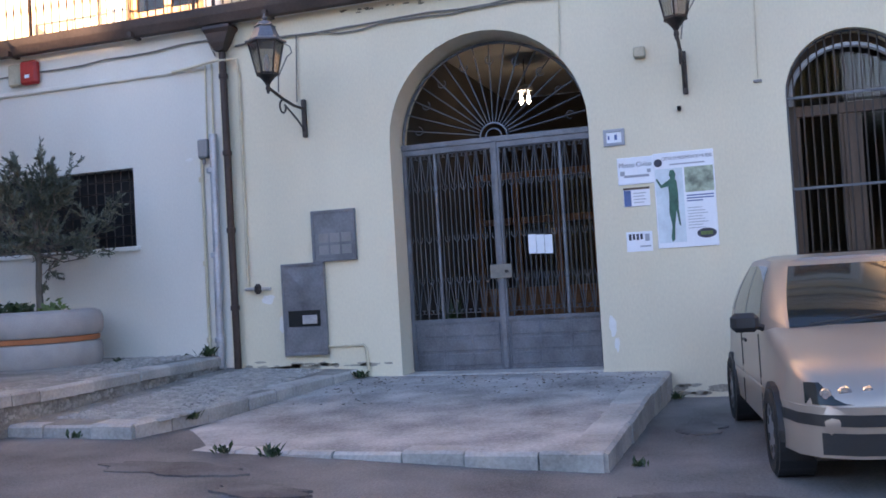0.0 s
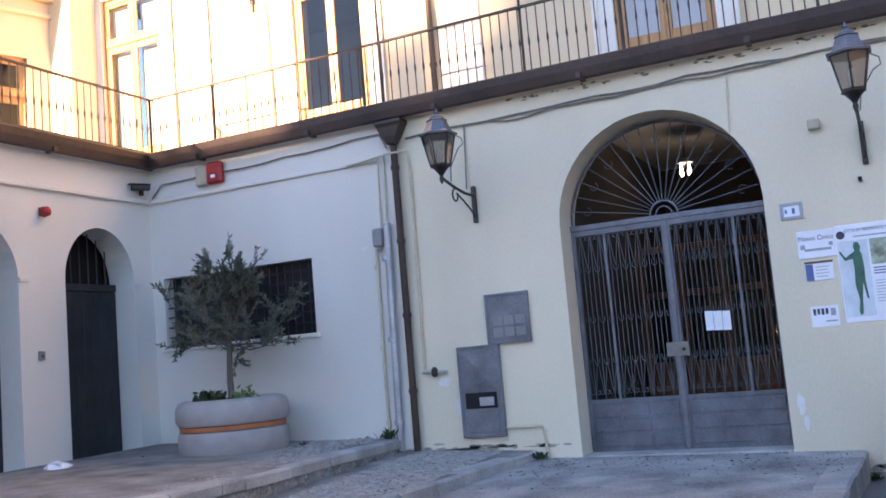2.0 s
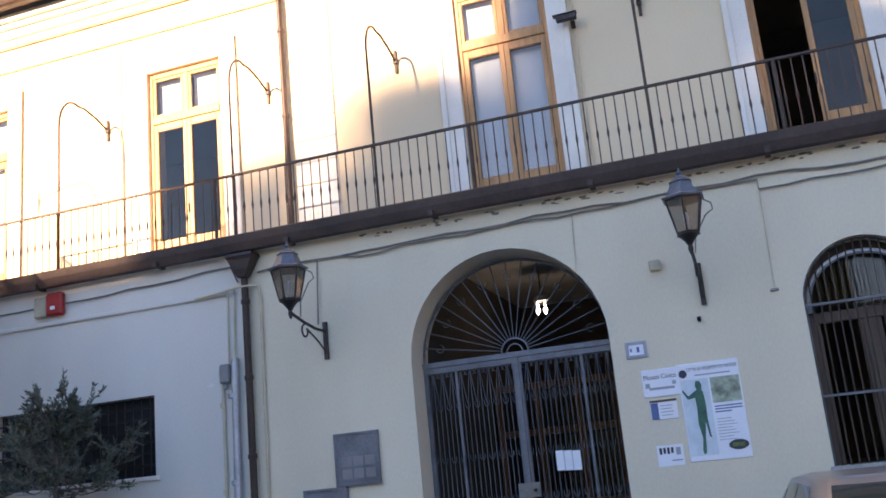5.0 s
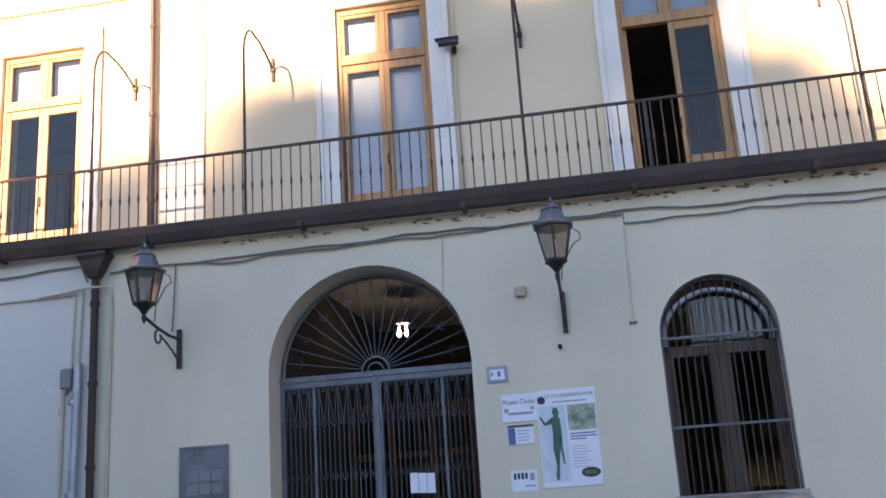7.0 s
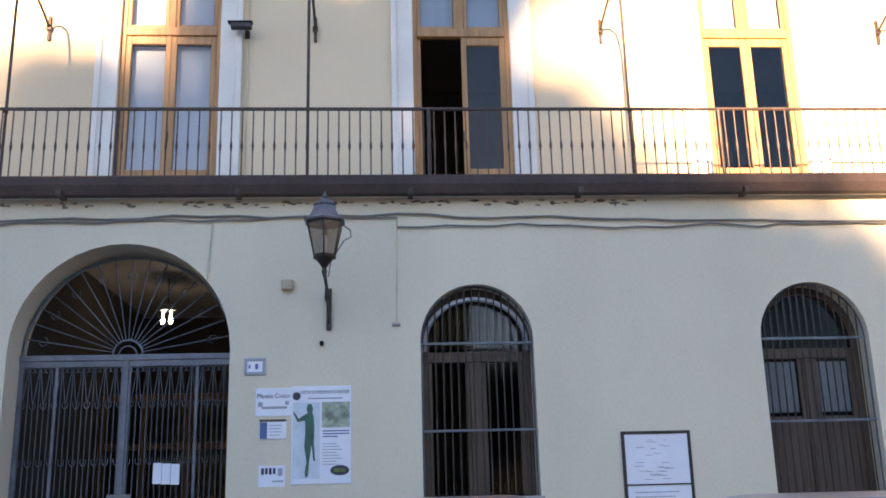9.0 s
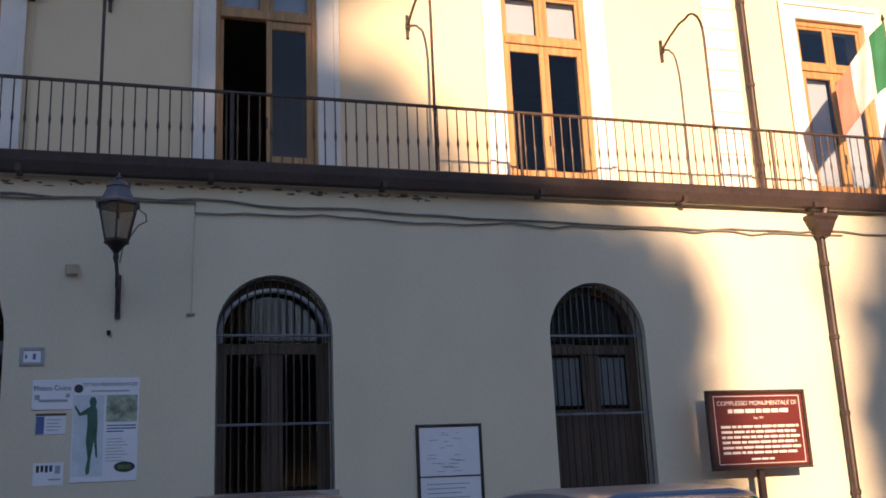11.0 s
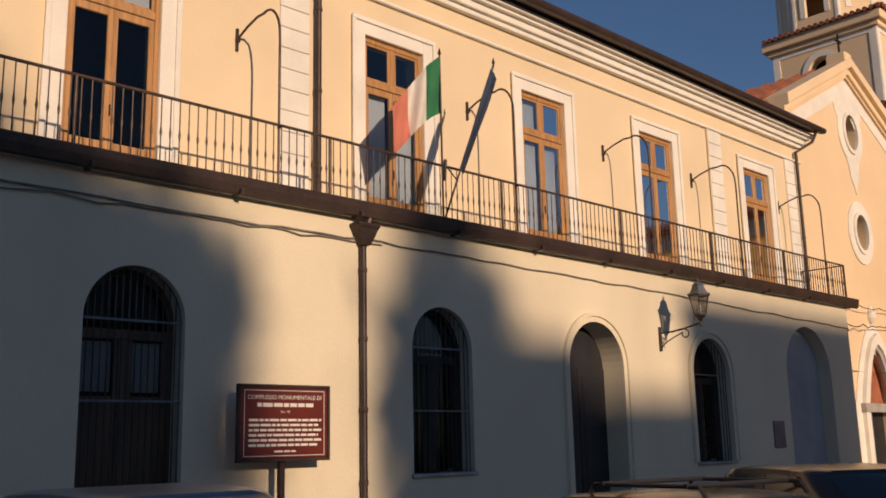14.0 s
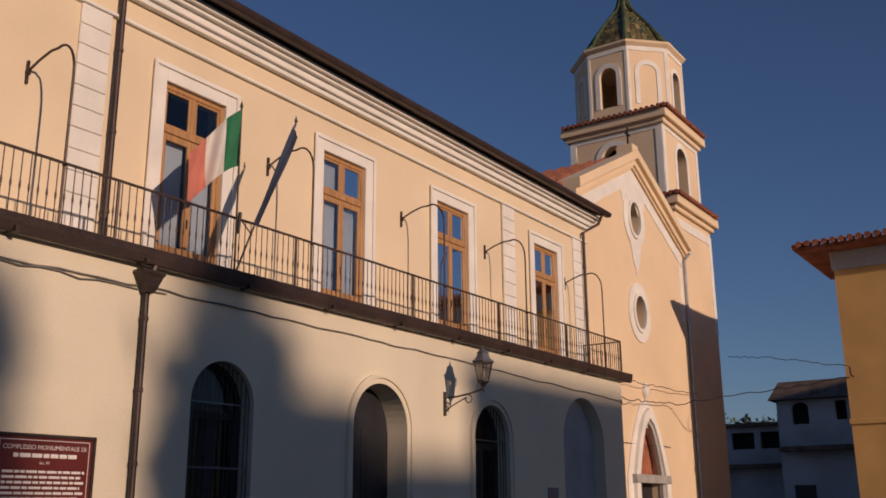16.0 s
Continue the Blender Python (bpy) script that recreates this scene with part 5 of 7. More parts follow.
    # fanlight
    fan = part("fan_rim", Geo().tube([(u, gy, w) for u, w in arc(xl + 0.03, xr - 0.03, zc + 0.04, 1.16, 28)], 0.02, 6), GREYIRON, G, "", True)
    part("fan_hub", Geo().tube([(u, gy, w) for u, w in arc(xm - 0.17, xm + 0.17, zc + 0.04, 0.17, 12)], 0.014, 6), GREYIRON, fan, "", True)
    part("fan_hub", Geo().tube([(u, gy, w) for u, w in arc(xm - 0.10, xm + 0.10, zc + 0.04, 0.10, 10)], 0.010, 6), GREYIRON, fan, "", True)
    for i in range(1, 18):
        a = math.pi * i / 18
        c, s = -math.cos(a), math.sin(a)
        part("spoke", Geo().tube([(xm + 0.17 * c, gy, zc + 0.04 + 0.17 * s), (xm + (1.18 - 0.02 * c) * c, gy, zc + 0.04 + 1.14 * s)], 0.0085, 5), BARIRON, fan)
    for i in range(9):
        a = math.pi * (2 * i + 1) / 18
        c, s = -math.cos(a), math.sin(a)
        pts = [(xm + (0.98 + 0.05 * math.cos(q)) * c - 0.05 * math.sin(q) * s, gy, zc + 0.04 + (0.95 + 0.05 * math.cos(q)) * s + 0.05 * math.sin(q) * c) for q in [k * 0.6 for k in range(9)]]
        part("scroll", Geo().tube(pts, 0.006, 5), BARIRON, fan, "", True)


build_gate()
notice = thing("paper_notice", (-2.23, 0.385, 1.65), "white paper notices taped to the gate", "notice")
for i in range(3):
    part("sheet", Geo().box(-2.375 + i * 0.10, -2.28 + i * 0.10, 0.384 - 0.002 * (i % 2), 0.387, 1.655 - 0.006 * i, 1.885 - 0.008 * i), PAPER, notice)
# inside the entrance hall
hall = thing("hall_door", (-2.7, 4.4, 0.26), "warm brown wooden glazed door inside the hall", "door")
for x in (-4.1, -3.45, -2.78, -2.15, -1.5, -1.2):
    part("stile", Geo().box(x - 0.06, x + 0.06, 4.35, 4.45, 0.26, 3.1, 0.008), HALLWOOD, hall)
for z in (0.26, 1.1, 2.25, 3.0):
    part("rail", Geo().box(-4.1, -1.2, 4.36, 4.44, z, z + 0.11, 0.006), HALLWOOD, hall)
part("kick_panel", Geo().box(-4.1, -1.2, 4.39, 4.41, 0.37, 1.1), HALLWOOD, hall)
part("glazing", Geo().box(-4.1, -1.2, 4.398, 4.402, 1.2, 3.0), GLASS, hall)
side_door = thing("side_door", (-1.15, 2.2, 0.26), "orange brown wooden side door in the hall", "door")
part("leaf", Geo().box(-1.16, -1.11, 1.4, 2.6, 0.26, 2.5, 0.006), HALLWOOD, side_door)
for z0, z1 in ((0.4, 1.2), (1.35, 2.35)):
    for y0, y1 in ((1.5, 1.95), (2.05, 2.5)):
        part("panel", Geo().box(-1.175, -1.16, y0, y1, z0, z1, 0.006), HALLWOOD, side_door)
hl = thing("hanging_lamp", (-3.1, 4.0, 4.1), "lit hanging lamp in the entrance hall", "lamp")
part("chain", Geo().tube([(-3.1, 4.0, 4.87), (-3.1, 4.0, 4.45)], 0.01, 6), IRON, hl)
part("canopy", Geo().lathe([(0.03, 4.46), (0.11, 4.42), (0.13, 4.36), (0.12, 4.35)], -3.1, 4.0, 12), ZINC, hl, "", True)
for dx in (-0.07, 0.05):
    part("bulb", Geo().lathe([(0.008, 4.14), (0.028, 4.17), (0.034, 4.20), (0.022, 4.25), (0.012, 4.34)], -3.1 + dx, 4.0, 10), LIGHTBULB, hl, "", True)
pot = thing("potted_plant", (-3.7, 1.3, 0.255), "green potted plant inside the gate", "plant")
part("pot", Geo().lathe([(0.10, 0.256), (0.15, 0.5), (0.17, 0.54), (0.15, 0.55)], -3.7, 1.3, 14), PLANTERSTONE, pot, "", True)
lv = Geo()
rp = random.Random(3)
for i in range(70):
    a, l = rp.uniform(0, 6.28), rp.uniform(0.3, 0.75)
    tip = Vector((-3.7 + 0.35 * l * math.cos(a), 1.3 + 0.35 * l * math.sin(a), 0.55 + l * rp.uniform(0.6, 1.0)))
    mid = Vector((-3.7, 1.3, 0.55)).lerp(tip, 0.6) + Vector((0, 0, 0.08))
    s = Vector((-math.sin(a), math.cos(a), 0)) * 0.025
    lv.add([(-3.7, 1.3, 0.54), mid + s, tip, mid - s], [(0, 1, 2, 3)])
part("leaves", lv, SHRUB, pot)


# ---- barred arched windows ----
def barred_window(name, o, label, bars, wood, curtain=False, ring=False, rails=(0.0,)):
    xl, xr, zb, zs, rise = o
    w = thing(name, ((xl + xr) / 2, 0.1, zb), label, "window", "barred arched windows", "structure")
    m, half = (xl + xr) / 2, (xr - xl) / 2
    top = lambda x: zs + rise * math.sqrt(max(0.0, 1 - ((x - m) / half) ** 2))
    gy = 0.09
    for i in range(1, bars):
        x = xl + (xr - xl) * i / bars
        part("bar", Geo().tube([(x, gy, zb), (x, gy, top(x) - 0.01)], 0.009, 6), IRON, w)
    for z in rails:
        part("cross_bar", Geo().box(xl, xr, gy - 0.018, gy + 0.006, z - 0.014, z + 0.014, 0.003), GREYIRON, w)
    part("grille_rim", Geo().tube([(xl + 0.015, gy, zb)] + [(u, gy, v) for u, v in arc(xl + 0.015, xr - 0.015, zs, rise - 0.015, 20)] + [(xr - 0.015, gy, zb)], 0.011, 6), GREYIRON, w)
    # wooden window behind
    fy0, fy1 = 0.30, 0.37
    out = [(xl, zb)] + arc(xl, xr, zs, rise) + [(xr, zb)]
    inn = [(xl + 0.09, zb)] + arc(xl + 0.09, xr - 0.09, zs, rise - 0.09) + [(xr - 0.09, zb)]
    part("window_frame", Geo().strip(out, inn, front, fy0, fy1), wood, w)
    part("transom", Geo().box(xl + 0.09, xr - 0.09, fy0 - 0.02, fy1, zs - 0.22, zs - 0.10, 0.006), wood, w)
    part("mullion", Geo().box(m - 0.07, m + 0.07, fy0 - 0.01, fy1, zb, zs - 0.22, 0.006), wood, w)
    for a, b in ((xl + 0.09, m - 0.07), (m + 0.07, xr - 0.09)):
        for c, d in ((a, a + 0.05), (b - 0.05, b)):
            part("sash", Geo().box(c, d, fy0 + 0.01, fy1 - 0.01, zb, zs - 0.22, 0.004), wood, w)
        part("pane", Geo().box(a + 0.05, b - 0.05, fy0 + 0.03, fy0 + 0.034, zb + 0.05, zs - 0.22), OLDGLASS, w)
        if curtain:
            part("curtain", Geo().box(a + 0.06, b - 0.06, fy0 + 0.06, fy0 + 0.065, zs - 0.85, zs - 0.25), CLOTH, w)
            part("lower_panel", Geo().box(a + 0.05, b - 0.05, fy0 + 0.005, fy0 + 0.025, zb, zs - 0.9), DARKWOOD, w)
    pane = arc(xl + 0.09, xr - 0.09, zs - 0.1, rise, 16)
    part("pane", Geo().prism([(xl + 0.09, zs - 0.1)] + pane[1:-1] + [(xr - 0.09, zs - 0.1)], front, fy0 + 0.03, fy0 + 0.034), SKYGLASS if not curtain else OLDGLASS, w)
    if ring:
        part("arch_moulding", Geo().tube([(xl + 0.06, 0.2, zs - 0.1)] + [(u, 0.2, v) for u, v in arc(xl + 0.06, xr - 0.06, zs, rise - 0.14, 16)] + [(xr - 0.06, 0.2, zs - 0.1)], 0.03, 6), ZINC, w)
    part("window_sill", Geo().box(xl - 0.04, xr + 0.04, -0.045, 0.3, zb - 0.06, zb, 0.008), KERB, w)
    return w


barred_window("window_ground_1", ARCHED[0], "arched window behind iron bars with brown wood frame", 15, DARKWOOD, ring=True, rails=(3.14, 2.15))
barred_window("window_ground_2", ARCHED[1], "arched window behind iron bars with short white curtains", 15, DARKWOOD, curtain=True, rails=(3.14, 2.18))
barred_window("window_ground_3", ARCHED[2], "dark arched window behind iron bars", 13, BLACKDOOR, rails=(3.06, 2.1))
barred_window("window_ground_4", ARCH5, "dark arched window behind iron bars with a moulded arch", 12, BLACKDOOR, rails=(2.9,))


def archivolt(o, label, low):
    xl, xr, zb, zs, rise = o
    a = thing("arch_moulding", ((xl + xr) / 2, -0.03, zs), label, "moulding", "", "structure")
    for r0, r1, d in ((0.0, 0.10, 0.03), (0.10, 0.17, 0.065)):
        out = [(xl - r1, low)] + arc(xl - r1, xr + r1, zs, rise + r1) + [(xr + r1, low)]
        inn = [(xl - r0, low)] + arc(xl - r0, xr + r0, zs, rise + r0) + [(xr + r0, low)]
        part("band", Geo().strip(out, inn, front, -d, 0.0), CREAM, a)


archivolt(DOORWAY, "cream stucco moulding round the arched doorway", -0.05)
archivolt(ARCH5, "cream stucco moulding round the arched window", 1.13)
door_main = thing("door_2", (14.2, 0.4, -0.05), "dark double door deep in the arched doorway", "door", "", "structure")
for a, b in ((13.4, 14.19), (14.21, 15.0)):
    lf = part("leaf", Geo().box(a, b, 0.44, 0.5, -0.05, 2.94, 0.006), BLACKDOOR, door_main)
    for z0, z1 in ((0.2, 0.95), (1.1, 1.9), (2.05, 2.8)):
        part("panel", Geo().box(a + 0.12, b - 0.12, 0.425, 0.44, z0, z1, 0.006), BLACKDOOR, lf)
part("fanlight", Geo().prism(arc(13.4, 15.0, 2.94, 0.8, 16), front, 0.46, 0.48), BLACKDOOR, door_main)
nw = Geo().prism([(21.45, -0.05)] + arc(21.45, 23.75, 3.07, 1.14, 20) + [(23.75, -0.05)], front, 0.32, 0.42)
solid("niche_back", nw, mat("blue_grey_plaster", (0.36, 0.37, 0.40), 0.9, var=0.1, scale=1.5, fine=30, bump=0.2), "blue grey plaster closing the blind arch", "wall", "", "structure")
solid("meter_hatch", Geo().box(20.55, 21.05, -0.03, 0.0, 1.35, 1.95, 0.006), GREYBOX, "dark metal meter hatch beside the blind arch", "hatch")

# doors of the wing
for i, (a, b, z0, zs, rise) in enumerate(WINGARCH):
    d = thing("door_wing_%d" % (i + 1), (-11.0, (a + b) / 2, 0.6), "black wooden door in an arched doorway of the wing", "door", "arched doors of the wing", "structure")
    m = (a + b) / 2
    for p, q in ((a, m - 0.005), (m + 0.005, b)):
        lf = part("leaf", Geo().box(-11.06, -11.0, p, q, 0.6, zs - 0.1, 0.006), BLACKDOOR, d)
        for k in range(4):
            w = (q - p) / 4
            part("board", Geo().box(-11.0, -10.985, p + k * w + 0.006, p + (k + 1) * w - 0.006, 0.62, zs - 0.12, 0.005), BLACKDOOR, lf)
    part("transom", Geo().box(-11.06, -10.97, a, b, zs - 0.1, zs, 0.006), BLACKDOOR, d)
    for k in range(1, 8):
        x = a + (b - a) * k / 8
        h = zs + rise * math.sqrt(max(0, 1 - ((x - m) / ((b - a) / 2)) ** 2))
        part("fan_bar", Geo().tube([(-11.02, x, zs), (-11.02, x, h)], 0.01, 6), IRON, d)
    # black sheet added behind the fan bars in place of indoor shade
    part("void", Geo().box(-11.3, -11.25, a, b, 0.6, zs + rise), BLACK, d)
    part("impost", Geo().box(-10.61, -10.57, b, b + 0.14, zs - 0.04, zs + 0.02, 0.005) if i == 0 else Geo().box(-10.61, -10.57, b, b + 0.16, zs - 0.04, zs + 0.02, 0.005), PALE, d)
# backing added behind the wing openings, indoor shade put into its colour
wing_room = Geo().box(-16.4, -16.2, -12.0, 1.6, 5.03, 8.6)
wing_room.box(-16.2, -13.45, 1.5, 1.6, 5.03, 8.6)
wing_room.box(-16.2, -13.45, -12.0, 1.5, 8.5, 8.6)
wing_rooms = solid("wall_wing_rooms", wing_room, INTERIOR, "added backing wall of the wing room, darkened as in shade", "wall", "", "structure")
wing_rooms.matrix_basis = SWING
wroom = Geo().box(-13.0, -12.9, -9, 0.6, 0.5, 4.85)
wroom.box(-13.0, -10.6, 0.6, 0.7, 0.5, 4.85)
solid("wall_wing_back", wroom, INTERIOR, "back wall inside the wing, darkened as in shade", "wall", "", "structure")
# the low barred window of the pale wall
lw = thing("window_low", (-9.0, 0.1, 2.1), "wide low window behind a dark iron grille", "window", "", "structure")
for i in range(1, 7):
    z = 2.10 + 1.06 * i / 7
    part("cross_bar", Geo().box(-10.38, -7.66, 0.06, 0.085, z - 0.012, z + 0.012, 0.003), IRON, lw)
for i in range(1, 20):
    x = -10.38 + 2.72 * i / 20
    part("bar", Geo().tube([(x, 0.09, 2.10), (x, 0.09, 3.16)], 0.009, 6), IRON, lw)
part("shutter", Geo().box(-10.38, -7.66, 0.2, 0.25, 2.10, 3.16), BLACKDOOR, lw, "dark closed shutter")
part("window_sill", Geo().box(-10.44, -7.60, -0.05, 0.2, 2.04, 2.10, 0.008), WHITE, lw)


# ---- steps, platforms and paving ----
def paved(name, corners, drop, material, label):
    """A paved platform with sloping top; corners run round it as (x, y, z)."""
    n = len(corners)
    g = Geo()
    g.add([c for c in corners] + [(x, y, drop) for x, y, _ in corners], [tuple(range(n))] + [(i, (i + 1) % n, (i + 1) % n + n, i + n) for i in range(n)])
    return solid(name, g, material, label, "paving", "", "structure")


p1 = paved("platform", [(-4.55, 0.0, 0.265), (-0.80, 0.0, 0.235), (-0.90, -4.15, 0.10), (-5.0, -4.05, 0.10)], -0.3, SLABSTONE, "worn concrete platform before the gate")
p2 = paved("landing", [(-6.35, 0.0, 0.43), (-4.55, 0.0, 0.36), (-5.12, -3.72, 0.27), (-6.35, -3.85, 0.30)], -0.3, COBBLE, "pebble paved landing between the steps")
p3 = paved("terrace_floor", [(-10.6, 0.0, 0.67), (-6.42, 0.0, 0.58), (-6.25, -8.0, 0.58), (-10.6, -8.0, 0.60)], -0.3, COBBLE, "pebble paved terrace before the wing")


def kerb_row(name, a, b, width, height, count, label, seed, side=1):
    """A row of worn limestone blocks whose top edge runs from a to b."""
    rnd = random.Random(seed)
    a, b = Vector(a), Vector(b)
    d = (b - a).normalized()
    n = Vector((-d.y, d.x, 0)).normalized() * side
    k = thing(name, a, label, "kerb", "", "structure")
    cuts = [0.0]
    for i in range(count - 1):
        cuts.append((i + 1 + rnd.uniform(-0.25, 0.25)) / count)
    cuts.append(1.0)
    for f0, f1 in zip(cuts, cuts[1:]):
        p, q = a.lerp(b, f0) + d * 0.006, a.lerp(b, f1) - d * 0.006
        o, dz = n * rnd.uniform(-0.012, 0.012), rnd.uniform(-0.008, 0.006)
        c = 0.022
        prof = [(-0.02, -height), (-0.02, -c), (0.01, 0.0), (width, 0.0), (width, -height)]
        g = Geo()
        m = len(prof)
        pts = [e + o + n * u + Vector((0, 0, w + dz + 0.004)) for e in (p, q) for u, w in prof]
        g.add(pts, [tuple(range(m)), tuple(range(m, 2 * m))[::-1]] + [(i, (i + 1) % m, (i + 1) % m + m, i + m) for i in range(m)])
        part("kerb_stone", g, KERB, k)


kerb_row("kerb", (-5.0, -4.07, 0.10), (-0.88, -4.17, 0.10), 0.3, 0.26, 8, "worn limestone kerb along the platform", 1)
kerb_row("kerb", (-0.88, -4.17, 0.10), (-0.78, -0.02, 0.235), 0.28, 0.34, 8, "worn limestone kerb beside the platform", 2)
kerb_row("kerb", (-6.35, -3.87, 0.30), (-5.10, -3.74, 0.275), 0.3, 0.24, 3, "worn limestone kerb before the landing", 3)
kerb_row("kerb", (-5.10, -3.74, 0.275), (-4.53, -0.02, 0.36), 0.28, 0.2, 7, "worn limestone kerb beside the landing", 4)
kerb_row("kerb", (-6.25, -8.0, 0.585), (-6.40, -0.02, 0.585), 0.28, 0.12, 12, "worn limestone kerb of the terrace", 5)
# threshold of the gate
solid("threshold", Geo().box(-3.945, -1.505, -0.02, 0.6, 0.2, 0.268, 0.012), KERB, "worn stone threshold under the gate", "threshold", "", "structure")


def pebbles(name, area, zf, count, label, seed, size=(0.03, 0.06), face=None):
    rnd = random.Random(seed)
    g = Geo()
    for i in range(count):
        x, y = area(rnd)
        z = zf(x, y)
        r = rnd.uniform(*size)
        a = rnd.uniform(0, 3.14)
        ring = [(x + r * math.cos(a + k * 1.0472) * rnd.uniform(0.8, 1.1), y + 0.75 * r * math.sin(a + k * 1.0472) * rnd.uniform(0.8, 1.1)) for k in range(6)]
        g.add([(u, v, z - 0.01) for u, v in ring] + [(x + (u - x) * 0.6, y + (v - y) * 0.6, z + 0.25 * r) for u, v in ring], [(k, (k + 1) % 6, (k + 1) % 6 + 6, k + 6) for k in range(6)] + [(6, 7, 8, 9, 10, 11)])
    solid(name, g, PEBBLE, label, "pebbles", "", "stuff")


pebbles("pebble_paving", lambda r: (r.uniform(-6.1, -4.95), r.uniform(-3.5, -0.1)), lambda x, y: 0.395 + 0.031 * y + (-0.036 * (x + 5.5)) + 0.004, 2600, "small river pebbles set in the landing", 1, (0.02, 0.04))
pebbles("pebble_paving", lambda r: (r.uniform(-10.4, -6.6), r.uniform(-7.8, -0.1)), lambda x, y: 0.583 + max(0, y + 3.0) * 0.012, 4200, "small river pebbles set in the terrace", 2, (0.02, 0.045))
side = Geo()
rs = random.Random(9)
for i in range(420):
    y, z = rs.uniform(-7.8, -0.2), rs.uniform(0.34, 0.46)
    x = -6.28 - 0.018 * (y + 8.0)
    r = rs.uniform(0.022, 0.045)
    ring = [(x, y + r * math.cos(k * 1.0472), z + r * 0.8 * math.sin(k * 1.0472)) for k in range(6)]
    side.add([(x, v, w) for x, v, w in ring] + [(x + 0.02, y + (v - y) * 0.6, z + (w - z) * 0.6) for x, v, w in ring], [(k, (k + 1) % 6, (k + 1) % 6 + 6, k + 6) for k in range(6)] + [(6, 7, 8, 9, 10, 11)])
solid("pebble_riser", side, PEBBLE, "river pebbles facing the terrace step", "pebbles", "", "stuff")
def road_patch(cx, cy, a, b, seed):
    rnd = random.Random(seed)
    pts = []
    for k in range(44):
        q = k * 2 * math.pi / 44
        f = 0.72 + 0.3 * noise.noise(Vector((math.cos(q) * 2.2 + seed, math.sin(q) * 2.2, 0))) + rnd.uniform(-0.06, 0.06)
        pts.append((cx + a * f * math.cos(q), cy + b * f * math.sin(q)))
    g = Geo().add([(x, y, road_z(x, y) + 0.014) for x, y in pts] + [(x, y, road_z(x, y) - 0.02) for x, y in pts], [tuple(range(44))] + [(k, (k + 1) % 44, (k + 1) % 44 + 44, k + 44) for k in range(44)])
    solid("road_patch", g, PATCH, "ragged dark repair patch in the asphalt", "patch", "repair patches in the road", "structure")


PATCH = mat("dark_asphalt_patch", (0.12, 0.116, 0.113), 0.92, var=0.35, scale=2.5, fine=60, bump=0.6)
road_patch(-4.0, -4.8, 0.8, 0.3, 1)
road_patch(-3.0, -5.3, 0.5, 0.22, 2)
road_patch(-0.2, -4.9, 0.6, 0.25, 3)
road_patch(-0.35, -2.2, 0.3, 0.5, 4)


def weed(x, y, z, h, n, seed, material=SHRUB):
    rnd = random.Random(seed)
    g = Geo()
    for i in range(n):
        a, l = rnd.uniform(0, 6.28), h * rnd.uniform(0.5, 1.0)
        base = Vector((x + rnd.gauss(0, h * 0.3), y + rnd.gauss(0, h * 0.2), z - 0.01))
        tip = base + Vector((math.cos(a) * l * 0.6, math.sin(a) * l * 0.6, l * rnd.uniform(0.4, 1.0)))
        mid = base.lerp(tip, 0.55) + Vector((0, 0, l * 0.12))
        s = Vector((-math.sin(a), math.cos(a), 0)) * l * 0.16
        g.add([base, mid + s, tip, mid - s], [(0, 1, 2, 3)])
    solid("weed", g, material, "small green weed growing from a joint", "weed", "weeds in the paving joints")


for i, (x, y, z, h) in enumerate([(-6.55, -0.18, 0.6, 0.26), (-4.95, -3.05, 0.22, 0.16), (-5.55, -3.95, 0.2, 0.13), (-3.9, -4.25, 0.12, 0.16), (-3.45, -4.3, 0.1, 0.2), (-4.45, -0.12, 0.27, 0.18), (-0.7, -0.2, -0.05, 0.16), (-0.68, -3.9, -0.05, 0.12), (-7.6, -0.6, 0.6, 0.12), (-9.4, -1.6, 0.6, 0.13), (-6.9, -0.1, 0.6, 0.1)]):
    weed(x, y, z, h * 0.72, 30, 40 + i)
litter = Geo()
rl = random.Random(12)
for i in range(260):
    x, y = rl.uniform(-4.6, -0.9), -abs(rl.gauss(0, 0.9)) - 0.05
    if y < -4.0:
        continue
    z = 0.26 + 0.038 * y * 1.0 - 0.008 * (x + 4.5) * 0.9 + 0.008
    a, r = rl.uniform(0, 6.28), rl.uniform(0.012, 0.03)
    litter.add([(x + r * math.cos(a), y + r * math.sin(a), z), (x - r * 0.5 * math.sin(a), y + r * 0.5 * math.cos(a), z + 0.008), (x - r * math.cos(a), y - r * math.sin(a), z), (x + r * 0.5 * math.sin(a), y - r * 0.5 * math.cos(a), z + 0.004)], [(0, 1, 2, 3)])
solid("fallen_leaves", litter, DARKWOOD, "dry leaf litter on the platform", "leaves", "", "stuff")
bag = Geo()
rb = random.Random(2)
bag.lathe([(0.02, 0.605), (0.16, 0.61), (0.18, 0.65), (0.10, 0.70), (0.02, 0.72)], -9.9, -2.6, 9)
bag.v = [(x + rb.uniform(-0.05, 0.05), y + rb.uniform(-0.05, 0.05), z + rb.uniform(0, 0.02)) for x, y, z in bag.v]
solid("plastic_bag", bag, PAPER, "crumpled white plastic bag on the paving", "bag")

# ---- the planter with its olive tree ----
PX, PY = -8.43, -0.98


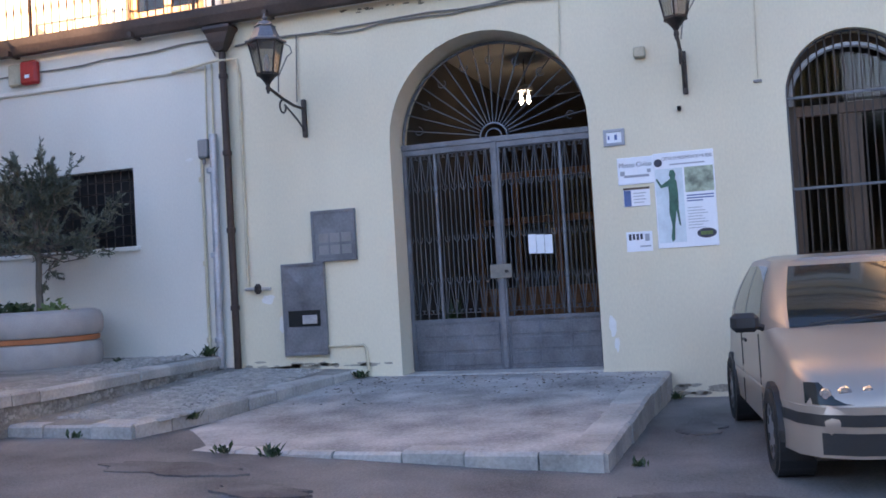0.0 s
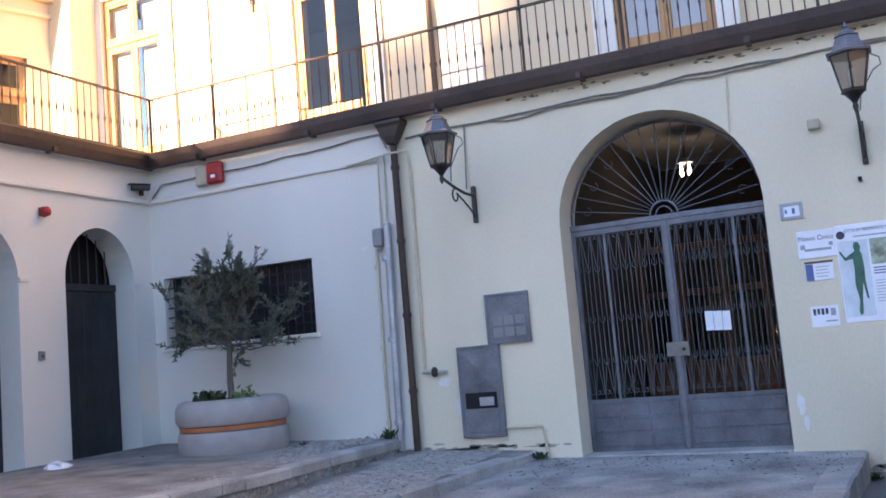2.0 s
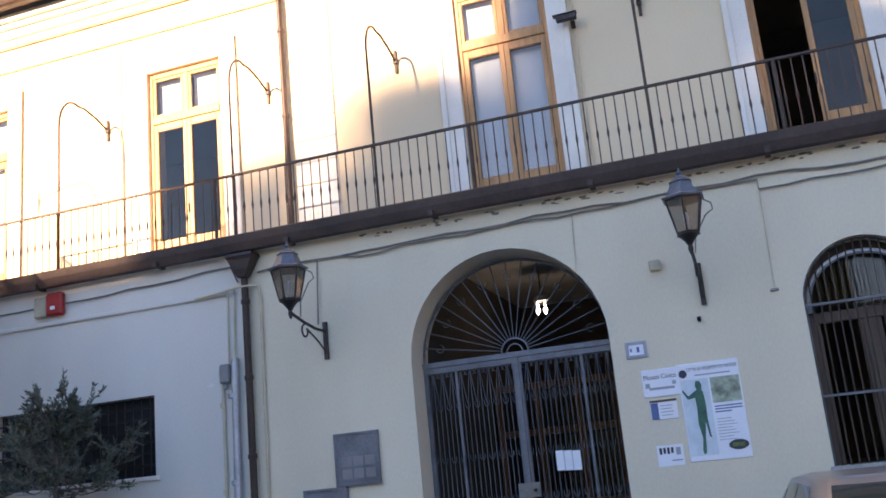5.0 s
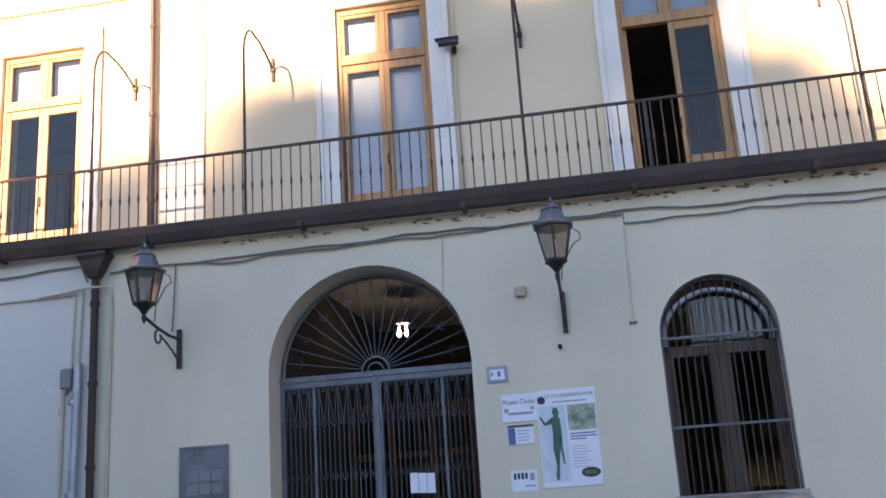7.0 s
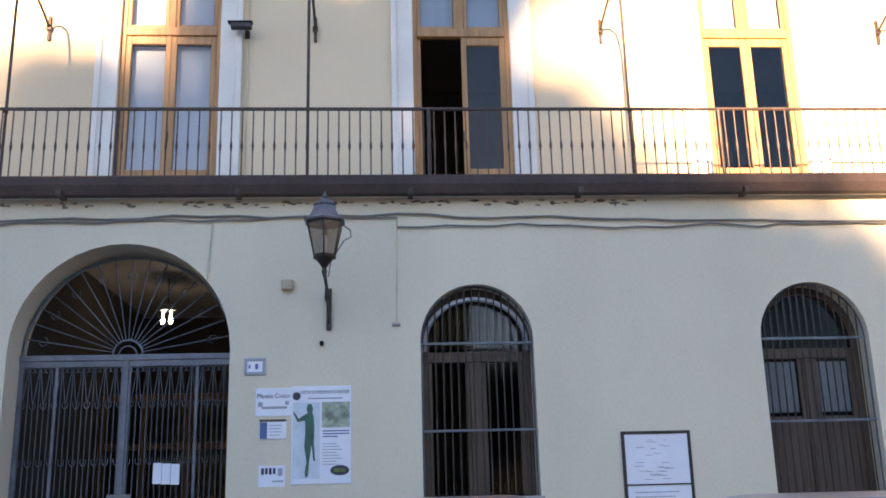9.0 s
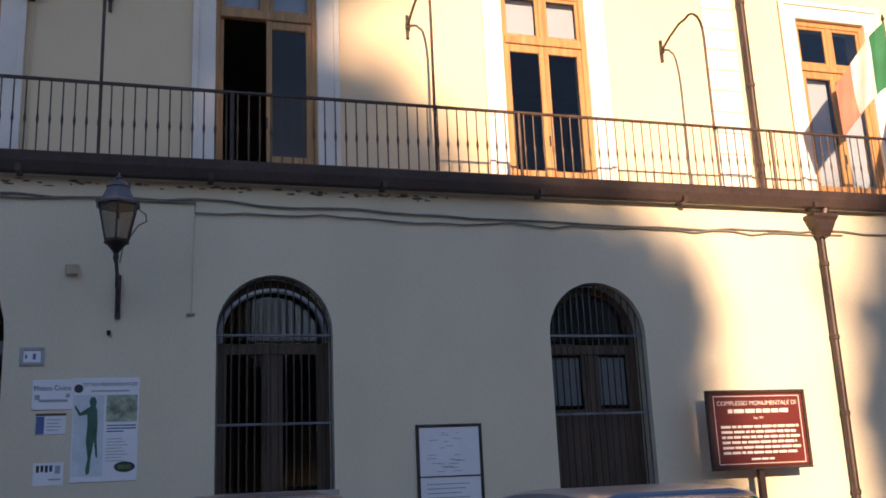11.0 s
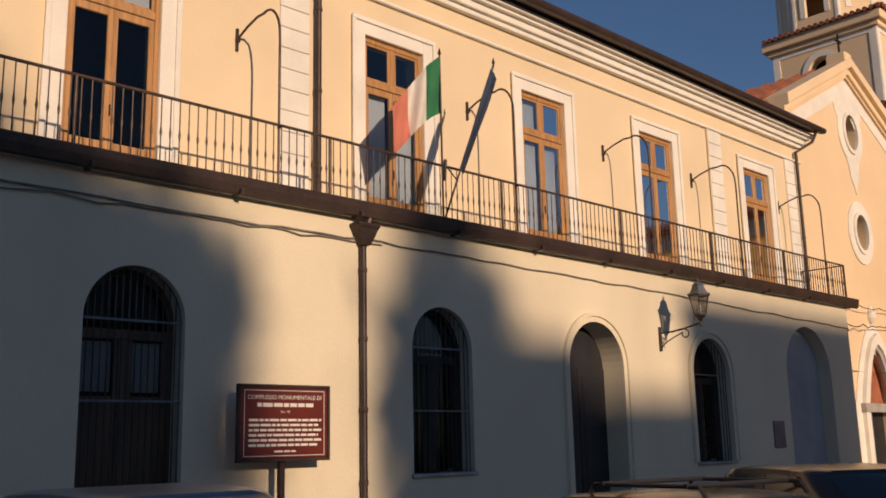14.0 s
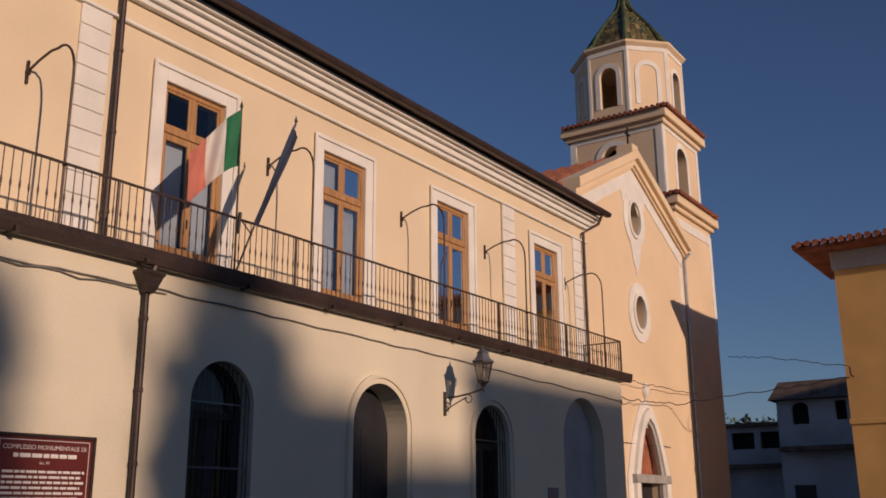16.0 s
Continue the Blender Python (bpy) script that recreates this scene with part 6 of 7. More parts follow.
def build_planter():
    p = thing("planter", (PX, PY, 0.58), "round grey cast stone planter with a terracotta band", "planter")
    part("base", Geo().lathe([(0.57, 0.58), (0.69, 0.60), (0.72, 0.66), (0.73, 0.84), (0.71, 0.90), (0.66, 0.915)], PX, PY, 40), PLANTERSTONE, p, "", True)
    part("band", Geo().lathe([(0.66, 0.91), (0.695, 0.92), (0.70, 0.975), (0.66, 0.985)], PX, PY, 40), TERRACOTTA, p, "orange terracotta band", True)
    part("rim", Geo().lathe([(0.66, 0.98), (0.71, 0.99), (0.745, 1.05), (0.745, 1.20), (0.71, 1.28), (0.64, 1.31), (0.58, 1.28), (0.56, 1.18)], PX, PY, 40), PLANTERSTONE, p, "", True)
    part("soil", Geo().lathe([(0.575, 1.19), (0.4, 1.22), (0.01, 1.24)], PX, PY, 24), SOIL, p, "", True)


build_planter()


def build_olive():
    rnd = random.Random(31)
    t = thing("olive_tree", (PX, PY, 1.22), "young olive tree with grey green leaves in the planter", "tree")
    fork = Vector((PX + 0.01, PY, 2.05))
    part("trunk", Geo().tube([(PX, PY, 1.2), (PX - 0.015, PY, 1.6), fork], [0.05, 0.04, 0.036], 10), BARK, t, "", True)
    limbs, leaves = Geo(), Geo()
    def leaf(p, d):
        d = (d + Vector((rnd.gauss(0, 0.5), rnd.gauss(0, 0.5), rnd.gauss(0, 0.4)))).normalized()
        l = rnd.uniform(0.055, 0.09)
        s = d.orthogonal().normalized()
        s = (Matrix.Rotation(rnd.uniform(0, 6.28), 3, d) @ s) * l * 0.14
        leaves.add([p, p + d * l * 0.5 + s, p + d * l, p + d * l * 0.5 - s], [(0, 1, 2, 3)])
    def grow(a, d, length, r, depth):
        pts, p = [a.copy()], a.copy()
        for i in range(4):
            d = (d + Vector((rnd.gauss(0, 0.12), rnd.gauss(0, 0.12), rnd.gauss(0.02, 0.1)))).normalized()
            p = p + d * length / 4
            pts.append(p.copy())
        limbs.tube(pts, [r, r * 0.85, r * 0.7, r * 0.55, r * 0.4], 5)
        if depth <= 1:
            for q0, q1 in zip(pts, pts[1:]):
                for i in range(4 if depth else 6):
                    leaf(q0.lerp(q1, rnd.random()), d)
        if depth > 0:
            for i in range(3 if depth > 1 else 4):
                k = rnd.randint(1, 4)
                nd = (d + Vector((rnd.gauss(0, 0.62), rnd.gauss(0, 0.62), rnd.gauss(0.3, 0.45)))).normalized()
                grow(pts[k], nd, length * rnd.uniform(0.55, 0.75), r * 0.55, depth - 1)
    for i in range(9):
        a = i * 2 * math.pi / 9 + rnd.uniform(-0.3, 0.3)
        up = rnd.uniform(-0.3, 0.85)
        grow(fork + Vector((0, 0, rnd.uniform(-0.12, 0.12))), Vector((math.cos(a), math.sin(a), up)).normalized(), rnd.uniform(0.56, 0.76), 0.019, 3)
    for i in range(3):
        grow(fork + Vector((0, 0, 0.1)), Vector((rnd.gauss(0, 0.2), rnd.gauss(0, 0.2), 1)).normalized(), rnd.uniform(0.5, 0.6), 0.019, 3)
    # one long leader on top
    lead = [Vector((PX + 0.06, PY, 2.8)), Vector((PX + 0.14, PY, 3.15)), Vector((PX + 0.10, PY, 3.48))]
    limbs.tube(lead, [0.008, 0.006, 0.003], 5)
    for i in range(46):
        f = rnd.random()
        q = lead[0].lerp(lead[1], f * 2) if f < 0.5 else lead[1].lerp(lead[2], f * 2 - 1)
        leaf(q, Vector((0, 0, 1)))
    part("branchwork", limbs, BARK, t)
    part("crown", leaves, OLIVE, t, "small grey green olive leaves")


build_olive()


def shrub(x, y, z, r, n, seed, material, label):
    rnd = random.Random(seed)
    g = Geo()
    for i in range(n):
        d = Vector((rnd.gauss(0, 1), rnd.gauss(0, 1), abs(rnd.gauss(0, 0.9)))).normalized() * r * rnd.uniform(0.3, 1.0)
        p = Vector((x, y, z)) + d
        a = Vector((rnd.gauss(0, 1), rnd.gauss(0, 1), rnd.gauss(0.4, 0.8))).normalized()
        s = a.orthogonal().normalized() * 0.028
        g.add([p, p + a * 0.045 + s, p + a * 0.09, p + a * 0.045 - s], [(0, 1, 2, 3)])
    solid("shrub", g, material, label, "shrub", "small shrubs in the planter")


shrub(PX - 0.36, PY - 0.1, 1.23, 0.22, 130, 1, SHRUB, "dark green shrub in the planter")
shrub(PX - 0.14, PY - 0.2, 1.23, 0.2, 120, 2, SHRUB, "dark green shrub in the planter")
shrub(PX + 0.28, PY - 0.1, 1.23, 0.22, 90, 3, PALELEAF, "yellow green shrub in the planter")


# ---- metal boxes, signs and posters on the wall ----
def panel(name, x0, x1, z0, z1, depth, material, label, category, rim=None):
    t = thing(name, ((x0 + x1) / 2, 0.0, z0), label, category)
    part("plate", Geo().box(x0, x1, -depth, 0.0, z0, z1, min(0.006, depth * 0.4)), material, t)
    if rim:
        for a, b, c, d in ((x0 - 0.015, x0 + 0.02, z0 - 0.015, z1 + 0.015), (x1 - 0.02, x1 + 0.015, z0 - 0.015, z1 + 0.015), (x0 + 0.02, x1 - 0.02, z0 - 0.015, z0 + 0.02), (x0 + 0.02, x1 - 0.02, z1 - 0.02, z1 + 0.015)):
            part("rim", Geo().box(a, b, -depth - 0.012, -0.001, c, d, 0.004), rim, t)
    return t


def bar_on(t, x0, x1, z0, z1, material, depth, name="line"):
    part(name, Geo().box(x0, x1, -depth - 0.003, -depth, z0, z1), material, t)


up = panel("meter_box", -5.03, -4.47, 1.73, 2.34, 0.05, GREYBOX, "grey painted steel meter box with small windows", "box", GREYBOX)
for r in range(2):
    for c in range(3):
        x, z = -4.95 + c * 0.155, 1.80 + r * 0.15
        part("inspection_window", Geo().box(x, x + 0.13, -0.056, -0.05, z, z + 0.115, 0.002), GREYPLASTIC, up)
lo = panel("cabinet_box", -5.48, -4.92, 0.57, 1.70, 0.06, GREYBOX, "tall grey steel cabinet with a damaged opening", "box", GREYBOX)
pyr = Geo().add([(-5.42, -0.062, 1.15), (-4.98, -0.062, 1.15), (-4.98, -0.062, 1.64), (-5.42, -0.062, 1.64), (-5.2, -0.085, 1.40)], [(0, 1, 4), (1, 2, 4), (2, 3, 4), (3, 0, 4)])
part("upper_door", pyr, GREYBOX, lo)
# black plate on the cabinet, painting the shade inside its opening
part("dark_opening", Geo().box(-5.42, -4.98, -0.066, -0.06, 0.92, 1.12), BLACK, lo)
part("meter", Geo().box(-5.22, -5.02, -0.085, -0.066, 0.95, 1.06, 0.006), ZINC, lo, "pale meter in the opening")
part("lower_door", Geo().box(-5.43, -4.97, -0.07, -0.06, 0.62, 0.90, 0.004), GREYBOX, lo)

num = panel("number_plate", -1.32, -1.11, 2.82, 2.98, 0.012, PAPER, "small white enamel plate with grey rim", "plate", GREYINK)
bar_on(num, -1.21, -1.18, 2.87, 2.93, BLUEINK, 0.012, "mark")
bar_on(num, -1.285, -1.265, 2.88, 2.92, BLUEINK, 0.012, "mark")


def words(t, text, x, z, size, material, depth, name="lettering", align="CENTER", fit=None):
    c = bpy.data.curves.new(name, "FONT")
    c.body, c.size, c.extrude, c.align_x = text, size, 0.0008, align
    tmp = bpy.data.objects.new(name, c)
    me = bpy.data.meshes.new_from_object(tmp)
    bpy.data.objects.remove(tmp)
    if fit:
        w = max(v.co.x for v in me.vertices) - min(v.co.x for v in me.vertices)
        me.transform(Matrix.Diagonal((fit / w, 1, 1, 1)))
    me.transform(Matrix.Translation((x, -depth - 0.002, z)) @ Matrix.Rotation(radians(90), 4, "X"))
    me.materials.append(material)
    ob = new(name, me)
    ob.parent = t
    ob.matrix_parent_inverse = WORLD_OF[t].inverted()
    WORLD_OF[ob] = Matrix.Identity(4)


pla = panel("museum_plaque", -1.20, -0.80, 2.345, 2.655, 0.015, PAPER, "white museum plaque with dark script", "plaque")
words(pla, "Museo Civico", -1.0, 2.545, 0.075, INK, 0.015, fit=0.36)
bar_on(pla, -1.13, -0.85, 2.425, 2.452, GREYINK, 0.015)
bar_on(pla, -1.17, -1.12, 2.45, 2.50, GREYINK, 0.015, "emblem")
bar_on(pla, -0.87, -0.83, 2.47, 2.51, GREYINK, 0.015, "emblem")
nt = panel("small_notice", -1.15, -0.855, 2.095, 2.31, 0.012, PAPER, "small notice with a dark photo and white text", "notice")
bar_on(nt, -1.145, -1.065, 2.10, 2.28, BLUEINK, 0.012, "photo")
bar_on(nt, -1.15, -0.855, 2.285, 2.31, DARKWOOD, 0.013, "heading")
for i in range(4):
    bar_on(nt, -1.04, -0.90 - 0.02 * (i % 2), 2.24 - i * 0.035, 2.248 - i * 0.035, GREYINK, 0.012)
sl = panel("paper_sheet", -1.15, -0.86, 1.585, 1.81, 0.004, PAPER, "white paper sheet with dark marks on the wall", "notice")
for i in range(4):
    bar_on(sl, -1.12 + 0.042 * i, -1.092 + 0.042 * i, 1.715 + 0.006 * (i % 2), 1.785, INK, 0.004, "mark")
bar_on(sl, -0.94, -0.89, 1.70, 1.78, GREYINK, 0.004, "mark")
bar_on(sl, -1.0, -0.88, 1.635, 1.65, GREYINK, 0.004)
po = panel("poster_board", -0.80, -0.14, 1.60, 2.67, 0.014, PAPER, "white exhibition poster board with a green bronze figure", "poster")
words(po, "CITTÀ DI PIEDIMONTE MATESE", -0.43, 2.585, 0.05, INK, 0.014, fit=0.54)
bar_on(po, -0.62, -0.24, 2.525, 2.54, GREYINK, 0.014)
part("crest", Geo().tube([(-0.745, -0.015, 2.56), (-0.745, -0.018, 2.56)], 0.045, 14), INK, po)
bar_on(po, -0.465, -0.155, 2.21, 2.49, PICTURE, 0.014, "picture")
bar_on(po, -0.785, -0.485, 1.66, 2.49, mat("pale_blue_print", (0.62, 0.70, 0.74), 0.6, var=0.08, scale=5, fine=30, bump=0), 0.014, "picture_ground")
figure = [(-0.64, 1.67), (-0.61, 1.69), (-0.60, 1.85), (-0.575, 2.02), (-0.555, 1.86), (-0.535, 1.84), (-0.55, 2.05), (-0.545, 2.20), (-0.555, 2.34), (-0.57, 2.37), (-0.56, 2.42), (-0.58, 2.47), (-0.62, 2.47), (-0.635, 2.42), (-0.62, 2.375), (-0.66, 2.35), (-0.72, 2.31), (-0.77, 2.39), (-0.78, 2.37), (-0.73, 2.275), (-0.65, 2.29), (-0.645, 2.18), (-0.655, 2.0), (-0.63, 1.84), (-0.65, 1.72)]
part("printed_figure", Geo().prism(figure, front, -0.0195, -0.0172), GREENINK, po)
for i in range(3):
    bar_on(po, -0.455, -0.165 - 0.12 * (i == 2), 2.165 - i * 0.03, 2.178 - i * 0.03, BLUEINK, 0.014)
for i in range(8):
    bar_on(po, -0.455, -0.30 + 0.03 * ((i * 7) % 3), 2.03 - i * 0.032, 2.037 - i * 0.032, GREYINK, 0.014)
part("sponsor_oval", Geo().prism([(-0.265 + 0.105 * math.cos(a), 1.745 + 0.055 * math.sin(a)) for a in [k * 2 * math.pi / 24 for k in range(24)]], front, -0.0175, -0.014), INK, po)
part("sponsor_stripe", Geo().box(-0.33, -0.20, -0.0195, -0.0175, 1.725, 1.765), PALELEAF, po)

mp = panel("map_board", 2.90, 3.66, 0.95, 2.08, 0.02, PAPER, "white map sheet in a dark framed board", "board", IRON)
part("divider", Geo().box(2.92, 3.64, -0.03, -0.02, 1.50, 1.515), IRON, mp)
rm = random.Random(6)
for i in range(26):
    x, z = rm.uniform(3.0, 3.45), rm.uniform(1.56, 2.0)
    bar_on(mp, x, x + rm.uniform(0.03, 0.12), z, z + 0.006, GREYINK, 0.02, "map_line")
for i in range(7):
    bar_on(mp, 3.0, 3.5 - 0.05 * (i % 3), 1.42 - i * 0.05, 1.43 - i * 0.05, GREYINK, 0.02)


def monument_sign():
    y = -0.40
    s = thing("monument_sign", (7.14, y, -0.06), "brown monument information sign with white writing on a post", "sign")
    part("board", Geo().box(6.48, 7.80, y - 0.02, y + 0.02, 1.47, 2.35, 0.008), SIGNBROWN, s)
    for a, b, c, d in ((6.44, 7.84, 2.35, 2.39), (6.44, 7.84, 1.43, 1.47), (6.44, 6.48, 1.47, 2.35), (7.80, 7.84, 1.47, 2.35)):
        part("frame", Geo().box(a, b, y - 0.035, y + 0.03, c, d, 0.006), BROWN, s)
    for a, b, c, d in ((6.53, 7.75, 2.31, 2.318), (6.53, 7.75, 1.50, 1.508), (6.53, 6.538, 1.508, 2.31), (7.742, 7.75, 1.508, 2.31)):
        part("white_border", Geo().box(a, b, y - 0.024, y - 0.02, c, d), SIGNWHITE, s)
    c = -(y) + 0.02
    words(s, "COMPLESSO MONUMENTALE DI", 7.14, 2.205, 0.075, SIGNWHITE, c, fit=1.12)
    rnd = random.Random(1)
    def line(a, b, z, h):
        x = a
        while x < b:
            w = rnd.uniform(0.05, 0.16)
            part("text_bar", Geo().box(x, min(x + w, b), y - 0.023, y - 0.02, z, z + h), SIGNWHITE, s)
            x += w + 0.018
    line(6.72, 7.58, 2.11, 0.048)
    words(s, "Sec. XV", 7.14, 2.035, 0.045, SIGNWHITE, c)
    for i in range(6):
        line(6.60, 7.70 - 0.05 * (i % 2), 1.93 - i * 0.062, 0.030)
    line(6.98, 7.30, 1.545, 0.024)
    part("post", Geo().box(7.10, 7.18, y + 0.03, y + 0.10, -0.06, 2.3, 0.006), BROWN, s)
    part("base", Geo().box(7.0, 7.28, y - 0.06, y + 0.19, -0.08, -0.02, 0.01), KERB, s)


monument_sign()
# alarm, small boxes and cameras
al = thing("alarm_siren", (-9.34, 0.0, 4.47), "red and beige alarm siren on the pale wall", "alarm")
part("cover", Geo().box(-9.37, -9.09, -0.12, 0.0, 4.47, 4.80, 0.03), REDPLASTIC, al, "red plastic cover")
part("back_box", Geo().box(-9.60, -9.375, -0.09, 0.0, 4.47, 4.78, 0.025), BEIGEPLASTIC, al, "beige plastic box")
part("lens", Geo().box(-9.27, -9.19, -0.128, -0.12, 4.55, 4.60, 0.003), PAPER, al)
bell = thing("alarm_lamp", (-10.58, -2.08, 4.03), "small red alarm lamp on the wing", "alarm")
part("base", Geo().box(-10.6, -10.56, -2.14, -2.02, 3.97, 4.09, 0.01), IRON, bell)
part("dome", Geo().tube([(-10.56, -2.08, 4.03), (-10.48, -2.08, 4.03), (-10.45, -2.08, 4.03)], [0.075, 0.065, 0.03], 14), REDPLASTIC, bell, "red dome", True)
cl = thing("intercom", (-10.6, -2.18, 2.07), "small dark door bell plate on the wing", "intercom")
part("plate", Geo().box(-10.6, -10.57, -2.23, -2.13, 2.02, 2.14, 0.006), GREYPLASTIC, cl)
part("button", Geo().box(-10.57, -10.56, -2.20, -2.16, 2.05, 2.09, 0.003), INK, cl)
jb = thing("junction_box", (-6.53, -0.05, 3.28), "grey junction box on the pale wall", "box")
part("box", Geo().box(-6.60, -6.45, -0.10, 0.0, 3.17, 3.42, 0.02), GREYPLASTIC, jb)
part("gland", Geo().tube([(-6.53, -0.05, 3.17), (-6.53, -0.05, 3.1)], 0.02, 8), GREYPLASTIC, jb)
sb = thing("sensor_box", (-0.86, -0.03, 3.83), "small pale grey sensor box on the cream wall", "box")
part("box", Geo().box(-0.93, -0.80, -0.07, 0.0, 3.77, 3.89, 0.012), BEIGEPLASTIC, sb)
solid("wall_hook", Geo().tube([(-0.47, 0.0, 3.14), (-0.47, -0.05, 3.14), (-0.47, -0.06, 3.17)], 0.022, 8), IRON, "small dark iron stub in the wall", "hook")
solid("wire_clip", Geo().box(0.33, 0.42, -0.03, 0.0, 3.34, 3.37, 0.006), GREYPLASTIC, "small grey wire clip on the wall", "clip")
for x, y, z, rz in ((-1.58, 1.12, 7.60, 0), (-10.52, -0.22, 4.52, 60)):
    cm = thing("security_camera", (x, y, z), "small dark security camera", "camera", "security cameras")
    part("mount", Geo().box(-0.03, 0.03, 0.02, 0.08, -0.05, 0.05, 0.006), IRON, cm)
    part("arm", Geo().tube([(0, 0.02, 0.0), (0.0, -0.08, 0.03)], 0.014, 8), IRON, cm)
    part("housing", Geo().box(-0.20, 0.08, -0.16, -0.07, 0.0, 0.085, 0.012), IRON, cm)
    part("visor", Geo().box(-0.24, 0.09, -0.17, -0.06, 0.085, 0.10, 0.004), IRON, cm)
    for ch in cm.children:
        ch.matrix_parent_inverse = Matrix.Identity(4)
    cm.matrix_basis = pose(x, y, z, 0, 0, rz)
solid("conduit", Geo().tube([(-1.56, 1.17, 9.1), (-1.56, 1.17, 7.66)], 0.012, 6), CREAMPIPE, "thin painted conduit to the security camera", "pipe")
solid("conduit", Geo().tube([(-1.57, 1.17, 7.5), (-1.57, 1.17, 5.05)], 0.012, 6), CREAMPIPE, "thin painted conduit on the upper wall", "pipe")
solid("conduit", Geo().tube([(20.72, 1.16, 9.2), (20.72, 1.16, 5.05)], 0.018, 6), CREAMPIPE, "thin painted conduit beside the pilaster", "pipe")
solid("conduit", Geo().tube([(-9.0, 1.16, 9.1), (-9.0, 1.16, 5.05)], 0.010, 6), CREAMPIPE, "thin painted conduit on the upper wall", "pipe")


# ---- flags ----
def flag(pole_a, pole_b, hoist0, hoist1, fly, droop, bands, label, seed, fold_by=1.0):
    """A pole and a cloth that hangs from it in folds; bands are materials from hoist to fly."""
    f = thing("flag", pole_a, label, "flag", "flags on the terrace")
    a, b = Vector(pole_a), Vector(pole_b)
    part("pole", Geo().tube([a, b], 0.016, 8), IRON, f)
    part("pole_tip", Geo().lathe([(0.005, b.z), (0.03, b.z + 0.03), (0.012, b.z + 0.10), (0.003, b.z + 0.13)], b.x, b.y, 8), IRON, f)
    h0, h1 = a.lerp(b, hoist0), a.lerp(b, hoist1)
    fly, droop = Vector(fly), Vector(droop)
    n, m = 30, 14
    side = fly.cross(Vector((0, 0, 1))).normalized()
    def at(i, j):
        s, t = i / n, j / m
        p = h0.lerp(h1, t) + fly * s + droop * (s ** 1.4) * (0.75 + 0.25 * t)
        fold = 0.085 * math.sin(s * 9.0 + t * 2.2 + seed) * min(1, s * 3) + 0.035 * math.sin(s * 19 + t * 4 + seed)
        return p + side * fold * fold_by + Vector((0, 0, 0.02 * math.sin(7 * t + 5 * s)))
    k = len(bands)
    for q, mt in enumerate(bands):
        g = Geo()
        i0, i1 = q * n // k, (q + 1) * n // k
        for i in range(i0, i1 + 1):
            g.v += [at(i, j) for j in range(m + 1)]
        w = m + 1
        g.f = [(u * w + j, u * w + j + 1, (u + 1) * w + j + 1, (u + 1) * w + j) for u in range(i1 - i0) for j in range(m)]
        part("cloth_band", g, mt, f, "", True)


flag((10.42, 0.0, 5.12), (10.10, -0.32, 7.72), 0.65, 0.985, (-0.60, 0.29, -0.20), (-0.15, 0.05, -0.72), (FLAG_GREEN, FLAG_WHITE, FLAG_RED), "green white and red flag on a leaning pole", 0.4, 0.8)
flag((10.42, -0.02, 5.10), (11.26, -0.42, 7.84), 0.36, 0.99, (-0.55, -0.52, 0.0), (0.1, 0.08, -0.5), (FLAG_BLUE,), "faded blue flag on a leaning pole", 1.2, 0.4)
fb = thing("flag_bracket", (10.42, -0.03, 5.9), "iron flag holder on the railing", "bracket")
part("socket", Geo().tube([(10.40, -0.06, 5.75), (10.42, -0.07, 6.1)], 0.03, 8), IRON, fb)
part("strut", Geo().tube([(10.0, -0.03, 6.0), (10.9, -0.03, 6.0)], 0.012, 6), IRON, fb)
part("strut", Geo().tube([(10.42, -0.06, 6.02), (10.75, -0.02, 5.8)], 0.012, 6), IRON, fb)


# ---- cars ----
DARKGLASS = mat("dark_car_glass", (0.02, 0.025, 0.025), 0.04, 0.0, var=0.05, bump=0)


def lerp_rows(rows, x):
    for (x0, *a), (x1, *b) in zip(rows, rows[1:]):
        if x0 <= x <= x1:
            t = (x - x0) / (x1 - x0)
            t = t * t * (3 - 2 * t) if x1 - x0 > 0.5 else t
            return [p + (q - p) * t for p, q in zip(a, b)]
    return list(rows[-1][1:]) if x > rows[-1][0] else list(rows[0][1:])


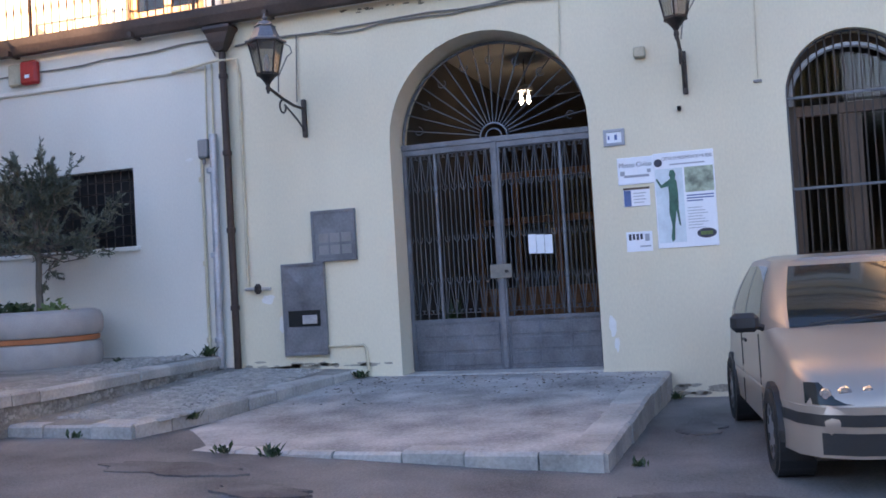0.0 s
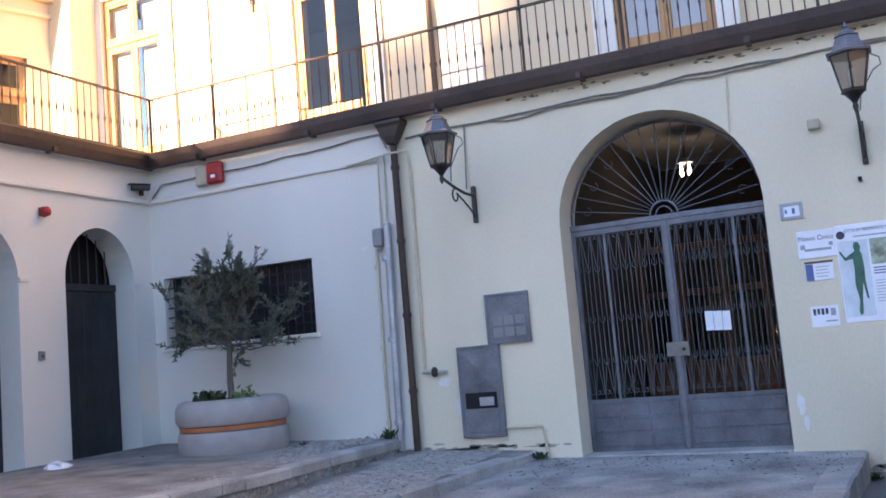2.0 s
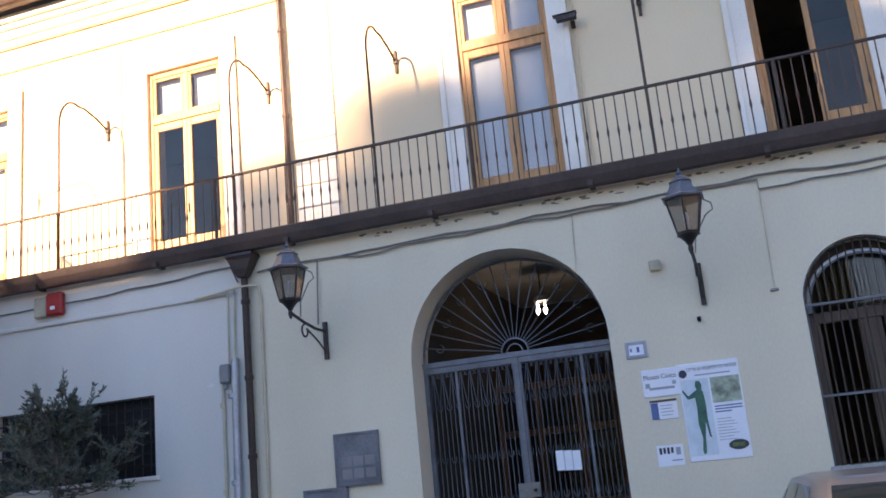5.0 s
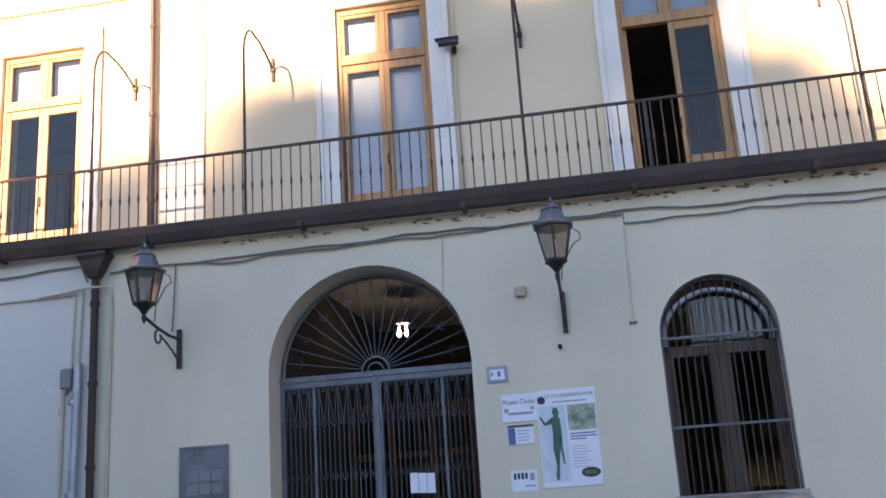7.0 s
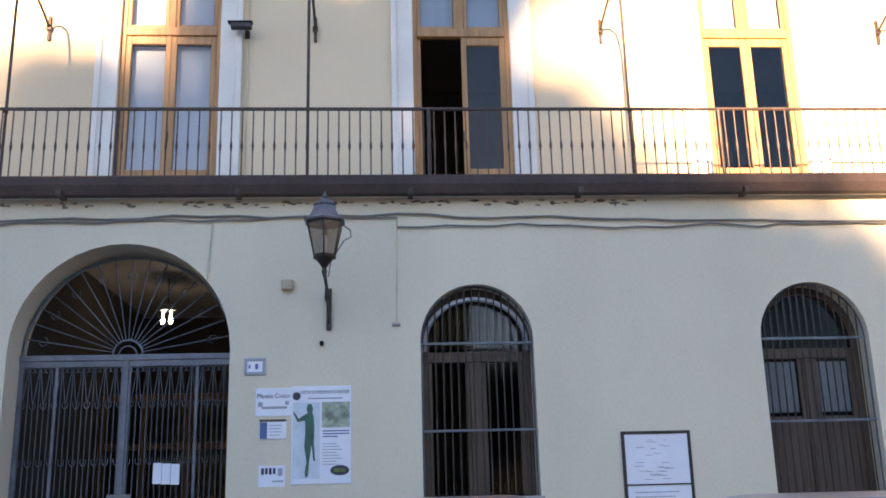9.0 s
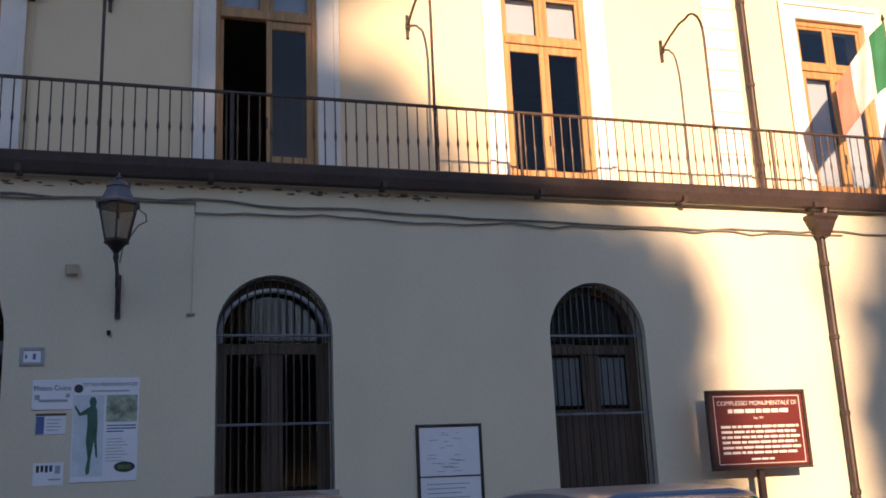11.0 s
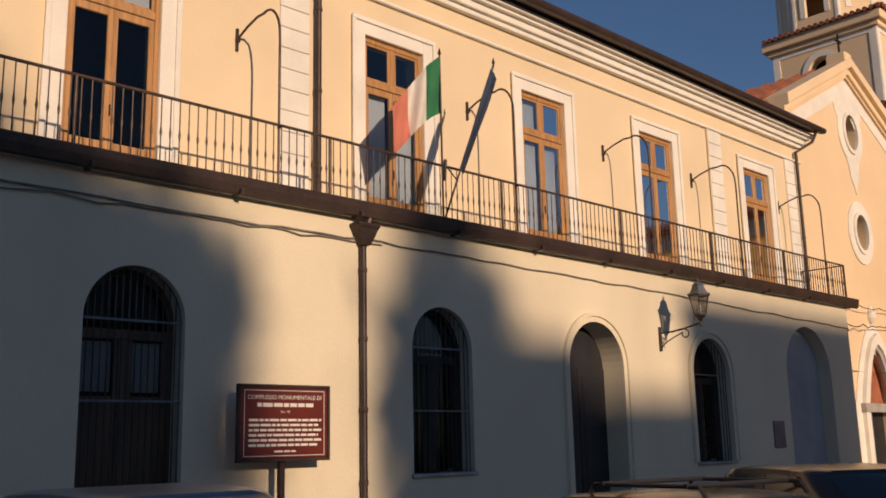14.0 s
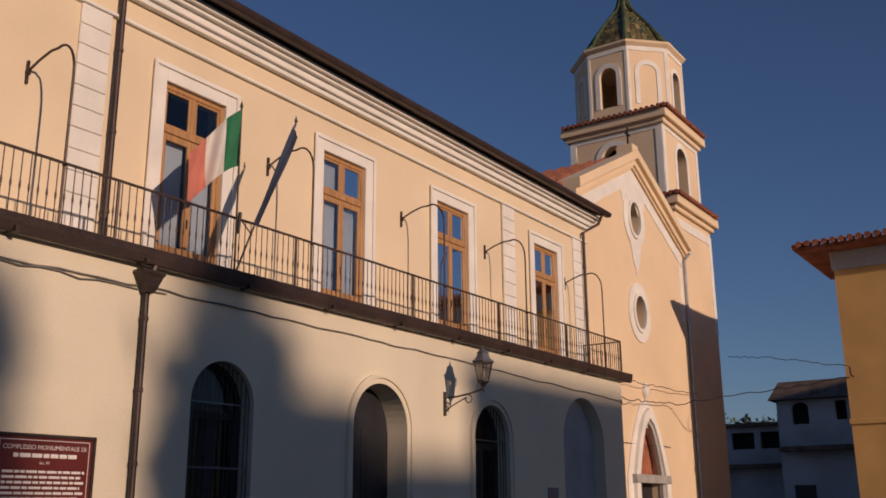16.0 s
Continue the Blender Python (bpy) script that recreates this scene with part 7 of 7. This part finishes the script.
def hatchback(m, paint, label, rack=False, tall=1.0):
    """A small five-door hatchback; x forward, z up, wheels on z = 0; then set at the pose m."""
    c = thing("car", (0, 0, 0), label, "car", "parked cars")
    #        x      top   half  low
    body = [(-1.86, 0.80, 0.64, 0.38), (-1.80, 0.92, 0.74, 0.27), (-1.55, 0.95, 0.80, 0.22), (-0.9, 0.94, 0.82, 0.20), (0.2, 0.94, 0.825, 0.20), (0.88, 0.96, 0.82, 0.20), (1.25, 0.90, 0.81, 0.21), (1.62, 0.80, 0.78, 0.22), (1.84, 0.71, 0.71, 0.25), (1.95, 0.60, 0.62, 0.30), (1.985, 0.52, 0.55, 0.36)]
    xs = [-1.86, -1.83, -1.80, -1.7, -1.55] + [-1.5 + 0.1 * i for i in range(30)] + [1.5, 1.62, 1.72, 1.80, 1.86, 1.91, 1.95, 1.985]
    xs = sorted(set(round(v, 3) for v in xs))
    g, rows = Geo(), []
    for x in xs:
        top, half, low = lerp_rows(body, x)
        mid = low + (top - low) * 0.52
        half_prof = [(0.0, low), (half * 0.88, low), (half * 0.975, low + 0.07), (half * 1.0, mid - 0.03), (half * 1.004, mid), (half * 0.992, mid + 0.03), (half * 0.972, top - 0.07), (half * 0.935, top - 0.018), (half * 0.86, top + 0.006), (half * 0.45, top + 0.03), (0.0, top + 0.036)]
        ring = [(x, y, z) for y, z in half_prof] + [(x, -y, z) for y, z in half_prof[-2:0:-1]]
        rows.append(ring)
    n = len(rows[0])
    for ring in rows:
        g.v += ring
    for i in range(len(rows) - 1):
        g.f += [(i * n + k, i * n + (k + 1) % n, (i + 1) * n + (k + 1) % n, (i + 1) * n + k) for k in range(n)]
    g.f += [tuple(range(n)), tuple(range((len(rows) - 1) * n, len(rows) * n))[::-1]]
    b = part("body", g, paint, c, "", True)
    # cabin: x at belt, x at roof for the front, the middle and the rear
    cab = Geo()
    belt = [(-1.74, 0.72), (-1.5, 0.765), (-0.6, 0.78), (0.3, 0.78), (0.92, 0.74)]
    def cabin(t):
        """Rows from belt to roof: outline of the cabin at height share t."""
        z = 0.94 + (1.44 - 0.94) * t
        back, frontx = -1.76 + 0.42 * t ** 1.6, 0.98 - 0.86 * t ** 1.05
        half = 0.775 - 0.195 * t ** 1.5
        pts = []
        for f in [i / 12 for i in range(13)]:
            x = back + (frontx - back) * f
            e = min(f, 1 - f)
            w = half * (1 - 0.16 * max(0, 1 - e / 0.12) ** 2)
            crown = 0.035 * math.sin(math.pi * f) * t
            pts.append((x, w, z + crown))
        return pts
    levels = [0, 0.2, 0.45, 0.7, 0.88, 0.97, 1.0]
    for li, t in enumerate(levels):
        p = cabin(t)
        if t == 1.0:
            p = [(x, w * 0.80, z + 0.018) for x, w, z in cabin(0.985)]
        cab.v += p + [(x, -w, z) for x, w, z in p[::-1]]
    k = 26
    for li in range(len(levels) - 1):
        cab.f += [(li * k + i, li * k + (i + 1) % k, (li + 1) * k + (i + 1) % k, (li + 1) * k + i) for i in range(k)]
    o = (len(levels) - 1) * k
    cab.f += [(o + i, o + i + 1, o + k - 2 - i, o + k - 1 - i) for i in range(12)]
    part("roof", cab, paint, c, "", True)
    # glass, a few millimetres proud of the cabin
    def side_glass(f0, f1, t0, t1, s, name):
        q = Geo()
        rows = []
        for t in [t0 + (t1 - t0) * i / 4 for i in range(5)]:
            p = cabin(t)
            line = []
            for f in [f0 + (f1 - f0) * i / 4 for i in range(5)]:
                x = f * 12
                i0 = min(11, int(x))
                u = [p[i0][d] + (p[i0 + 1][d] - p[i0][d]) * (x - i0) for d in range(3)]
                line.append((u[0], s * (u[1] + 0.006), u[2]))
            rows += line
        q.add(rows, [(i * 5 + j, i * 5 + j + 1, i * 5 + j + 6, i * 5 + j + 5) for i in range(4) for j in range(4)])
        part(name, q, DARKGLASS, c, "", True)
    for s in (-1, 1):
        side_glass(0.54, 0.86, 0.08, 0.88, s, "side_window")
        side_glass(0.22, 0.52, 0.08, 0.88, s, "side_window")
        side_glass(0.09, 0.19, 0.15, 0.80, s, "quarter_window")
    ws, rw = Geo(), Geo()
    for gl, idx, off in ((ws, 12, 0.008), (rw, 0, -0.008)):
        vs = []
        for t in [0.05 + 0.85 * i / 6 for i in range(7)]:
            x, w, z = cabin(t)[idx]
            for f in [-1 + i / 4 for i in range(9)]:
                vs.append((x + off + (0.05 if off > 0 else -0.05) * (1 - f * f), f * w * 0.97, z + 0.004))
        gl.add(vs, [(i * 9 + j, i * 9 + j + 1, i * 9 + j + 10, i * 9 + j + 9) for i in range(6) for j in range(8)])
    part("windscreen", ws, DARKGLASS, c, "", True)
    part("rear_window", rw, DARKGLASS, c, "", True)
    wip = Geo().tube([(1.0, -0.5, 0.985), (0.95, 0.0, 1.03), (0.93, 0.3, 1.04)], 0.009, 6)
    part("wiper", wip, PLASTIC, c)
    for wx in (-1.23, 1.23):
        for s in (-1, 1):
            yo = s * 0.70
            arch = Geo().tube([(wx, s * 0.60, 0.31), (wx, s * 0.832, 0.31)], 0.318, 28)
            part("wheel_arch", arch, PLASTIC, c)
            ty = Geo()
            prof = [(0.19, -0.085), (0.27, -0.088), (0.292, -0.07), (0.297, 0.0), (0.292, 0.07), (0.27, 0.088), (0.19, 0.085)]
            nn = 32
            for r, d in prof:
                ty.v += [(wx + r * math.cos(2 * math.pi * q / nn), yo + s * 0.06 + d, 0.295 + r * math.sin(2 * math.pi * q / nn)) for q in range(nn)]
            ty.f = [(i * nn + q, i * nn + (q + 1) % nn, (i + 1) * nn + (q + 1) % nn, (i + 1) * nn + q) for i in range(6) for q in range(nn)]
            wheel = part("wheel", ty, RUBBER, c, "", True)
            rim = Geo().tube([(wx, yo + s * 0.02, 0.295), (wx, yo + s * 0.135, 0.295)], 0.195, 28)
            part("rim", rim, RIM, wheel)
            for q in range(7):
                a = 2 * math.pi * q / 7
                part("rim_slot", Geo().tube([(wx + 0.13 * math.cos(a), yo + s * 0.134, 0.295 + 0.13 * math.sin(a)), (wx + 0.13 * math.cos(a), yo + s * 0.139, 0.295 + 0.13 * math.sin(a))], 0.028, 8), PLASTIC, wheel)
    for s in (-1, 1):
        mr = part("mirror", Geo().box(0.60, 0.74, s * 0.90 - 0.10, s * 0.90 + 0.10, 0.93, 1.07, 0.035), PLASTIC, c, "black plastic mirror")
        part("mirror_foot", Geo().tube([(0.66, s * 0.76, 0.95), (0.67, s * 0.83, 0.98)], 0.025, 8), PLASTIC, mr)
        part("door_handle", Geo().box(-0.28, -0.10, s * 0.805 - 0.015, s * 0.805 + 0.015, 0.80, 0.825, 0.006), PLASTIC, c)
        part("side_strip", Geo().box(-0.85, 0.85, s * 0.826 - 0.008, s * 0.826 + 0.008, 0.50, 0.55, 0.005), paint, c)
        part("door_gap", Geo().box(-0.305, -0.297, s * 0.822 - 0.004, s * 0.822 + 0.004, 0.28, 0.92), PLASTIC, c)
        part("door_gap", Geo().box(0.765, 0.773, s * 0.822 - 0.004, s * 0.822 + 0.004, 0.28, 0.92), PLASTIC, c)
        # headlights wrap round the corner
        def nose(y, z):
            x = 2.02
            while x > 1.2:
                top, half, low_ = lerp_rows(body, x)
                if half * 0.975 >= y + max(0, z - (low_ + (top - low_) * 0.52)) * 0.06 * half and top - 0.018 >= z:
                    return x
                x -= 0.004
            return x
        hv = []
        for z in (0.555, 0.60, 0.645, 0.685):
            for y in (0.27, 0.38, 0.48, 0.57, 0.64, 0.70):
                hv.append((nose(y, z) + 0.014, s * (y + 0.006), z))
        hg = Geo().add(hv, [(i * 6 + j, i * 6 + j + 1, i * 6 + j + 7, i * 6 + j + 6) for i in range(3) for j in range(5)])
        hl_ = part("headlight", hg, DARKGLASS, c, "clear headlight", True)
        for y, r in ((0.36, 0.042), (0.49, 0.046), (0.60, 0.035)):
            x = nose(y, 0.62)
            part("lamp_bowl", Geo().tube([(x + 0.006, s * y, 0.62), (x + 0.026, s * y, 0.62)], [r, r * 0.8], 14), REFLECTOR, hl_, "bright reflector", True)
    bump = Geo()
    pts = [(1.52, -0.80), (1.78, -0.745), (1.93, -0.64), (2.01, -0.45), (2.03, 0), (2.01, 0.45), (1.93, 0.64), (1.78, 0.745), (1.52, 0.80)]
    def band(z0, z1, off, mtl, name, lo=0, hi=9):
        q = Geo()
        p = [(x + off, y) for x, y in pts[lo:hi]]
        q.v = [(x, y, z) for x, y in p for z in (z0, z1)] + [(x - 0.06, y * 0.96, z) for x, y in p for z in (z0, z1)]
        w = len(p)
        for i in range(w - 1):
            q.f += [(2 * i, 2 * i + 2, 2 * i + 3, 2 * i + 1), (2 * w + 2 * i, 2 * w + 2 * i + 1, 2 * w + 2 * i + 3, 2 * w + 2 * i + 2),
                    (2 * i + 1, 2 * i + 3, 2 * w + 2 * i + 3, 2 * w + 2 * i + 1), (2 * i, 2 * w + 2 * i, 2 * w + 2 * i + 2, 2 * i + 2)]
        part(name, q, mtl, c, "", True)
    band(0.24, 0.43, 0.0, paint, "bumper")
    band(0.43, 0.50, 0.012, PLASTIC, "bumper_strip")
    band(0.50, 0.545, 0.0, paint, "bumper_top")
    band(0.26, 0.39, 0.008, PLASTIC, "lower_grille", 2, 7)
    part("number_plate", Geo().box(2.035, 2.05, -0.26, 0.26, 0.41, 0.52, 0.004), PAPER, c)
    part("plate_bar", Geo().box(2.05, 2.053, -0.19, 0.19, 0.445, 0.49), INK, c)
    part("grille", Geo().box(1.955, 1.975, -0.26, 0.26, 0.59, 0.64, 0.004), PLASTIC, c)
    part("underbody", Geo().box(-1.6, 1.6, -0.62, 0.62, 0.16, 0.30), PLASTIC, c)
    if rack:
        for s in (-1, 1):
            part("roof_bar", Geo().tube([(-1.0, s * 0.52, 1.47), (-0.95, s * 0.52, 1.55), (0.05, s * 0.52, 1.55), (0.1, s * 0.52, 1.46)], 0.018, 8), PLASTIC, c)
        for x in (-0.85, -0.05):
            part("roof_bar", Geo().tube([(x, -0.55, 1.555), (x, 0.55, 1.555)], 0.02, 8), PLASTIC, c)
    c.matrix_basis = m @ Matrix.Diagonal((1, 1, tall, 1))
    return c


head = math.degrees(math.atan2(-0.992, 0.127))
# centre of the nearest car: half way between its axles, half a track from the side that shows
hatchback(pose(0.13 + 0.80 * 0.992, -2.90 + 0.80 * 0.127, -0.06, 0, 0, head), SILVER, "champagne metallic hatchback parked by the wall")
hatchback(pose(3.05, -5.3, -0.06, 0, 0, -88), BLUEGREY, "silver blue car parked by the wall", False, 0.97)
hatchback(pose(8.75, -7.0, -0.06, 0, 0, -120), DARKPAINT, "dark car parked in the square", False, 0.94)
hatchback(pose(6.2, -7.3, -0.06, 0, 0, -100), DARKPAINT, "dark car with a roof rack in the square", True, 0.87)


# ---- weathering of the walls ----
def blotch(name, spots, material, label, kind="stuff", seed=1):
    """Flat irregular stains that lie a little proud of the wall."""
    rnd = random.Random(seed)
    g = Geo()
    for x, z, a, b in spots:
        n = 14
        ph = rnd.uniform(0, 9)
        g.add([(x + a * f * math.cos(q), -0.003, z + b * f * math.sin(q)) for q, f in [(k * 2 * math.pi / n, rnd.uniform(0.6, 1.1)) for k in range(n)]], [tuple(range(n))])
    return solid(name, g, material, label, "stain", "", kind)


rw = random.Random(15)
MOULD = mat("dark_mould", (0.20, 0.18, 0.14), 0.95, var=0.3, scale=6, fine=40, bump=0.2)
blotch("mould_stains", [(rw.uniform(-4.6, 3.4), 4.84 - abs(rw.gauss(0, 0.035)), rw.uniform(0.015, 0.07), rw.uniform(0.008, 0.02)) for i in range(90)], MOULD, "dark mould spots under the terrace edge", seed=2)
blotch("damp_stains", [(rw.uniform(-6.2, -4.0), 0.40 + abs(rw.gauss(0, 0.03)), rw.uniform(0.04, 0.16), rw.uniform(0.012, 0.03)) for i in range(26)] + [(rw.uniform(-0.7, 3.0), -0.02 + abs(rw.gauss(0, 0.05)), rw.uniform(0.05, 0.25), rw.uniform(0.02, 0.05)) for i in range(26)], mat("damp_stain", (0.40, 0.36, 0.29), 0.95, var=0.25, scale=5, fine=40, bump=0.2), "grey damp stains along the foot of the wall", seed=3)
blotch("plaster_repairs", [(-1.36, 0.75, 0.05, 0.16), (-1.33, 0.55, 0.03, 0.1), (-5.72, 1.28, 0.1, 0.07), (-5.55, 0.95, 0.04, 0.14), (-6.78, 3.18, 0.07, 0.03)], mat("fresh_white_plaster", (0.80, 0.78, 0.74), 0.9, var=0.08, bump=0.2), "white plaster repair marks on the wall", seed=4)
